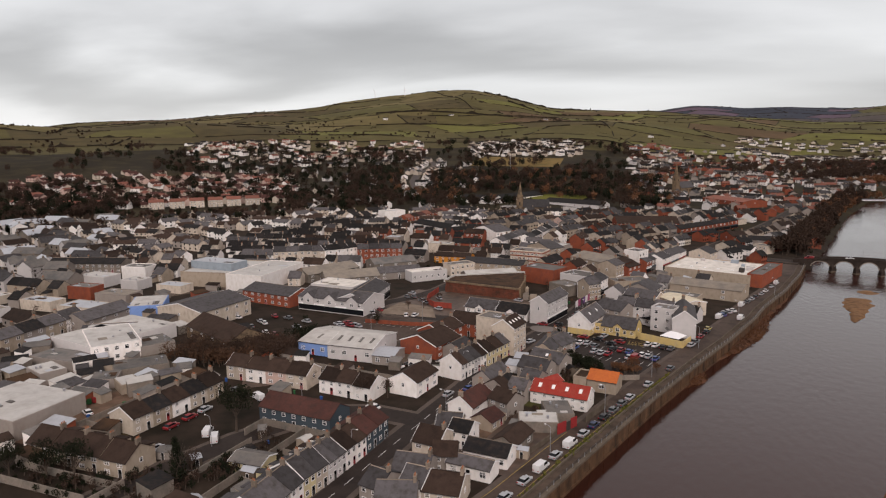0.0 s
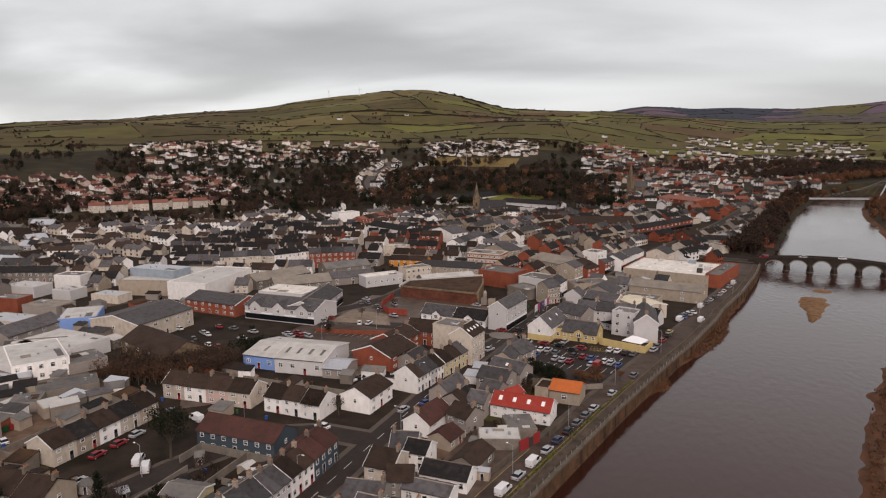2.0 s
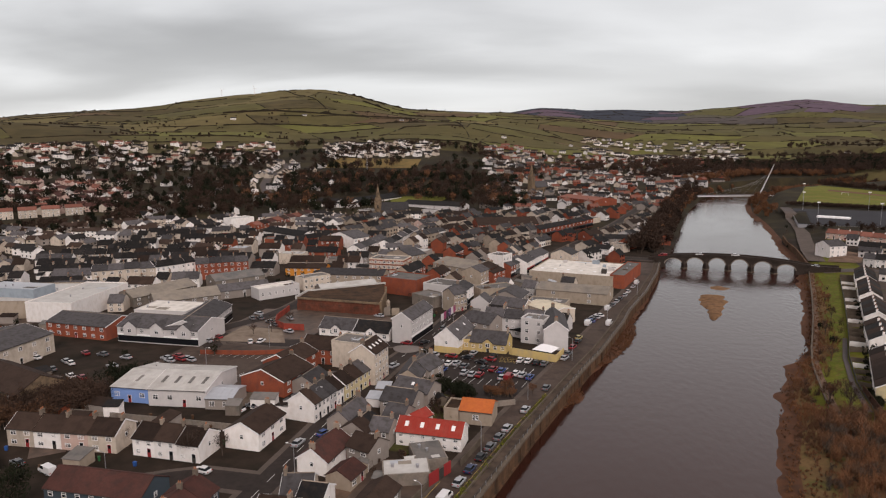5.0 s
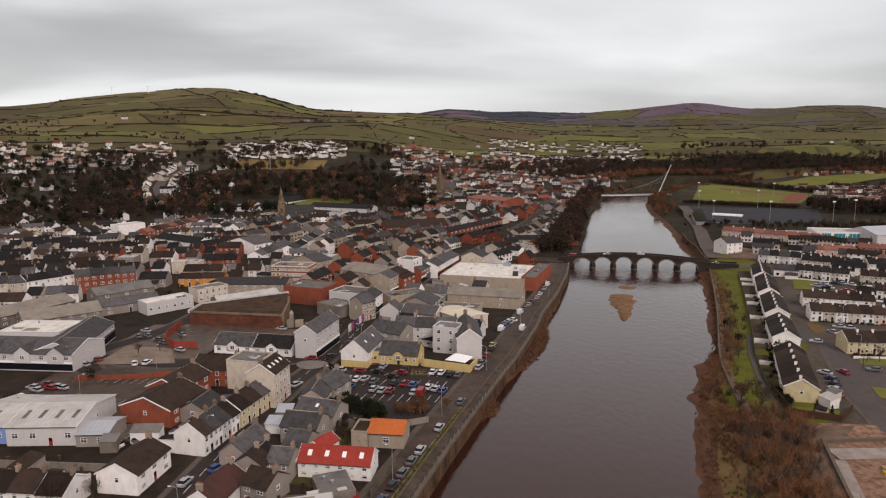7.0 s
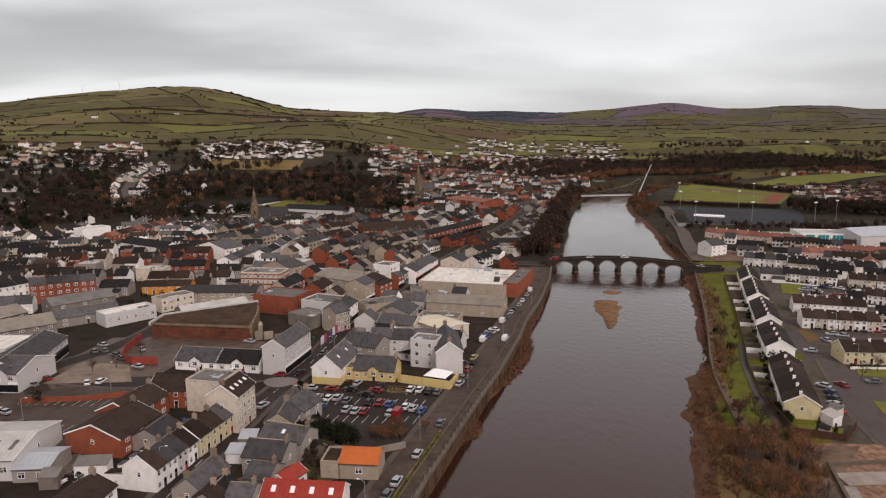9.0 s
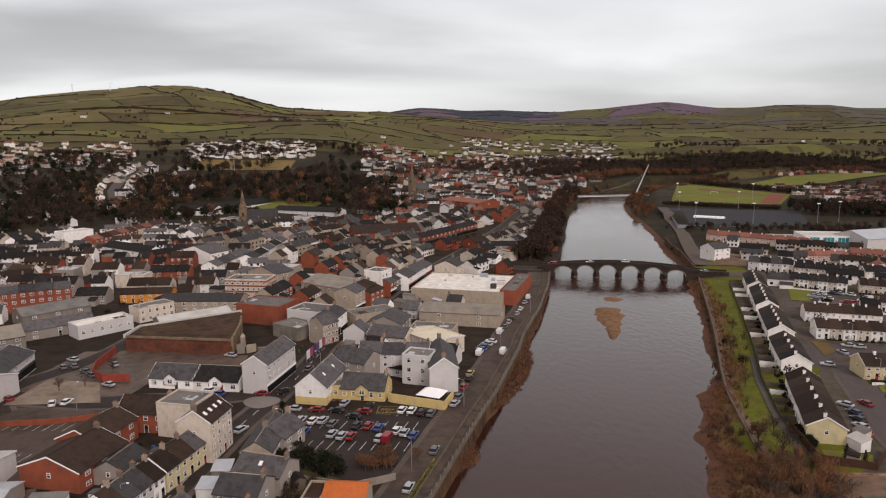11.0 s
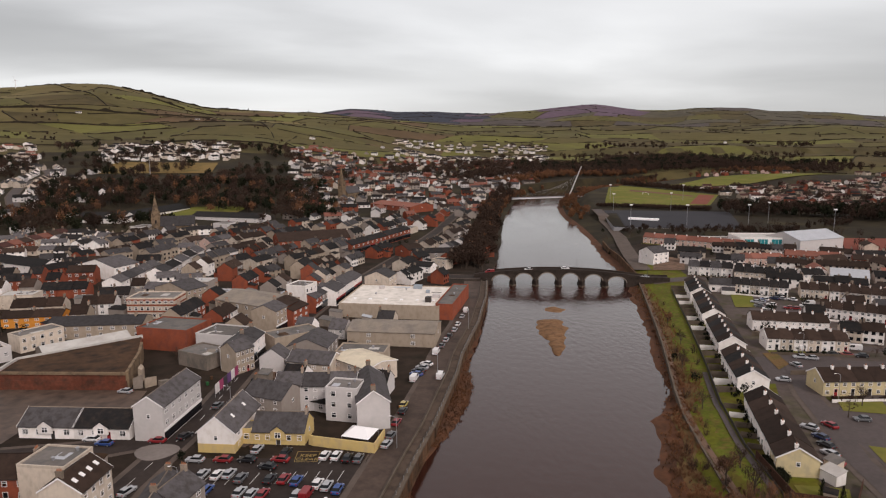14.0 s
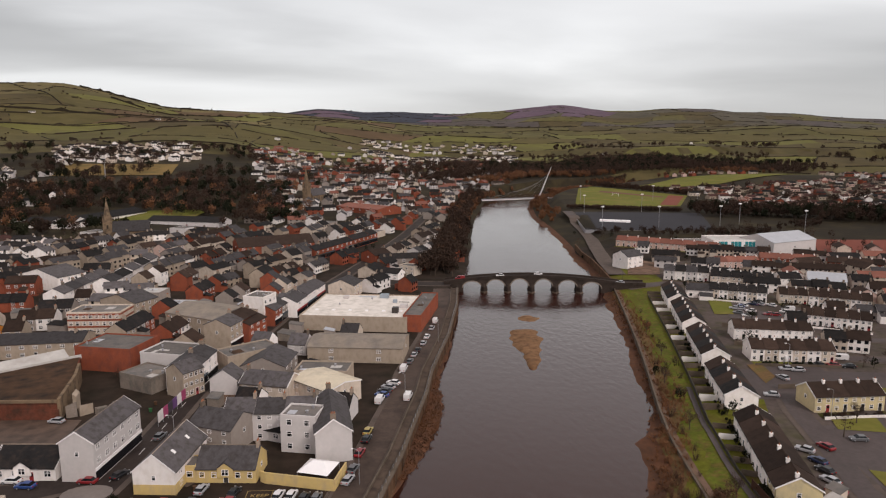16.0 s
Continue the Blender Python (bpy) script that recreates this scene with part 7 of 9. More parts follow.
woods("woodland", GREENL, EVER, 90, patch(50, 66, 640, 900), 63)
woods("woodland", "brown scrub and copses on the hillside", TWIG, 260, patch(26, 62, 1290, 1800, clump=True), 64, (2.5, 6))
woods("woodland", "brown scrub and copses on the hillside", TWIG, 160, patch(-40, 24, 1300, 2100, clump=True), 65, (2.5, 6))


# ---- landmarks ----
def church(x, y, turn, top_z, wall="stone", tall=False):
    g = land(x, y)
    base = empty("church", pose(x, y, g, 0, 0, turn), "old brown stone church with a slender spire", "church")
    b = bmesh.new()
    prism(b, ((-5, -1), (5, -1), (5, 7), (0, 13), (-5, 7)), 3.0, 26.0)
    part("nave", b, WALL[wall], base)
    b = bmesh.new()
    prism(b, ((-5.5, 6.6), (0, 13.2), (5.5, 6.6), (5.5, 6.9), (0, 13.6), (-5.5, 6.9)), 2.9, 26.3)
    part("roof", b, ROOF["slate"], base)
    h = (top_z - g) * (0.55 if tall else 0.45)
    b = bmesh.new()
    box(b, -2.9, -2.9, -1, 2.9, 2.9, h)
    tw = part("tower", b, WALL[wall], base)
    b = bmesh.new()
    tube(b, (0, 0, h), (0, 0, top_z - g), 2.9, 0.12, 8)
    part("spire", b, WALL[wall], base)
    for k in range(4):
        sx, sy = ((-1, -1), (1, -1), (1, 1), (-1, 1))[k]
        b = bmesh.new()
        tube(b, (sx * 2.5, sy * 2.5, h), (sx * 2.5, sy * 2.5, h + 4.5), 0.5, 0.05, 6)
        part("pinnacle", b, WALL[wall], base)
    for k in range(4):
        ob = part("belfry_opening", window_mesh(1.2, 2.6, True), None, tw)
        ob.matrix_basis = pose(math.sin(k * math.pi / 2) * 2.9, -math.cos(k * math.pi / 2) * 2.9, h - 3.2, 0, 0, k * 90)
    for k in range(5):
        for sy, tn in ((-5, 0), (5, 180)):
            add_window(base, 6 + k * 4.2, sy, 3.8, tn, 1.0, 2.4, True)
    OCC.append((x, y, 14, 8, 1, 0))


church(-198, 578, 15, 40.6, "brownstone")
church(-88, 790, 60, 51.0, "brownstone", True)


def footbridge():
    base = empty("footbridge", pose(0, 0, 0), "white cable-stayed footbridge with a leaning mast", "footbridge")
    b = bmesh.new()
    wall_line(b, [(88, 868), (200, 898)], 3.0, 8.2, 8.8)
    dk = part("deck", b, WHITEPAINT, base)
    for s in (-1.4, 1.4):
        b = bmesh.new()
        wall_line(b, [(88, 868 + s), (200, 898 + s)], 0.15, 8.8, 9.9)
        part("railing", b, STEEL, base)
    b = bmesh.new()
    tube(b, (168, 889.5, -1), (182, 872, 46), 1.0, 0.35, 8)
    part("mast", b, WHITEPAINT, base)
    for k in range(7):
        f = 0.06 + k * 0.1
        b = bmesh.new()
        tube(b, (88 + 112 * f, 868 + 30 * f, 8.8), (168 + 14 * (0.55 + k * 0.06), 889.5 - 17.5 * (0.55 + k * 0.06), -1 + 47 * (0.55 + k * 0.06)), 0.05, 0.05, 4)
        part("cable", b, STEEL, base)
    for x, y in ((90, 868.5), (198, 897.5)):
        b = bmesh.new()
        box(b, x - 1.2, y - 1.6, -2, x + 1.2, y + 1.6, 8.2)
        part("abutment", b, CONC, base)


footbridge()


def sheet_quad(name, label, mat, pts, lift=0.08):
    """A flat paved or marked area on the ground, finely split so that it follows the land."""
    b = bmesh.new()
    n = 10
    rows = []
    for i in range(n + 1):
        line = []
        for j in range(n + 1):
            u, v = i / n, j / n
            p = [pts[0][k] * (1 - u) * (1 - v) + pts[1][k] * u * (1 - v) + pts[2][k] * u * v + pts[3][k] * (1 - u) * v for k in (0, 1)]
            line.append(b.verts.new((p[0], p[1], land(*p) + lift)))
        rows.append(line)
    for i in range(n):
        for j in range(n):
            b.faces.new((rows[i][j], rows[i + 1][j], rows[i + 1][j + 1], rows[i][j + 1]))
    bmesh.ops.recalc_face_normals(b, faces=b.faces)
    return structure(name, b, mat, label)


DARKTURF = material("dark_synthetic_turf", (0.035, 0.034, 0.038), 0.9, 0.2, 0.6, 0.05, 0.1)
LAWN = material("mown_grass", (0.110, 0.116, 0.019), 0.95, 0.3, 0.4, 0.02, 0.3, dirt=(0.15, 0.13, 0.035))
TRACK = material("red_running_track", (0.17, 0.055, 0.038), 0.9, 0.2, 0.8, 0.05, 0.1)
sheet_quad("sports_pitch", "dark synthetic sports pitch with a fence", DARKTURF, [(143, 604), (234, 582), (274, 690), (164, 711)], 0.35)
sheet_quad("playing_field", "green playing field with a red track", LAWN, [(176, 752), (284, 752), (345, 868), (246, 975)], 0.4)
sheet_quad("running_track", "red running track beside the playing field", TRACK, [(268, 764), (283, 758), (336, 858), (320, 864)], 0.55)
sheet_quad("far_meadow", "bright green far meadow", LAWN, [(318, 982), (427, 978), (660, 1100), (430, 1085)], 1.0)
sheet_quad("ball_court", "red ball court behind a fence", TRACK, [(243, 470), (269, 453), (324, 524), (279, 535)], 0.4)
sheet_quad("running_track", "worn brown running track along the far touchline", material("brown_cinder", (0.13, 0.065, 0.045), 0.9, 0.2, 0.8, 0.05, 0.1), [(243, 884), (300, 836), (308, 848), (250, 900)], 0.55)
sheet_quad("gravel_lot", "bare pale gravel lot beside the bridge", GRAVEL, [(119, 450), (134, 443), (146, 474), (134, 490)], 0.3)
sheet_quad("lawn", "small green lawn between the terraces", LAWN, [(133, 388), (143, 387), (132, 363), (124, 364)], 0.2)
sheet_quad("lawn", "small back garden lawn behind a fence", LAWN, [(66, 213), (75, 212), (77, 216), (67, 219)], 0.16)
sheet_quad("lawn", "green verge beside the parking court", LAWN, [(101, 255), (112, 252), (116, 262), (104, 263)], 0.2)
sheet_quad("lawn", "green verge beside the parking court", LAWN, [(118, 276), (150, 268), (152, 274), (120, 284)], 0.2)
sheet_quad("lawn", "rough plot of grass behind the terrace", SCRUBLAND, [(101, 287), (107, 292), (109, 304), (104, 303)], 0.2)
sheet_quad("lawn", "green verge beside the parking court", LAWN, [(92, 226), (99, 224), (101, 232), (94, 235)], 0.2)
sheet_quad("green_slope", "bright green grass slope behind the halls", LAWN, [(-235, 655), (-170, 665), (-165, 725), (-215, 715)], 0.5)
sheet_quad("rough_meadow", "tawny rough meadow among the woods", material("tawny_grass", (0.17, 0.115, 0.04), 0.95, 0.3, 0.3, 0.02, 0.3, dirt=(0.11, 0.085, 0.03)), [(-400, 930), (-270, 955), (-290, 1060), (-430, 1040)], 0.8)
sheet_quad("bare_plot", "bare brown earth of a cleared building plot", WETEARTH, [(-150, 240), (-112, 244), (-108, 285), (-148, 282)], 0.1)
sheet_quad("building_site", "bare muddy ground of a building site", material("churned_red_mud", (0.21, 0.125, 0.082), 0.85, 0.7, 0.7, 0.22, 0.6, dirt=(0.095, 0.052, 0.033)), [(50, 150), (104, 150), (104, 207), (60.5, 208)], 0.12)
sheet_quad("yard", "wet brown yard beside the sheds", GRAVEL, [(-172, 92), (-150, 95), (-150, 135), (-165, 140)], 0.09)
sheet_quad("residents_car_park", "asphalt parking court between the terraces", GREYROAD, [(124, 345), (160, 335), (166, 358), (132, 372)], 0.1)
sheet_quad("residents_car_park", "asphalt parking court with worn markings", GREYROAD, [(92, 276), (140, 268), (142, 292), (98, 300)], 0.1)
sheet_quad("residents_car_park", "asphalt turning head between the houses", GREYROAD, [(88, 205), (130, 205), (128, 255), (96, 258)], 0.1)


def floodlight(x, y, h=16):
    top = empty("floodlight", pose(x, y, land(x, y)), "tall galvanised floodlight beside the sports pitch", "floodlight", "sports floodlights")
    b = bmesh.new()
    tube(b, (0, 0, -0.5), (0, 0, h), 0.2, 0.11, 6)
    part("mast", b, STEEL, top)
    b = bmesh.new()
    box(b, -1.2, -0.25, h, 1.2, 0.25, h + 0.9)
    part("lamp_head", b, WHITEPAINT, top)


for fx, fy in ((158, 612), (200, 604), (246, 598), (170, 700), (226, 706), (280, 708), (196, 800), (275, 800), (268, 610), (290, 560)):
    floodlight(fx, fy)


def street_lamp(x, y, turn, h=7.5):
    key = "street_lamp"
    m = pose(x, y, land(x, y) + 0.02, 0, 0, turn)
    if key in CACHE:
        return copy_thing(CACHE[key], m)
    top = empty("street_lamp", m, "galvanised street lamp with a curved arm", "street lamp", "street lamps")
    b = bmesh.new()
    tube(b, (0, 0, -0.4), (0, 0, h), 0.09, 0.06, 6)
    part("post", b, STEEL, top)
    b = bmesh.new()
    tube(b, (0, 0, h), (0.6, 0, h + 0.35), 0.05, 0.045, 5)
    tube(b, (0.6, 0, h + 0.35), (1.3, 0, h + 0.4), 0.045, 0.04, 5)
    part("arm", b, STEEL, top)
    b = bmesh.new()
    box(b, 1.2, -0.12, h + 0.33, 1.75, 0.12, h + 0.47)
    bmesh.ops.bevel(b, geom=list(b.edges), offset=0.03, segments=1, affect="EDGES")
    part("lamp_head", b, WHITEPAINT, top)
    CACHE[key] = top
    return top


for lx, ly, lt in ((-16.6, 239.7, 160), (-27.0, 204, 160), (-34, 170, 160), (-5.5, 285, 160), (8.0, 338, 160), (-80.5, 120, 0), (-71, 150, 180), (-80, 182, 0), (-77, 215, 0), (-61, 262, 180), (-59.6, 218, 180), (-115, 112, 180), (-108, 138, 180), (-120, 232, 90), (-150, 236, 90), (104, 262, 180), (100, 225, 0), (116, 300, 180), (-128, 206, 0), (-40, 140, 160)):
    street_lamp(lx, ly, lt)

# ---- quayside details ----
bm = bmesh.new()
wall_line(bm, [(-37.6, 243.0), (-36.4, 242.2), (-21.7, 237.5), (-19.7, 245.2)], 0.3, 7.0, 10.0)
structure("yard_wall", bm, WALL["yellow"], "yellow painted yard wall beside the car park")


def marquee(x, y, length, width, turn, h=2.6):
    top = empty("marquee", pose(x, y, land(x, y), 0, 0, turn), "white canvas marquee in a walled yard", "tent")
    b = bmesh.new()
    hl, hw = length / 2, width / 2
    vs = [b.verts.new(p) for p in ((-hl, -hw, h), (hl, -hw, h), (hl, hw, h), (-hl, hw, h), (-hl * 0.35, 0, h + 1.5), (hl * 0.35, 0, h + 1.5))]
    for q in ((0, 1, 5, 4), (1, 2, 5), (2, 3, 4, 5), (3, 0, 4), (0, 3, 2, 1)):
        b.faces.new([vs[i] for i in q])
    part("canopy", b, WHITEPAINT, top)
    for sx in (-1, 1):
        for sy in (-1, 1):
            b = bmesh.new()
            tube(b, (sx * (hl - 0.1), sy * (hw - 0.1), -0.2), (sx * (hl - 0.1), sy * (hw - 0.1), h), 0.05, 0.05, 5)
            part("pole", b, STEEL, top)


marquee(-25.4, 243.3, 7.0, 6.5, -20)
bm = bmesh.new()
PARK_ROWS = ((-63.0, 224.5, 14), (-56.0, 213.0, 11), (-34.0, 233.0, 5))
for x0, y0, n in PARK_ROWS:
    for k in range(n):
        bx, by = x0 + k * 2.62, y0 + k * 0.02
        dx, dy = 4.9 * math.sin(radians(12)), 4.9 * math.cos(radians(12))
        ribbon(bm, [(bx, by), (bx + dx, by + dy)], 0.14, lift=0.06)
structure("bay_marking", bm, LINE, "worn white parking bay lines")
bm = bmesh.new()
for k in range(13):
    for row in (0, 1):
        bx, by = -140 + k * 2.6, 203 + row * 17
        ribbon(bm, [(bx, by), (bx + 0.6, by + 4.8)], 0.14, lift=0.06)
structure("bay_marking", bm, LINE, "worn white parking bay lines")
bm = bmesh.new()
MAINP = ROADS[1][1]
for (xa, ya), (xb, yb) in zip(MAINP[:7], MAINP[1:8]):
    d = math.hypot(xb - xa, yb - ya)
    for k in range(int(d / 7)):
        f0, f1 = (k * 7) / d, (k * 7 + 3.5) / d
        ribbon(bm, [(xa + (xb - xa) * f0, ya + (yb - ya) * f0), (xa + (xb - xa) * f1, ya + (yb - ya) * f1)], 0.16, lift=0.16)
structure("centre_marking", bm, LINE, "worn white dashes along the street")

# railing along the quay, one post at a time
rail = empty("quay_railing", pose(0, 0, 0), "dark steel railing along the top of the quay wall", "railing")
for zr in (8.45, 8.95):
    bm = bmesh.new()
    wall_line(bm, [(x - 0.5, y) for x, y in QUAY[2:]], 0.07, zr, zr + 0.07)
    part("rail", bm, DARKTRIM, rail)
bm = bmesh.new()
box(bm, -0.06, -0.06, 7.9, 0.06, 0.06, 9.02)
post_me = mesh_of(bm, "post", STEEL)
for k in range(120):
    yy = 62 + k * 3.0
    ob = part("post", post_me, None, rail)
    ob.matrix_basis = pose(left_edge(yy) - 0.5, yy, 0)

# weeds on the quay and on the mud below it
woods("wall_scrub", "green weeds and scrub along the quay railing", LAWN, 220, strip([(left_edge(v) - 3.9, float(v)) for v in (95, 121, 142, 155, 167, 176, 186, 198, 207)], 0.5), 61, (0.5, 1.5), 30, 0.16)


def brush(name, label, mat, count, place, seed, height=(1.0, 3.0), stems=16, wide=0.035):
    """Leafless shrubs: thin stems fanning from the root, each with a few side twigs."""
    rng = random.Random(seed)
    verts, faces = [], []

    def sliver(p, q, w):
        a = rng.uniform(0, math.pi)
        o = Vector((math.cos(a), math.sin(a), 0)) * w
        k = len(verts)
        verts.extend((tuple(p - o), tuple(p + o), tuple(q)))
        faces.append((k, k + 1, k + 2))

    for _ in range(count):
        spot = place(rng)
        if spot is None:
            continue
        h = rng.uniform(*height)
        base = Vector((spot[0], spot[1], land(spot[0], spot[1]) - 0.1))
        for _ in range(stems):
            a, lean = rng.uniform(0, 6.28), rng.uniform(0.05, 0.75)
            d = Vector((math.cos(a) * lean, math.sin(a) * lean, 1)).normalized() * h * rng.uniform(0.55, 1.1)
            sliver(base + Vector((rng.uniform(-0.2, 0.2) * h, rng.uniform(-0.2, 0.2) * h, 0)), base + d, wide * h * 0.5)
            for f in (0.45, 0.65, 0.8):
                t = Vector((rng.uniform(-1, 1), rng.uniform(-1, 1), rng.uniform(0.2, 1))).normalized() * h * 0.3
                sliver(base + d * f, base + d * f + t, wide * h * 0.35)
    me = bpy.data.meshes.new(name)
    me.from_pydata(verts, [], faces)
    me.materials.append(mat)
    return tagged(new(name, me), label, "shrubs", kind="stuff")


brush("mud_scrub", "russet dead weeds on the river mud", RUST, 1500, strip([(left_edge(v) + 3.0, float(v)) for v in (245, 260, 275, 290, 312)], 2.8), 62, (0.25, 0.8), 12, 0.09)
brush("mud_scrub", "russet dead weeds on the river mud", RUST, 220, strip([(left_edge(v) + 2.2, float(v)) for v in (209, 217, 225)], 1.8), 63, (0.3, 0.9), 12, 0.09)
brush("bank_scrub", "russet dead scrub along the other bank", RUST, 800, strip([(right_edge(v) + 7.0, float(v)) for v in (190, 205, 219, 233, 250, 264, 282, 300, 340, 376, 415)], 3.2), 81, (0.6, 2.2))
brush("bank_scrub", "bare brown bushes beside the riverside path", TWIG, 40, strip([(right_edge(v) + 11.0, float(v)) for v in (205, 219, 233, 264, 300, 340, 376)], 3.4), 82, (1.4, 4.0), 22)
woods("bank_scrub", "russet bramble cover by the building site", RUST, 520, strip([(40, 150), (44, 172), (48, 192), (50, 208), (53, 218)], 7.0), 183, (0.5, 1.5), 70, 0.16)
brush("bank_scrub", "bare thicket by the building site", RUST, 240, strip([(46, 150), (50, 175), (54, 200), (58, 214)], 8.0), 83, (2.0, 5.0), 24)
brush("bank_scrub", "pale dead stalks by the building site", BARK, 120, strip([(44, 150), (50, 185), (56, 208)], 8.0), 84, (2.0, 4.6), 24)
woods("bank_scrub", "russet dead scrub along the other bank", RUST, 700, strip([(right_edge(v) + 4.5, float(v)) for v in (150, 185, 232, 264, 300, 340, 376, 415)], 3.0), 64, (0.3, 1.0), 60, 0.14)

# ---- other bank ----
RPATH = [(46, 160), (52, 198), (55.5, 226), (58, 242), (60.5, 257), (65, 275), (71, 296), (78, 321), (84, 344), (92, 376), (99, 405), (103, 421)]
bm = bmesh.new()
ribbon(bm, RPATH, 1.5, lift=0.12)
structure("riverside_path", bm, GRAVEL, "narrow gravel path along the river bank")
bm = bmesh.new()
wall_line(bm, [(x - 1.3, y) for x, y in RPATH], 0.55, WATER - 0.5, 6.4)
structure("bank_wall", bm, CONC, "low weathered bank wall below the path")
bm = bmesh.new()
RFENCE = [(57, 200), (63, 216), (66, 238), (72, 264), (80, 290), (88, 318), (97, 350), (106, 384), (111, 402)]
wall_line(bm, RFENCE, 0.12, 5.5, 7.7)
structure("garden_fence", bm, DARKTRIM, "dark close-boarded fence behind the gardens")
bm = bmesh.new()
LEFT, RIGHT = [], []
rng = random.Random(512)
for (xa, ya), (xb, yb) in zip(RFENCE[1:], RFENCE[2:] + [(117, 432)]):
    for k in range(12):
        px, py = xa + (xb - xa) * k / 12, ya + (yb - ya) * k / 12
        RIGHT.append((px - 0.9 - rng.uniform(0, 0.5), py))
        LEFT.append((px - 6.4 + 1.5 * math.sin(py * 0.21) + rng.uniform(-0.8, 0.8), py + rng.uniform(-0.4, 0.4)))
rows = [[bm.verts.new((x, y, land(x, y) + 0.07)) for x, y in ((lx, ly), (lx * 0.7 + rx * 0.3, ly), (lx * 0.35 + rx * 0.65, ry), (rx, ry))] for (lx, ly), (rx, ry) in zip(LEFT, RIGHT)]
for p, q in zip(rows, rows[1:]):
    for i in range(3):
        bm.faces.new((p[i], p[i + 1], q[i + 1], q[i]))
structure("bank_lawn", bm, material("damp_bank_grass", (0.078, 0.092, 0.010), 0.95, 0.7, 0.9, 0.16, 0.5, dirt=(0.105, 0.070, 0.022)), "strip of bright green grass along the river bank")
bm = bmesh.new()
ribbon(bm, [(x - 1.2, y) for x, y in RFENCE[1:5]], 1.5, lift=0.14)
structure("back_lane", bm, GREYROAD, "narrow dark asphalt lane behind the gardens")
bm = bmesh.new()
wall_line(bm, [(65, 231), (63.5, 212.5), (74, 209), (80.5, 217)], 0.14, 6.5, 9.3)
structure("garden_fence", bm, material("brown_fence_boards", (0.06, 0.030, 0.020), 0.9, 0.3, 2.0, 0.3, 0.1), "brown close-boarded fence round a back garden")
bm = bmesh.new()
wall_line(bm, [(right_edge(v) + 5.5, float(v)) for v in (433, 460, 488, 515, 545)], 0.8, WATER - 0.5, 8.6)
structure("bank_wall", bm, QUAYSTONE, "curved stone river wall beyond the bridge")


def garden(xa, ya, xb, yb, mat):
    """Low walls of one back garden running from the house to the fence."""
    b = bmesh.new()
    wall_line(b, [(xa, ya), (xb, yb)], 0.16, 6.0, 8.3)
    structure("garden_wall", b, mat, "pale rendered garden wall behind a terrace")


for (xa, ya), (xb, yb), n in (((65.5, 223.3), (76, 259), 6), ((80.3, 271.7), (86.9, 296.6), 4), ((89.5, 304), (97.9, 333.6), 5), ((99.8, 341), (109, 372.6), 5), ((110, 377.7), (117.6, 403), 4)):
    for k in range(n + 1):
        px, py = xa + (xb - xa) * k / n, ya + (yb - ya) * k / n
        d = math.hypot(xb - xa, yb - ya)
        nx, ny = -(yb - ya) / d, (xb - xa) / d
        fx = next((fx0 + (fx1 - fx0) * (py + ny * 6 - fy0) / (fy1 - fy0) for (fx0, fy0), (fx1, fy1) in zip(RFENCE, RFENCE[1:]) if fy0 <= py + ny * 6 <= fy1), px - 6)
        garden(px + nx * 0.2, py + ny * 0.2, max(fx, px - 9) + 0.1, py + ny * 6, WALL["white"] if k % 4 == 1 else CONC)


def shed(x, y, turn, w=2.4, d=3.0, h=2.0, mat=None, roof="felt"):
    top = empty("garden_shed", pose(x, y, land(x, y), 0, 0, turn), "small garden shed in a back yard", "shed", "garden sheds")
    b = bmesh.new()
    prism(b, ((-d / 2, -0.2), (d / 2, -0.2), (d / 2, h), (0, h + 0.5), (-d / 2, h)), -w / 2, w / 2)
    part("wall", b, mat or WALL["tan"], top)
    b = bmesh.new()
    prism(b, ((-d / 2 - 0.15, h - 0.08), (0, h + 0.53), (d / 2 + 0.15, h - 0.08), (d / 2 + 0.15, h), (0, h + 0.62), (-d / 2 - 0.15, h)), -w / 2 - 0.12, w / 2 + 0.12)
    part("roof", b, ROOF[roof], top)
    ob = part("door", door_mesh(DARKTRIM, 0.8), None, top)
    ob.matrix_basis = Matrix.Translation((0, -d / 2 - 0.01, 0)) @ Matrix.Scale(0.85, 4)


RNG = random.Random(77)
for x, y in ((81, 216), (83.5, 222), (70.5, 212), (88, 280), (97, 300), (103, 318), (112, 345), (117, 360), (93, 288), (128, 322), (150, 316), (146, 400), (160, 392), (-104, 112), (-96, 104), (-112, 104), (-108, 122), (-121, 104), (-132, 100), (-95, 122), (-120, 160), (-132, 160), (-106, 162), (-52, 152), (-48, 160), (-58, 156), (-92, 96), (-98, 90), (-160, 140), (-150, 128), (-88, 112), (-46, 138), (-50, 196), (-87, 100)):
    if is_free(x, y, 2.4, 3, 0, 0.3) or x < 75:
        shed(x, y, RNG.uniform(0, 180), RNG.uniform(2, 3.4), RNG.uniform(2, 4), RNG.uniform(1.8, 2.4), RNG.choice((WALL["tan"], WALL["white"], WALL["grey"], CONC)), RNG.choice(("felt", "metal", "dark", "whitemetal")))

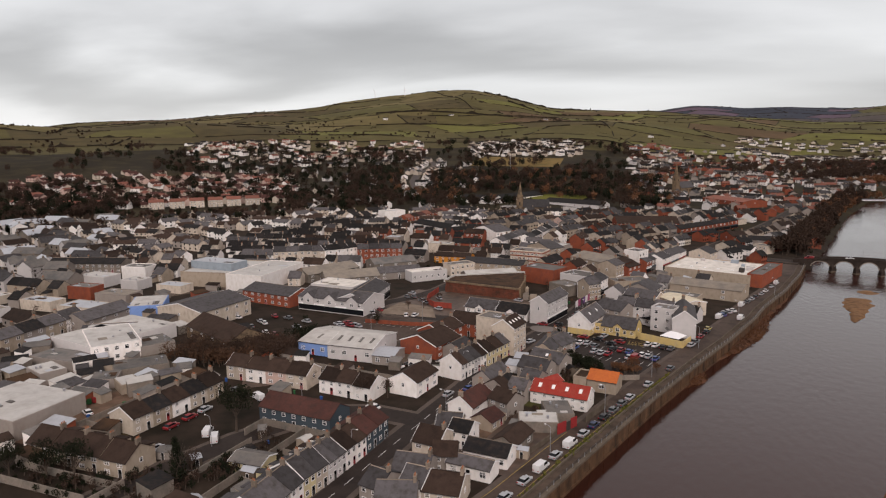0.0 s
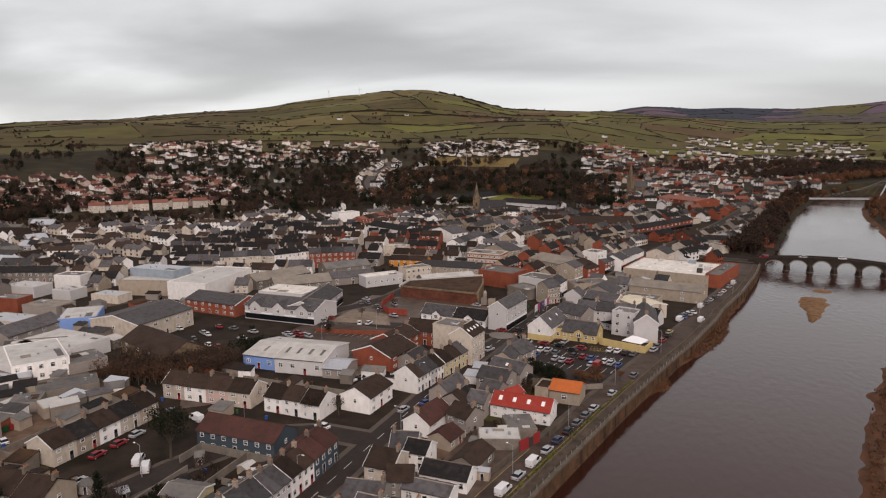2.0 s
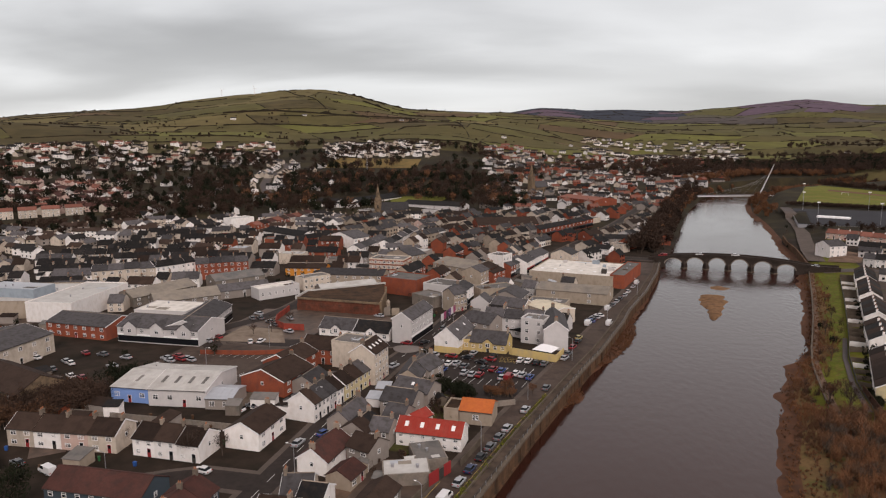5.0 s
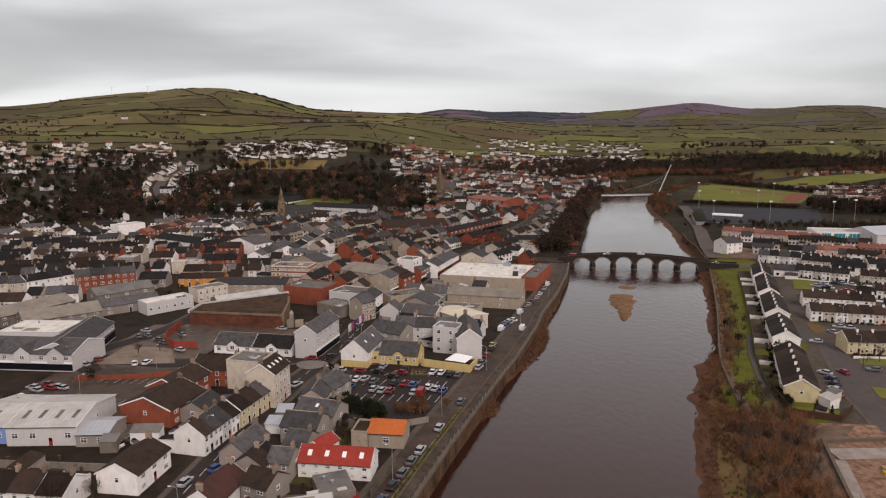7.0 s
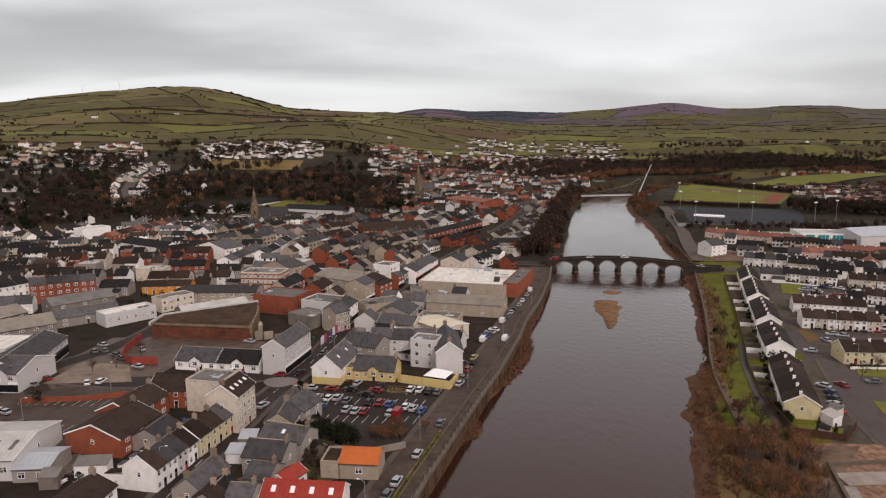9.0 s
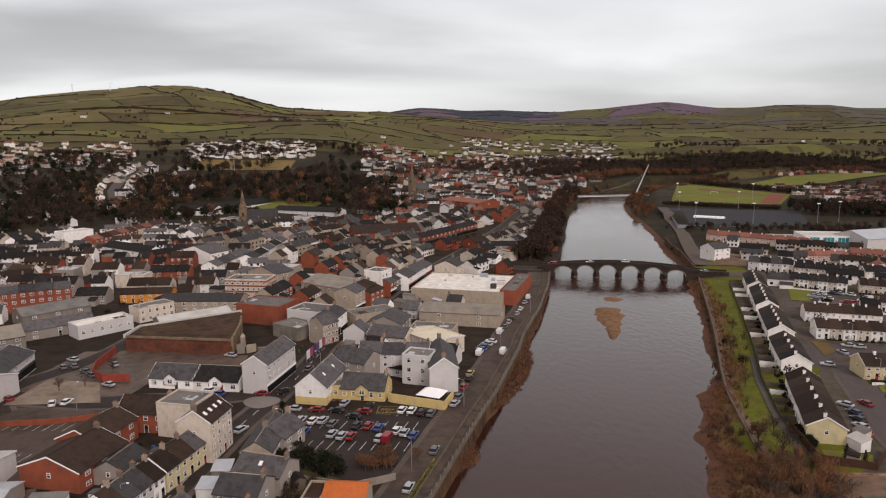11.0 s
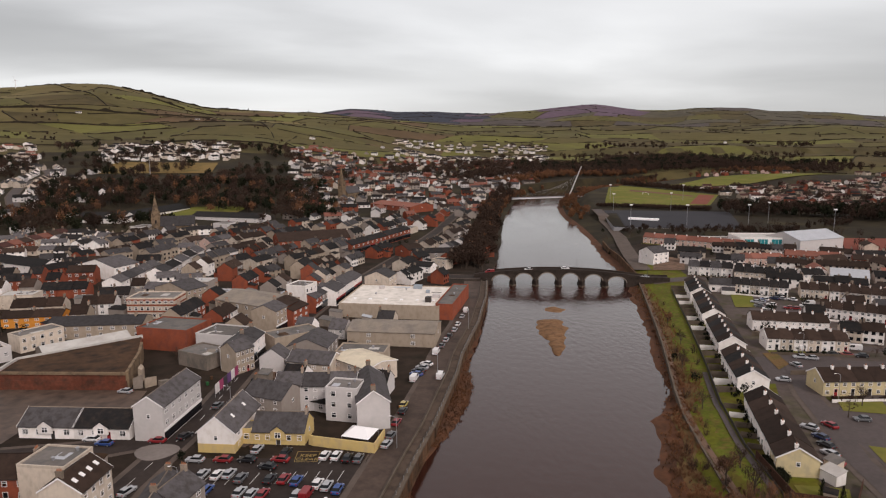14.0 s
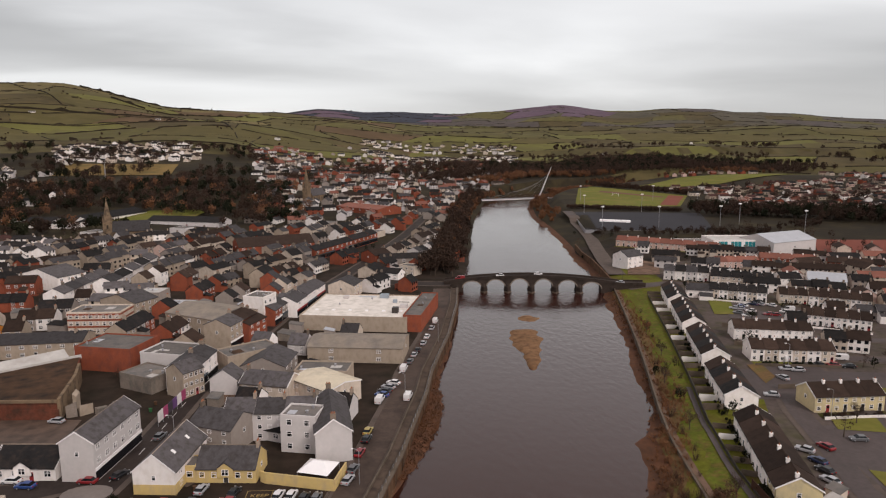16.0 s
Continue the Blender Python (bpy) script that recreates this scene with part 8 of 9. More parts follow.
# yard walls behind the near terraces, each a wall of its own
for xa, ya, xb, yb in ((-88.5, 92, -98, 92), (-88.5, 101, -97, 102), (-88.5, 109, -99, 109), (-88.5, 116, -97, 116), (-88.5, 124, -95, 124), (-98, 88, -99, 128), (-144, 158, -144, 168), (-130, 159.5, -130, 168), (-116, 160, -116, 168), (-144, 168, -95, 168.5), (-104, 160, -104, 168), (-146, 108, -154, 108), (-146, 120, -154, 120), (-146, 132, -154, 132), (-154, 104, -154, 140), (-148, 86, -118, 88.5), (-148, 80, -120, 82), (-118, 80, -118, 90), (-112, 127, -92, 127), (-112, 120, -112, 127), (-108, 98, -108, 118), (-45.6, 137, -42.0, 152.4), (-37.2, 162.6, -34.5, 176), (-58, 178, -58, 196), (-66, 196, -52, 199), (-52, 199, -38, 196), (-38, 196, -30, 200), (-88, 178, -88, 196), (-98, 196, -88, 196)):
    bm = bmesh.new()
    wall_line(bm, [(xa, ya), (xb, yb)], 0.22, 7.0, 9.2 + 0.3 * math.sin(xa))
    structure("yard_wall", bm, CONC if int(xa) % 2 else WALL["stone"], "weathered yard wall behind the houses")
bm = bmesh.new()
wall_line(bm, [(-140, 221), (-122, 224), (-107, 229.5)], 0.25, 7.0, 9.0)
structure("yard_wall", bm, WALL["brick"], "red brick wall and fence beside the car park")
bm = bmesh.new()
wall_line(bm, [(-136.5, 281), (-134.5, 266), (-131.2, 258.4), (-125.5, 254.2), (-117.5, 254.6)], 0.3, 7.0, 10.0)
structure("hoarding", bm, material("red_hoarding_paint", (0.26, 0.050, 0.034), 0.8, 0.3, 1.0, 0.2, 0.1, dirt=(0.16, 0.045, 0.034)), "curved red hoarding round a cleared plot")
FRESH = material("fresh_concrete", (0.27, 0.235, 0.20), 0.9, 0.25, 1.0, 0.1, 0.1, dirt=(0.20, 0.165, 0.14))
SITE = empty("building_foundation", pose(63.9, 196.5, 7.2), "new grey concrete foundation walls on a muddy building site", "foundation")
for name, line, thick, z0, z1, mat in (("wall", [(0, 0), (32, 4.6)], 0.7, -1.0, 1.1, CONC), ("wall", [(0.1, -0.6), (-6.8, -30), (-9, -40)], 0.7, -1.0, 1.1, CONC),
                                       ("footing", [(-0.3, -6.2), (31, -2.6)], 5.2, -1.0, 0.55, "pale"), ("footing", [(-0.2, -9.2), (-5.4, -31), (-7.4, -40)], 2.6, -1.0, 0.54, "pale")):
    bm = bmesh.new()
    wall_line(bm, line, thick, z0, z1)
    part(name, bm, mat if mat != "pale" else FRESH, SITE)
for dx, dy, w, c in ((70.5, 181.5, 1.6, (0.45, 0.30, 0.02)), (73.5, 182.0, 1.2, (0.03, 0.05, 0.22)), (71.8, 184.0, 2.6, (0.30, 0.20, 0.12))):
    bm = bmesh.new()
    for k in range(3):
        box(bm, -w / 2 + k * 0.1, -0.5, k * 0.22, w / 2 - k * 0.13, 0.5, k * 0.22 + 0.2)
    tagged(new("pallet_stack", mesh_of(bm, "pallet_stack", material("site_goods", c, 0.7, 0.3))), "stack of building materials on the muddy site", "building materials").matrix_basis = pose(dx, dy, land(dx, dy) + 0.12, 0, 0, 10)

# ---- trees close by ----
for tx, ty, th, tk, ts in ((-109, 96, 9.5, "conifer", 1), (-136, 85, 8.5, "ever", 2), (-130, 87.5, 9, "ever", 3), (-144, 82, 8, "ever", 4), (-115.5, 121, 12, "ever", 5), (-103, 117, 5, "bare", 6), (-98, 152, 7.5, "bare", 7), (-92, 156, 5, "bare", 8), (-109, 100, 6, "bare", 3), (57, 216, 7.5, "bare", 1), (54, 222, 7, "russet", 2), (60, 228, 5, "bare", 4), (66, 262, 5, "bare", 5), (74, 296, 5, "bare", 6), (83, 320, 5, "bare", 7), (88, 346, 5, "russet", 8), (108, 258, 5.5, "bare", 2), (70, 214, 3.5, "conifer", 3), (73, 212, 3, "conifer", 4), (-56, 205, 4, "ever", 6), (-51, 208, 3.6, "ever", 7), (-46, 205, 3.2, "ever", 8), (-54, 211, 3.4, "ever", 2), (-33, 206, 5, "russet", 3), (-37, 203, 3.5, "russet", 5), (-44, 201, 3, "bare", 6), (-134, 246, 4, "bare", 4), (-128, 264, 4.5, "bare", 1), (132, 350, 5, "ever", 3), (150, 300, 5, "bare", 2), (158, 306, 5, "bare", 5), (-26, 208, 3.5, "russet", 7), (-90, 206, 4, "ever", 8), (-118, 155, 5, "bare", 1)):
    tree(tx, ty, th, tk, ts)
woods("thicket", "tall bare brown thicket behind the houses", TWIG, 230, strip([(-172, 160), (-150, 168), (-146, 176), (-178, 172)], 6.0), 71, (4, 8), 110, 0.32)
woods("thicket", "russet bare thicket behind the houses", BROWNTWIG, 120, strip([(-172, 158), (-148, 166)], 7.0), 72, (3, 7), 100, 0.32)
woods("thicket", "evergreen bushes at the car park edge", EVER, 40, strip([(-140, 196), (-150, 190)], 5.0), 73, (3, 6), 100, 0.3)
woods("garden_shrubs", "dark shrubs in back gardens", EVER, 120, strip([(-148, 84), (-120, 86), (-104, 104), (-92, 110)], 5.0), 74, (1, 2.6), 60, 0.22)
woods("garden_shrubs", "bare brown shrubs in back gardens", TWIG, 130, strip([(-146, 85), (-110, 92), (-100, 118)], 5.0), 75, (1, 3.2), 60, 0.24)

woods("garden_shrubs", "bare brown shrubs behind the quay", TWIG, 90, strip([(-58, 156), (-46, 188), (-56, 202)], 4.0), 76, (1, 3.2), 60, 0.24)


# ---- outbuildings that crowd the back yards ----
def outbuilding(x, y, turn, w, d, h, wall, roof):
    top = empty("outbuilding", pose(x, y, land(x, y), 0, 0, turn), f"small {WORDS[wall]} outbuilding with a {RWORDS[roof]}", "outbuilding", "back-yard outbuildings")
    b = bmesh.new()
    prism(b, ((-d / 2, -0.6), (d / 2, -0.6), (d / 2, h + 0.7), (-d / 2, h)), -w / 2, w / 2)
    part("wall", b, WALL[wall], top)
    b = bmesh.new()
    k = 0.7 / d
    prism(b, ((-d / 2 - 0.2, h + 0.02 - k * 0.2), (d / 2 + 0.2, h + 0.72 + k * 0.2), (d / 2 + 0.2, h + 0.84 + k * 0.2), (-d / 2 - 0.2, h + 0.14 - k * 0.2)), -w / 2 - 0.15, w / 2 + 0.15)
    part("roof", b, ROOF[roof], top)
    OCC.append((x, y, w / 2, d / 2, math.cos(radians(turn)), math.sin(radians(turn))))


YARD = random.Random(91)
made = 0
for _ in range(2600):
    if made >= 92:
        break
    x, y = YARD.uniform(-255, -24), YARD.uniform(84, 400)
    w, d = YARD.uniform(3, 8), YARD.uniform(2.6, 5)
    turn = YARD.choice((0, 8, 80, 88, -14)) + YARD.uniform(-6, 6)
    if is_free(x, y, w, d, turn, 0.25):
        outbuilding(x, y, turn, w, d, YARD.uniform(2.2, 3.4), YARD.choice(("white", "grey", "tan", "grey", "brick", "stone", "stone")), YARD.choice(("felt", "felt", "metal", "dark", "brown", "brown", "rust")))
        made += 1


# ---- bands, fronts and signs on buildings already standing ----
def band(thing, z0, z1, mat, name, label, proud=0.05):
    """A course that runs round a building's wall."""
    ob = bpy.data.objects[thing]
    shell = next(c for c in ob.children if c.name.startswith("wall"))
    xs = [v.co.x for v in shell.data.vertices]
    ys = [v.co.y for v in shell.data.vertices]
    b = bmesh.new()
    for x0, y0, x1, y1 in ((min(xs) - proud, min(ys) - proud, max(xs) + proud, min(ys) + 0.02), (min(xs) - proud, min(ys) + 0.02, min(xs) + 0.02, max(ys)), (max(xs) - 0.02, min(ys) + 0.02, max(xs) + proud, max(ys))):
        box(b, x0, y0, z0, x1, y1, z1)
    return part(name, b, mat, ob, label)


band("public_house", 0.0, 2.2, WALL["yellow"], "plinth", "yellow painted plinth")
for z0 in (2.8, 5.4, 7.5):
    band("bank_building", z0, z0 + 0.7, WALL["brick"], "string_course", "red brick band")
TEAL = material("teal_glass", (0.03, 0.22, 0.24), 0.2, 0.15, 0.6, 0.3, 0.0, spec=0.5)
SPORT = bpy.data.objects["leisure_centre"]
for k in range(14):
    b = bmesh.new()
    box(b, -15.0 + k * 2.14, -11.12, 0.4 if k % 3 else 2.2, -13.1 + k * 2.14, -10.98, 6.4)
    part("glass_panel", b, TEAL if k % 4 else TRIM, SPORT, "tall teal glazed panel" if k % 4 else "")
MARKET = bpy.data.objects["supermarket"]
for px, py, w, d, h, mt in ((6, 14, 3.6, 2.6, 1.6, WALL["clad"]), (15, -10, 2.4, 2.4, 2.2, DARKTRIM), (17, -2, 3.0, 2.0, 1.5, WALL["pale"]), (-10, 12, 2.0, 2.0, 1.2, WALL["pale"]), (12, 6, 1.6, 1.6, 1.3, WALL["clad"])):
    b = bmesh.new()
    box(b, px - w / 2, py - d / 2, 5.5, px + w / 2, py + d / 2, 5.5 + h)
    bmesh.ops.bevel(b, geom=list(b.edges), offset=0.08, segments=1, affect="EDGES")
    part("roof_plant", b, mt, MARKET, "boxed plant unit on the flat roof")

# poster hoarding along the main street
hoard = empty("billboard", pose(-68.4, 273.5, 7.5, 0, 0, 83), "row of street posters in pink, white and purple", "billboard")
POSTER = [material("poster_" + n, c, 0.6, 0.25, 0.9, 0.5, 0.0) for n, c in (("magenta", (0.30, 0.06, 0.13)), ("white", (0.62, 0.60, 0.58)), ("purple", (0.12, 0.06, 0.16)), ("dark", (0.06, 0.05, 0.06)))]
for k in range(6):
    b = bmesh.new()
    box(b, k * 2.8 + 0.06, -0.06, 1.2, k * 2.8 + 2.74, 0.06, 4.0)
    part("poster", b, POSTER[(k * 3 + 1) % 4], hoard)
    b = bmesh.new()
    tube(b, (k * 2.8, 0.1, -0.3), (k * 2.8, 0.1, 3.8), 0.07, 0.07, 6)
    part("post", b, STEEL, hoard)

bm = bmesh.new()
ring = [bm.verts.new((-72.6 + 5.0 * math.cos(a) + 0.6 * math.sin(2 * a), 240.4 + 4.2 * math.sin(a), 7.72)) for a in (2 * math.pi * k / 18 for k in range(18))]
low = [bm.verts.new((v.co.x, v.co.y, 7.3)) for v in ring]
bm.faces.new(ring)
for k in range(18):
    bm.faces.new((ring[k], low[k], low[(k + 1) % 18], ring[(k + 1) % 18]))
bmesh.ops.recalc_face_normals(bm, faces=bm.faces)
structure("pavement", bm, material("pale_paving_slabs", (0.17, 0.15, 0.135), 0.9, 0.25, 1.2, 0.2, 0.1), "rounded kerbed corner of pale paving")

# painted words in the car park
YELLOWLINE = material("worn_yellow_road_paint", (0.30, 0.22, 0.08), 0.85, 0.35, 3.0, 0.3, 0.0)
for word, yy in (("KEEP", 237.1), ("CLEAR", 235.3)):
    cu = bpy.data.curves.new("road_words", "FONT")
    cu.body, cu.size, cu.align_x, cu.extrude = word, 1.75, "CENTER", 0.004
    cu.materials.append(YELLOWLINE)
    ob = new("road_words", cu)
    ob.matrix_basis = pose(-36.9, yy - 0.6, 7.585, 0, 0, -3)
    tagged(ob, "worn yellow painted words on the asphalt", kind="structure")
bm = bmesh.new()
ribbon(bm, [(-39.6, 234.2), (-39.6, 239.2), (-34.4, 239.0), (-34.4, 234.0), (-39.6, 234.2)], 0.15, lift=0.07)
structure("bay_marking", bm, YELLOWLINE, "worn yellow box painted on the asphalt")

# flats with red roofs below the woods
for fx, fy in ((-518, 456), (-505, 469), (-493, 482), (-481, 494), (-469, 506), (-457, 519)):
    house(fx, fy, 13.5, 9.0, 47, 8.0, 2.8, "cream", "terra", floors=3, bays=4, chim="", name="block_of_flats", cat="flats", group="flats below the woods", detail=False)


def turbine(x, y, h=22.0):
    top = empty("wind_turbine", pose(x, y, land(x, y), 0, 0, 25), "white wind turbine on the green hill top", "wind turbine", "wind turbines")
    b = bmesh.new()
    tube(b, (0, 0, -1), (0, 0, h), 1.1, 0.6, 8)
    part("tower", b, WHITEPAINT, top)
    b = bmesh.new()
    box(b, -0.8, -1.6, h - 0.6, 0.8, 1.8, h + 1.0)
    part("nacelle", b, WHITEPAINT, top)
    for k in range(3):
        a = radians(90 + 120 * k + x % 50)
        b = bmesh.new()
        tube(b, (0, -1.9, h + 0.2), (10 * math.cos(a), -1.9, h + 0.2 + 10 * math.sin(a)), 0.55, 0.15, 5)
        part("blade", b, WHITEPAINT, top)


for tx, ty in ((-1210, 2010), (-1084, 1990)):
    turbine(tx, ty)
mast = empty("radio_mast", pose(-311, 866, land(-311, 866)), "slim grey lattice radio mast on the wooded slope", "mast")
for k in range(3):
    b = bmesh.new()
    tube(b, (0.9 * math.cos(k * 2.1), 0.9 * math.sin(k * 2.1), -0.5), (0.25 * math.cos(k * 2.1), 0.25 * math.sin(k * 2.1), 24), 0.12, 0.08, 5)
    part("leg", b, STEEL, mast)
b = bmesh.new()
for k in range(12):
    f = 1 - k / 17
    for j in range(3):
        tube(b, (0.9 * f * math.cos(j * 2.1), 0.9 * f * math.sin(j * 2.1), k * 2.0), (0.9 * f * math.cos(j * 2.1 + 2.1), 0.9 * f * math.sin(j * 2.1 + 2.1), k * 2.0 + 2.0), 0.05, 0.05, 4)
part("lattice", b, STEEL, mast)
cover = empty("covered_stack", pose(178, 640, land(178, 640) + 0.35, 0, 0, -28), "row of white plastic covers beside the sports pitch", "covers")
for k in range(7):
    b = bmesh.new()
    prism(b, ((-3.6, 0), (3.6, 0), (3.2, 1.2), (0, 1.7), (-3.2, 1.2)), -12 + k * 3.5, -8.9 + k * 3.5)
    part("cover", b, WHITEPAINT, cover)


# ---- worn ground and clutter of the yards ----
sheet_quad("gravel_plot", "pale compacted gravel of a cleared plot", PALEGRAVEL, [(-143, 235), (-143, 255), (-126, 253), (-117, 238)], 0.24)
sheet_quad("yard", "wet brown yard before the derelict works", WETEARTH, [(-128, 262), (-88, 260), (-90, 280), (-124, 284)], 0.11)
sheet_quad("yard", "muddy yard behind the quay sheds", WETEARTH, [(-58, 128), (-46, 128), (-40, 165), (-56, 162)], 0.09)
sheet_quad("yard", "rough mossy ground behind the sheds", MOSS, [(-60, 188), (-44, 182), (-42, 200), (-58, 206)], 0.09)
sheet_quad("yard", "stained concrete goods yard", CONC, [(-198, 118), (-160, 106), (-156, 148), (-192, 160)], 0.085)
GROUNDS = random.Random(404)
done, kinds = 0, (("wet brown back yard", WETEARTH), ("mossy back yard", MOSS), ("cracked concrete back yard", CONC), ("gravelled back yard", GRAVEL), ("paved back yard", PAVE))
while done < 70:
    px, py = GROUNDS.uniform(-255, -22), GROUNDS.uniform(84, 330)
    if px > left_edge(py) - 17 or any(off_line(px, py, line) < w / 2 + 7 for nm, line, w in ROADS) or any(x0 < px < x1 and y0 < py < y1 for x0, y0, x1, y1 in KEEP):
        continue
    a, rx, ry = GROUNDS.uniform(0, 1.5), GROUNDS.uniform(3, 7), GROUNDS.uniform(3, 6)
    c, s = math.cos(a), math.sin(a)
    quad = [(px + c * u * rx * GROUNDS.uniform(0.7, 1.2) - s * v * ry, py + s * u * rx + c * v * ry * GROUNDS.uniform(0.7, 1.2)) for u, v in ((-1, -1), (1, -1), (1, 1), (-1, 1))]
    word, mt = GROUNDS.choice(kinds)
    sheet_quad("yard", word + " between the houses", mt, quad, 0.03 + 0.0006 * done)
    done += 1
for pts in ([(left_edge(v) - 10.3, float(v)) for v in (95, 121, 142, 155)], [(left_edge(v) - 4.8, float(v)) for v in (121, 142, 167, 186, 210)]):
    bm = bmesh.new()
    ribbon(bm, pts, 0.16, lift=0.2)
    structure("edge_marking", bm, YELLOWLINE, "worn double yellow edge line on the asphalt")


def bin_thing(x, y, turn, colour):
    m = pose(x, y, land(x, y) + 0.1, 0, 0, turn)
    key = ("bin", colour.name)
    if key in CACHE:
        return copy_thing(CACHE[key], m)
    top = empty("wheelie_bin", m, "plastic wheelie bin standing in a back yard", "bin", "wheelie bins")
    b = bmesh.new()
    vs = box(b, -0.29, -0.36, 0.0, 0.29, 0.36, 1.0)
    for v in vs[:4]:
        v.co.x *= 0.8
        v.co.y *= 0.8
    part("body", b, colour, top)
    b = bmesh.new()
    box(b, -0.32, -0.4, 1.004, 0.32, 0.4, 1.09)
    bmesh.ops.bevel(b, geom=list(b.edges), offset=0.03, segments=1, affect="EDGES")
    part("lid", b, colour, top)
    CACHE[key] = top
    return top


BINS = [material("bin_" + n, c, 0.6, 0.1, 2.0, 0.4, 0.0) for n, c in (("black", (0.02, 0.02, 0.022)), ("blue", (0.03, 0.09, 0.28)), ("green", (0.03, 0.11, 0.04)), ("brown", (0.08, 0.045, 0.025)))]
made = 0
while made < 70:
    px, py = GROUNDS.uniform(-200, -24), GROUNDS.uniform(86, 300)
    if px < left_edge(py) - 17 and is_free(px, py, 0.8, 0.9, 0, 0.2):
        bin_thing(px, py, GROUNDS.uniform(0, 360), GROUNDS.choice(BINS))
        made += 1


def crate_bank(x, y, turn, mat, word):
    top = empty("bottle_bank", pose(x, y, land(x, y) + 0.09, 0, 0, turn), word, "bottle bank", "bottle banks")
    b = bmesh.new()
    box(b, -0.9, -0.75, 0.1, 0.9, 0.75, 1.7)
    bmesh.ops.bevel(b, geom=list(b.edges), offset=0.18, segments=2, affect="EDGES")
    part("body", b, mat, top)
    for sx in (-0.45, 0.45):
        b = bmesh.new()
        tube(b, (sx, -0.76, 1.25), (sx, -0.7, 1.25), 0.16, 0.16, 8)
        part("opening", b, DARKTRIM, top)
    b = bmesh.new()
    box(b, -0.8, -0.6, -0.1, 0.8, 0.6, 0.1)
    part("base", b, DARKTRIM, top)


for k in range(6):
    crate_bank(-168 + k * 0.65 * 1.2, 111.5 + k * 1.9, 70, (REDDOOR, BINS[2], BINS[1], BINS[2], REDDOOR, REDDOOR)[k], ("red", "green", "blue", "green", "red", "red")[k] + " recycling bottle bank beside the goods shed")


def container(x, y, turn, mat, word):
    top = empty("cabin", pose(x, y, land(x, y) + 0.1, 0, 0, turn), word, "cabin")
    b = bmesh.new()
    box(b, -3.0, -1.2, -0.1, 3.0, 1.2, 2.5)
    part("body", b, mat, top)
    b = bmesh.new()
    for k in range(14):
        box(b, -2.9 + k * 0.43, -1.25, 0.1, -2.72 + k * 0.43, -1.2, 2.4)
    tagged(part("corrugation", b, mat, top), kind="stuff")
    ob = part("door", door_mesh(DARKTRIM), None, top)
    ob.matrix_basis = pose(1.6, -1.3, 0)
    b = bmesh.new()
    box(b, -3.05, -1.3, 2.503, 3.05, 1.3, 2.62)
    part("roof", b, ROOF["whitemetal"], top)


container(-162, 141, 40, WALL["sky"], "blue and white site cabin in the goods yard")
container(-178, 128, 95, ROOF["rust"], "rusty steel container in the goods yard")
container(-186, 138, 5, WALL["white"], "white site cabin in the goods yard")
# red boarded gate on the quay
gate = empty("yard_gate", pose(-41.9, 152.6, 7.5, 0, 0, 66), "red painted boarded yard gate on the quay", "gate")
for k in range(9):
    b = bmesh.new()
    box(b, k * 0.85, -0.05, 0.0, k * 0.85 + 0.82, 0.05, 2.9 if k not in (4, 5) else 2.4)
    part("board", b, REDDOOR if k not in (4, 5) else DARKTRIM, gate)
# hedge and caravan by the nearest garden on the other bank
woods("hedge", "clipped dark hedge in a back garden", EVER, 60, strip([(65.5, 219), (65.8, 224), (66.4, 229)], 0.7), 91, (1.6, 2.6), 90, 0.22)
woods("hedge", "dark shrubs along the back gardens", EVER, 120, strip([(70, 240), (77, 262), (86, 292), (95, 325), (103, 355)], 1.4), 92, (0.9, 2.0), 60, 0.2)

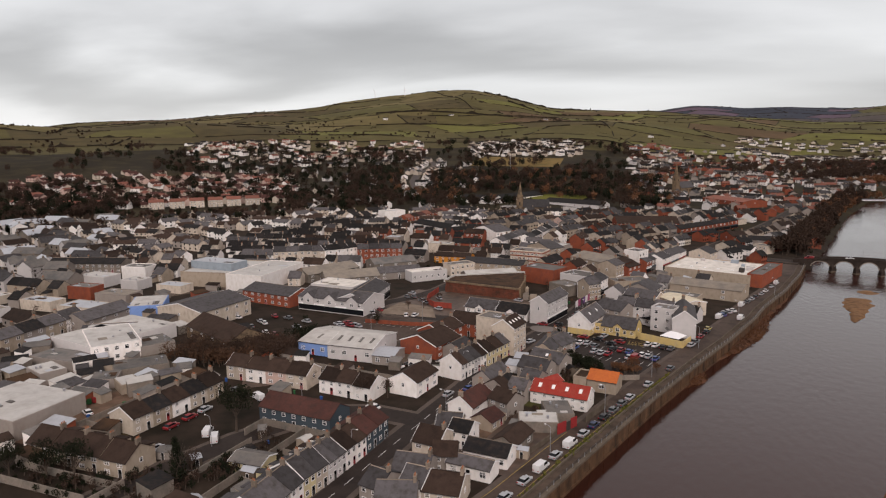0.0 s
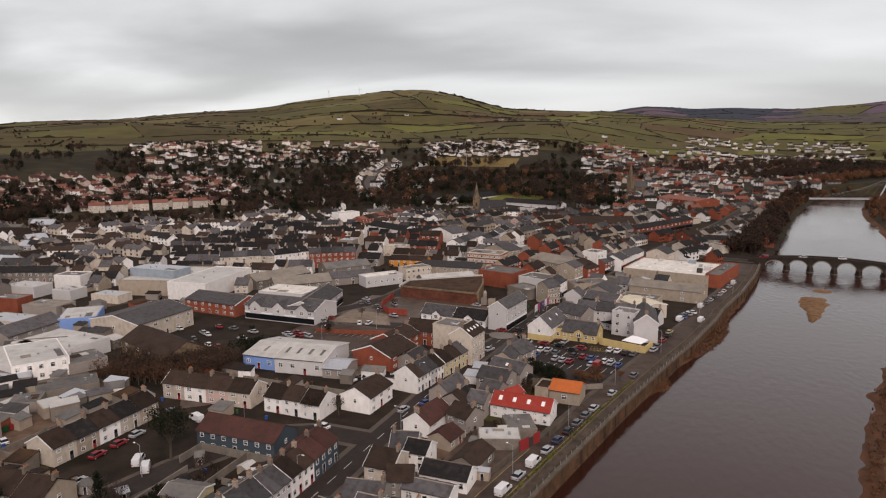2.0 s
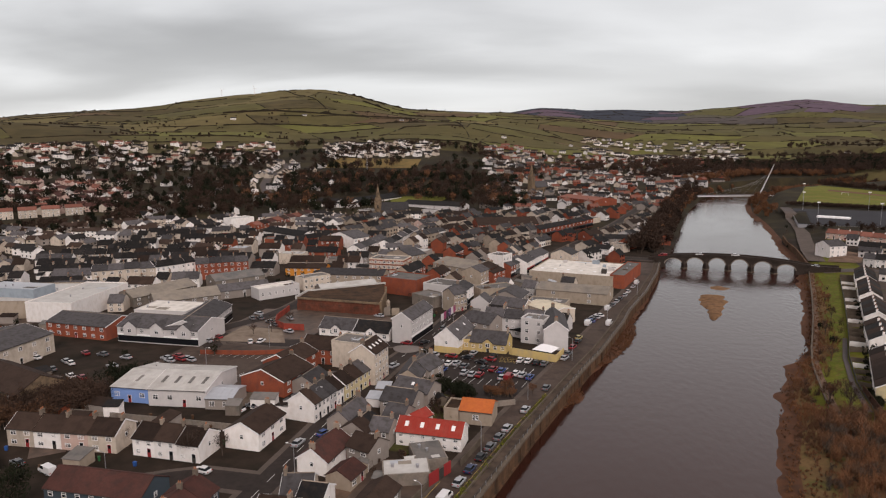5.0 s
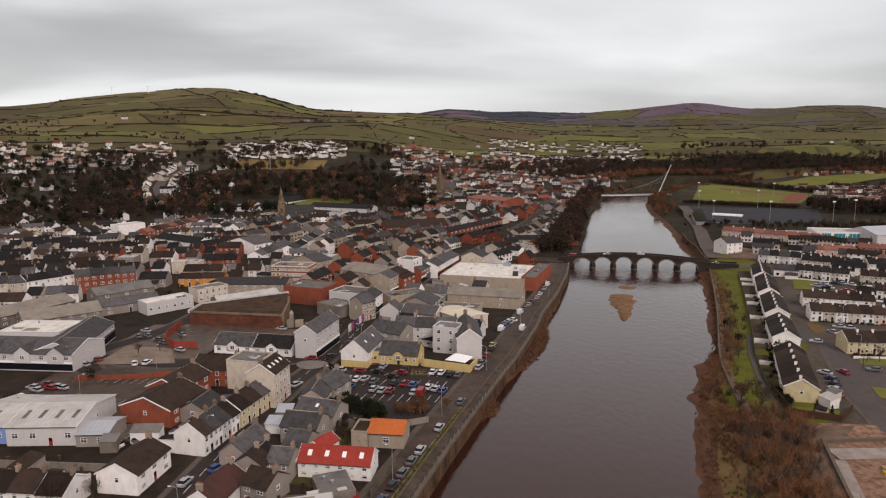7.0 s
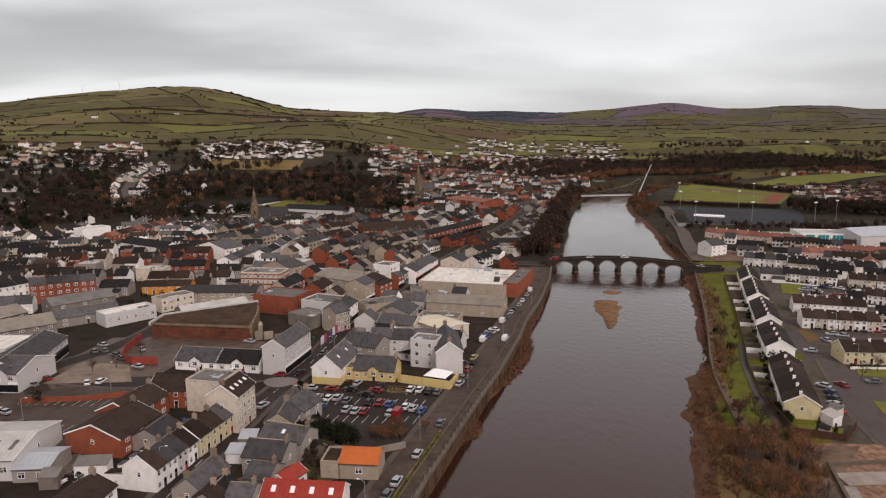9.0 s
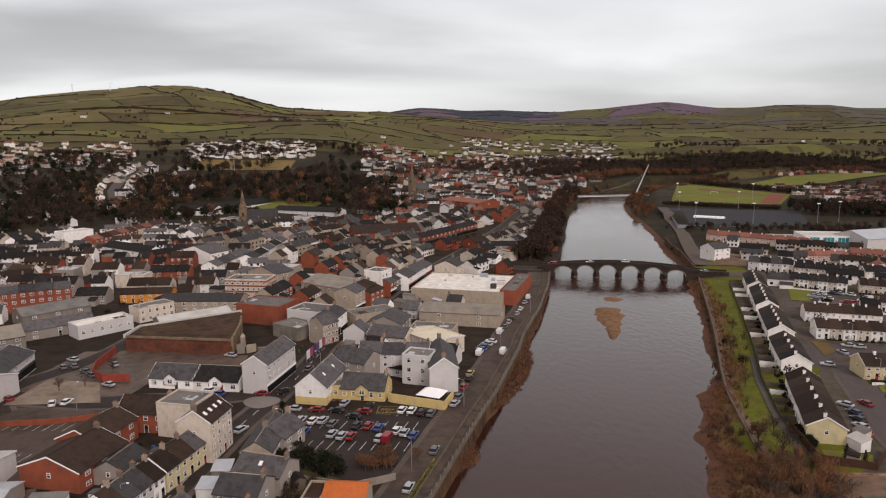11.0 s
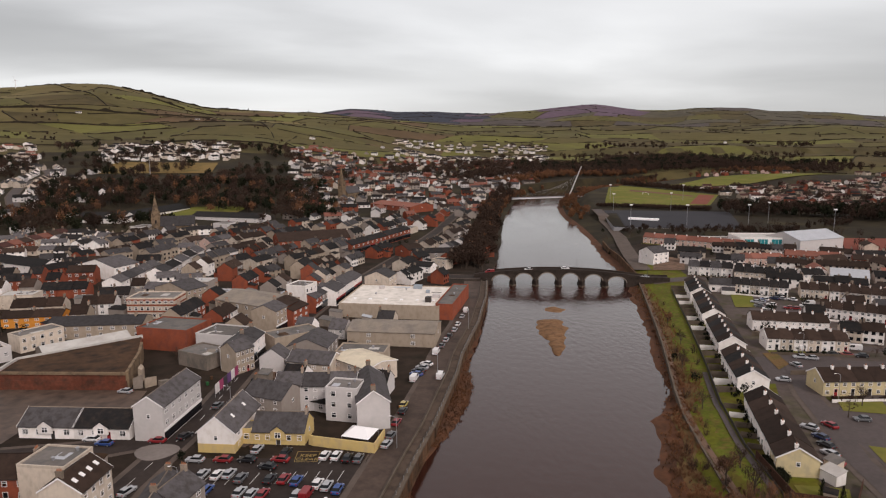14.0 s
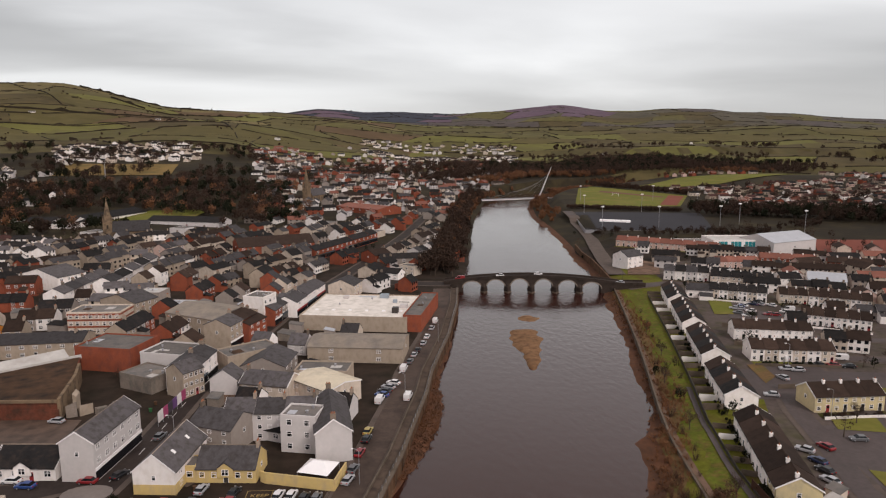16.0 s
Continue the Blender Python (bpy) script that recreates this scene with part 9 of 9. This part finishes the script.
# front gardens of the rows on the other bank: low walls, hedges and cars at the kerb
for n, (x0, y0, x1, y1) in enumerate(((101.7, 265.5, 121, 265.1), (107.5, 307, 133, 301.9), (114.2, 330.3, 139.9, 323.9), (135.3, 391.5, 155.9, 380.1), (160.6, 378.5, 170.7, 374.1), (171.2, 374.1, 190.9, 361.6), (149.8, 346.5, 169.6, 333.6), (131.6, 433.2, 150.9, 423.5), (149.3, 418.6, 174.6, 406.1), (179.3, 408.3, 189.4, 407.1), (141.9, 534.7, 193.2, 497.9), (171.9, 456.1, 194.8, 453.4), (200.3, 463, 225.9, 451), (228.4, 445, 252, 432.3))):
    d = math.hypot(x1 - x0, y1 - y0)
    nx, ny = (y1 - y0) / d, -(x1 - x0) / d
    bm = bmesh.new()
    wall_line(bm, [(x0 + nx * 4.5, y0 + ny * 4.5), (x1 + nx * 4.5, y1 + ny * 4.5)], 0.2, 7.0, 8.35)
    structure("garden_wall", bm, (WALL["white"], CONC, WALL["tan"])[n % 3], "low front garden wall of a terrace")
    woods("hedge", "low dark hedge in front gardens", EVER if n % 2 else TWIG, 34, strip([(x0 + nx * 3.6, y0 + ny * 3.6), (x1 + nx * 3.6, y1 + ny * 3.6)], 0.5), 200 + n, (0.9, 1.8), 50, 0.2)
    bm = bmesh.new()
    ribbon(bm, [(x0 + nx * 2.2, y0 + ny * 2.2), (x1 + nx * 2.2, y1 + ny * 2.2)], 3.6, lift=0.09)
    structure("front_garden", bm, (MOSS, LAWN, PAVE)[n % 3], "strip of front gardens before a terrace")
    bm = bmesh.new()
    wall_line(bm, [(x0 - nx * 17, y0 - ny * 17), (x1 - nx * 17, y1 - ny * 17)], 0.2, 7.0, 9.0)
    structure("yard_wall", bm, CONC, "weathered yard wall behind a terrace")
    for k in range(3):
        f = GROUNDS.uniform(0.05, 0.95)
        px, py = x0 + (x1 - x0) * f + nx * 6.2, y0 + (y1 - y0) * f + ny * 6.2
        if is_free(px, py, 4.4, 2.0, 0, 0.2):
            car(px, py, math.degrees(math.atan2(y1 - y0, x1 - x0)) - 90, GROUNDS.choice(("silver", "white", "black", "grey", "red", "blue")))

# canopies and lean-tos that fill the goods yards
made = 0
for _ in range(3000):
    if made >= 34:
        break
    x, y = GROUNDS.uniform(-225, -158), GROUNDS.uniform(104, 188)
    w, d = GROUNDS.uniform(3, 9), GROUNDS.uniform(2.4, 5)
    turn = GROUNDS.choice((50, 60, 5, 90)) + GROUNDS.uniform(-5, 5)
    if is_free(x, y, w, d, turn, 0.0) or (made % 3 == 0 and is_free(x, y, w * 0.5, d * 0.5, turn, 0.0)):
        outbuilding(x, y, turn, w, d, GROUNDS.uniform(2.4, 4.2), GROUNDS.choice(("grey", "stone", "white", "tan")), GROUNDS.choice(("felt", "metal", "dark", "slate", "whitemetal")))
        made += 1
woods("shrubbery", "dense dark green bushes beside the car park", EVER, 70, strip([(-58, 206), (-46, 205), (-44, 202)], 2.6), 94, (2.0, 3.8), 130, 0.26)
woods("shrubbery", "russet bare bushes beside the car park", RUST, 40, strip([(-38, 206), (-31, 207)], 2.0), 95, (1.4, 3.0), 90, 0.2)
woods("pitch_hedge", "long brown hedge behind the sports pitch", TWIG, 420, strip([(168, 744), (216, 724), (262, 704)], 3.0), 96, (3.0, 5.0), 60, 0.5)
woods("pitch_trees", "bare trees along the edge of the playing field", TWIG, 160, strip([(246, 980), (300, 925), (350, 875)], 6.0), 97, (5, 9))
woods("pitch_trees", "bare trees between the pitch and the terraces", TWIG, 120, strip([(150, 590), (200, 570), (250, 560), (330, 600)], 9.0), 98, (3, 7), 110, 0.5)
bm = bmesh.new()
wall_line(bm, [(142, 603), (234, 581), (275, 691), (163, 712), (142, 603)], 0.12, 7.0, 10.2)
structure("pitch_fence", bm, STEEL, "pale steel fence round the sports pitch")
goal = empty("goal", pose(250, 846, land(250, 846) + 0.4, 0, 0, -40), "white football goal on the playing field", "goal")
for gx in (-3.66, 3.66):
    bm = bmesh.new()
    tube(bm, (gx, 0, -0.1), (gx, 0, 2.44), 0.12, 0.12, 6)
    part("post", bm, WHITEPAINT, goal)
bm = bmesh.new()
tube(bm, (-3.66, 0, 2.44), (3.66, 0, 2.44), 0.12, 0.12, 6)
part("crossbar", bm, WHITEPAINT, goal)

# the building site
sheet_quad("site_track", "pale compacted earth track across the building site", GRAVEL, [(61.6, 205.5), (76, 206.5), (62, 188), (57.2, 188)], 0.18)
sheet_quad("site_track", "pale compacted earth track across the building site", GRAVEL, [(57.2, 188), (62, 188), (55, 164), (49, 164)], 0.18)
outbuilding(75.6, 219.6, -72, 4.2, 2.8, 2.3, "white", "whitemetal")
outbuilding(79.0, 224.5, -72, 3.2, 2.2, 2.1, "cream", "felt")


# ---- parked vehicles ----
car(-58.2, 228.4, -12, 'silver')
car(-54.9, 228.0, -12, 'white')
car(-52.5, 228.4, -12, 'silver')
car(-49.5, 226.4, -12, 'grey')
car(-43.2, 225.6, -12, 'black')
car(-40.2, 225.5, -12, 'red')
car(-37.4, 224.6, -12, 'blue')
car(-58.9, 221.4, -12, 'silver')
car(-55.4, 221.7, -12, 'blue')
car(-48.3, 220.5, -12, 'silver')
car(-45.7, 219.6, -12, 'silver')
car(-43.4, 219.5, -12, 'red')
car(-36.4, 218.8, -12, 'silver')
car(-32.8, 223.1, -12, 'white')
car(-30.7, 222.1, -12, 'silver')
car(-28.3, 220.7, -12, 'blue')
car(-32.9, 235.8, -12, 'white')
car(-30.3, 235.6, -12, 'white')
car(-27.6, 234.4, -12, 'black')
car(-25.1, 234.0, -12, 'grey')
car(-49.1, 239.8, -12, 'silver')
car(-42.1, 238.0, -12, 'black')
car(-34.4, 218.9, -12, 'red', True)
car(-62.0, 235.4, 80, 'silver')
car(-55.7, 235.1, 80, 'red')
car(-50.2, 234.8, 78, 'black')
car(-42.7, 234.5, 75, 'red')
car(-44.9, 231.2, 70, 'black')
car(-19.1, 240.9, -20, 'silver')
car(-18.2, 245.6, -20, 'grey')
car(-17.0, 253.2, -15, 'red')
car(-15.6, 260.3, -15, 'black')
car(-15.4, 264.7, -15, 'gold')
car(-12.6, 284.5, -15, 'white', True)
car(-11.9, 288.5, 60, 'blue')
car(-11.2, 291.1, 60, 'black')
car(-10.1, 294.3, 60, 'silver')
car(-8.6, 297.6, 60, 'white')
car(-5.2, 309.4, -14, 'white', True)
car(-3.0, 316.4, -14, 'grey')
car(-1.3, 323.1, -14, 'silver')
car(0.2, 328.1, -14, 'black')
car(2.5, 335.6, -14, 'silver')
car(-4.7, 286.1, -14, 'white', True)
car(4.3, 343.5, -14, 'white')
car(6.8, 354.6, -14, 'silver')
car(8.9, 363.8, -14, 'white', True)
car(-90.5, 247.4, 80, 'white')
car(-86.4, 244.9, 80, 'blue')
car(-74.3, 245.8, 80, 'red')
car(-68.4, 247.9, -25, 'black')
car(-66.0, 266.8, -12, 'grey')
car(-95.7, 278.8, 75, 'silver')
car(-145.2, 211.5, 70, 'silver')
car(-142.3, 213.5, 70, 'red')
car(-138.9, 213.8, 70, 'silver')
car(-146.2, 206.2, 70, 'white')
car(-135.9, 204.6, 75, 'blue')
car(-134.4, 205.6, 75, 'red')
car(-129.8, 207.2, 75, 'black')
car(-120.1, 201.2, 60, 'black')
car(-145.1, 233.6, 70, 'silver')
car(-129.6, 236.0, 30, 'white')
car(-126.2, 237.4, 0, 'white')
car(-144.1, 238.7, 60, 'red')
car(-121.9, 250.7, 70, 'silver')
car(-129.9, 268.2, 50, 'silver')
car(-135.4, 261.4, 60, 'grey')
car(-141.7, 265.9, 45, 'grey')
car(-144.9, 264.9, 45, 'grey')
car(-146.1, 272.2, 70, 'silver')
car(-131.6, 258.3, 60, 'grey')
car(-73.3, 171.1, -25, 'blue')
car(-98.8, 185.1, 70, 'silver')
car(-99.3, 182.9, 70, 'grey')
car(-101.8, 180.0, 70, 'white')
car(-71.6, 222.0, -20, 'silver')
car(-178.4, 203.7, 60, 'silver')
car(-175.4, 202.4, 60, 'white')
car(-178.3, 212.3, 60, 'red')
car(-176.7, 196.3, 60, 'grey')
car(-175.6, 190.6, 60, 'white')
car(-166.1, 192.2, 60, 'white')
car(-161.7, 191.8, 60, 'red')
car(-160.0, 203.0, 80, 'silver')
car(-161.5, 211.3, 80, 'silver')
car(-150.2, 200.8, 80, 'grey')
car(-146.7, 203.7, 80, 'white')
car(-147.7, 213.5, 80, 'silver')
car(-191.1, 204.6, 80, 'white')
car(-145.2, 216.2, 75, 'red')
car(-141.1, 214.6, 75, 'silver')
car(-171.5, 212.4, 80, 'grey')
car(-132.2, 115.7, 0, 'red')
car(-132.2, 121.9, 0, 'red')
car(-132.4, 127.5, 0, 'silver')
car(-125.8, 105.0, 0, 'silver')
car(-129.0, 104.6, 0, 'grey')
car(-125.1, 140.1, 70, 'white', True)
car(-120.9, 116.8, 30, 'white', True)
car(-116.8, 114.9, 40, 'white', True)
car(-134.8, 141.8, 70, 'grey')
car(-117.0, 139.7, 80, 'grey')
car(-91.8, 147.7, 80, 'white')
car(-77.2, 164.7, -5, 'silver')
car(-159.5, 112.6, 70, 'white')
car(-217.8, 152.0, 40, 'white')
car(-212.3, 150.2, 40, 'silver')
car(-46.4, 106, -11, 'silver')
car(-45.0, 112, -11, 'grey')
car(-43.3, 119, -11, 'silver')
car(-41.7, 127, -11, 'silver')
car(-40.3, 134, -11, 'white', True)
car(-39.0, 141, -11, 'silver')
car(-37.5, 148, -11, 'white', True)
car(-36.0, 155, -11, 'silver')
car(-34.8, 161, -11, 'darkblue')
car(-33.5, 167, -11, 'black')
car(-32.3, 172.5, -11, 'grey')
car(-31.1, 178, -11, 'grey')
car(-29.9, 183.5, -11, 'silver')
car(-26.8, 196, -11, 'silver')
car(-22.7, 213, -11, 'grey')
car(91.4, 245.7, 15, 'red')
car(101.9, 248.8, 80, 'grey')
car(125.8, 300.0, 75, 'black')
car(130.2, 299.0, 75, 'red')
car(134.4, 297.5, 75, 'black')
car(116.7, 296.1, 75, 'silver')
car(108.1, 290.0, 10, 'silver')
car(118.1, 306.9, 10, 'white', True)
car(136.7, 305.0, 70, 'white', True)
car(136.4, 371.2, 60, 'silver')
car(134.2, 363.9, 60, 'grey')
car(135.5, 359.3, 70, 'white')
car(142.5, 375.4, 30, 'white')
car(147.9, 376.8, 30, 'darkblue')
car(150.8, 376.5, 30, 'silver')
car(154.5, 374.1, 30, 'white')
car(147.1, 358.9, 75, 'red')
car(157.1, 366.1, 75, 'white', True)
car(85.2, 239.3, 20, 'darkblue')
car(83.9, 235.0, 20, 'black')
car(82.2, 230.8, 20, 'silver')
car(80.7, 226.7, 40, 'red')
car(85.7, 244.8, 40, 'silver')
car(97.1, 277.5, 70, 'silver')
car(138.2, 370.3, 60, 'silver')
car(139.6, 373.0, 60, 'blue')
car(140.8, 366.0, 60, 'white')
car(152.3, 380.6, 20, 'black')
car(145.1, 360.3, 75, 'red')
car(153.7, 363.0, 60, 'white')
car(167.4, 380.3, 30, 'silver')
car(113.7, 297.5, 75, 'silver')
car(122.6, 316.4, 75, 'white', True)
car(146.5, 318.5, 75, 'darkblue')
car(168.7, 359.8, 75, 'blue')
car(161.0, 362.0, 75, 'grey')
for spot in BRIDGE_CARS:
    car(*spot)
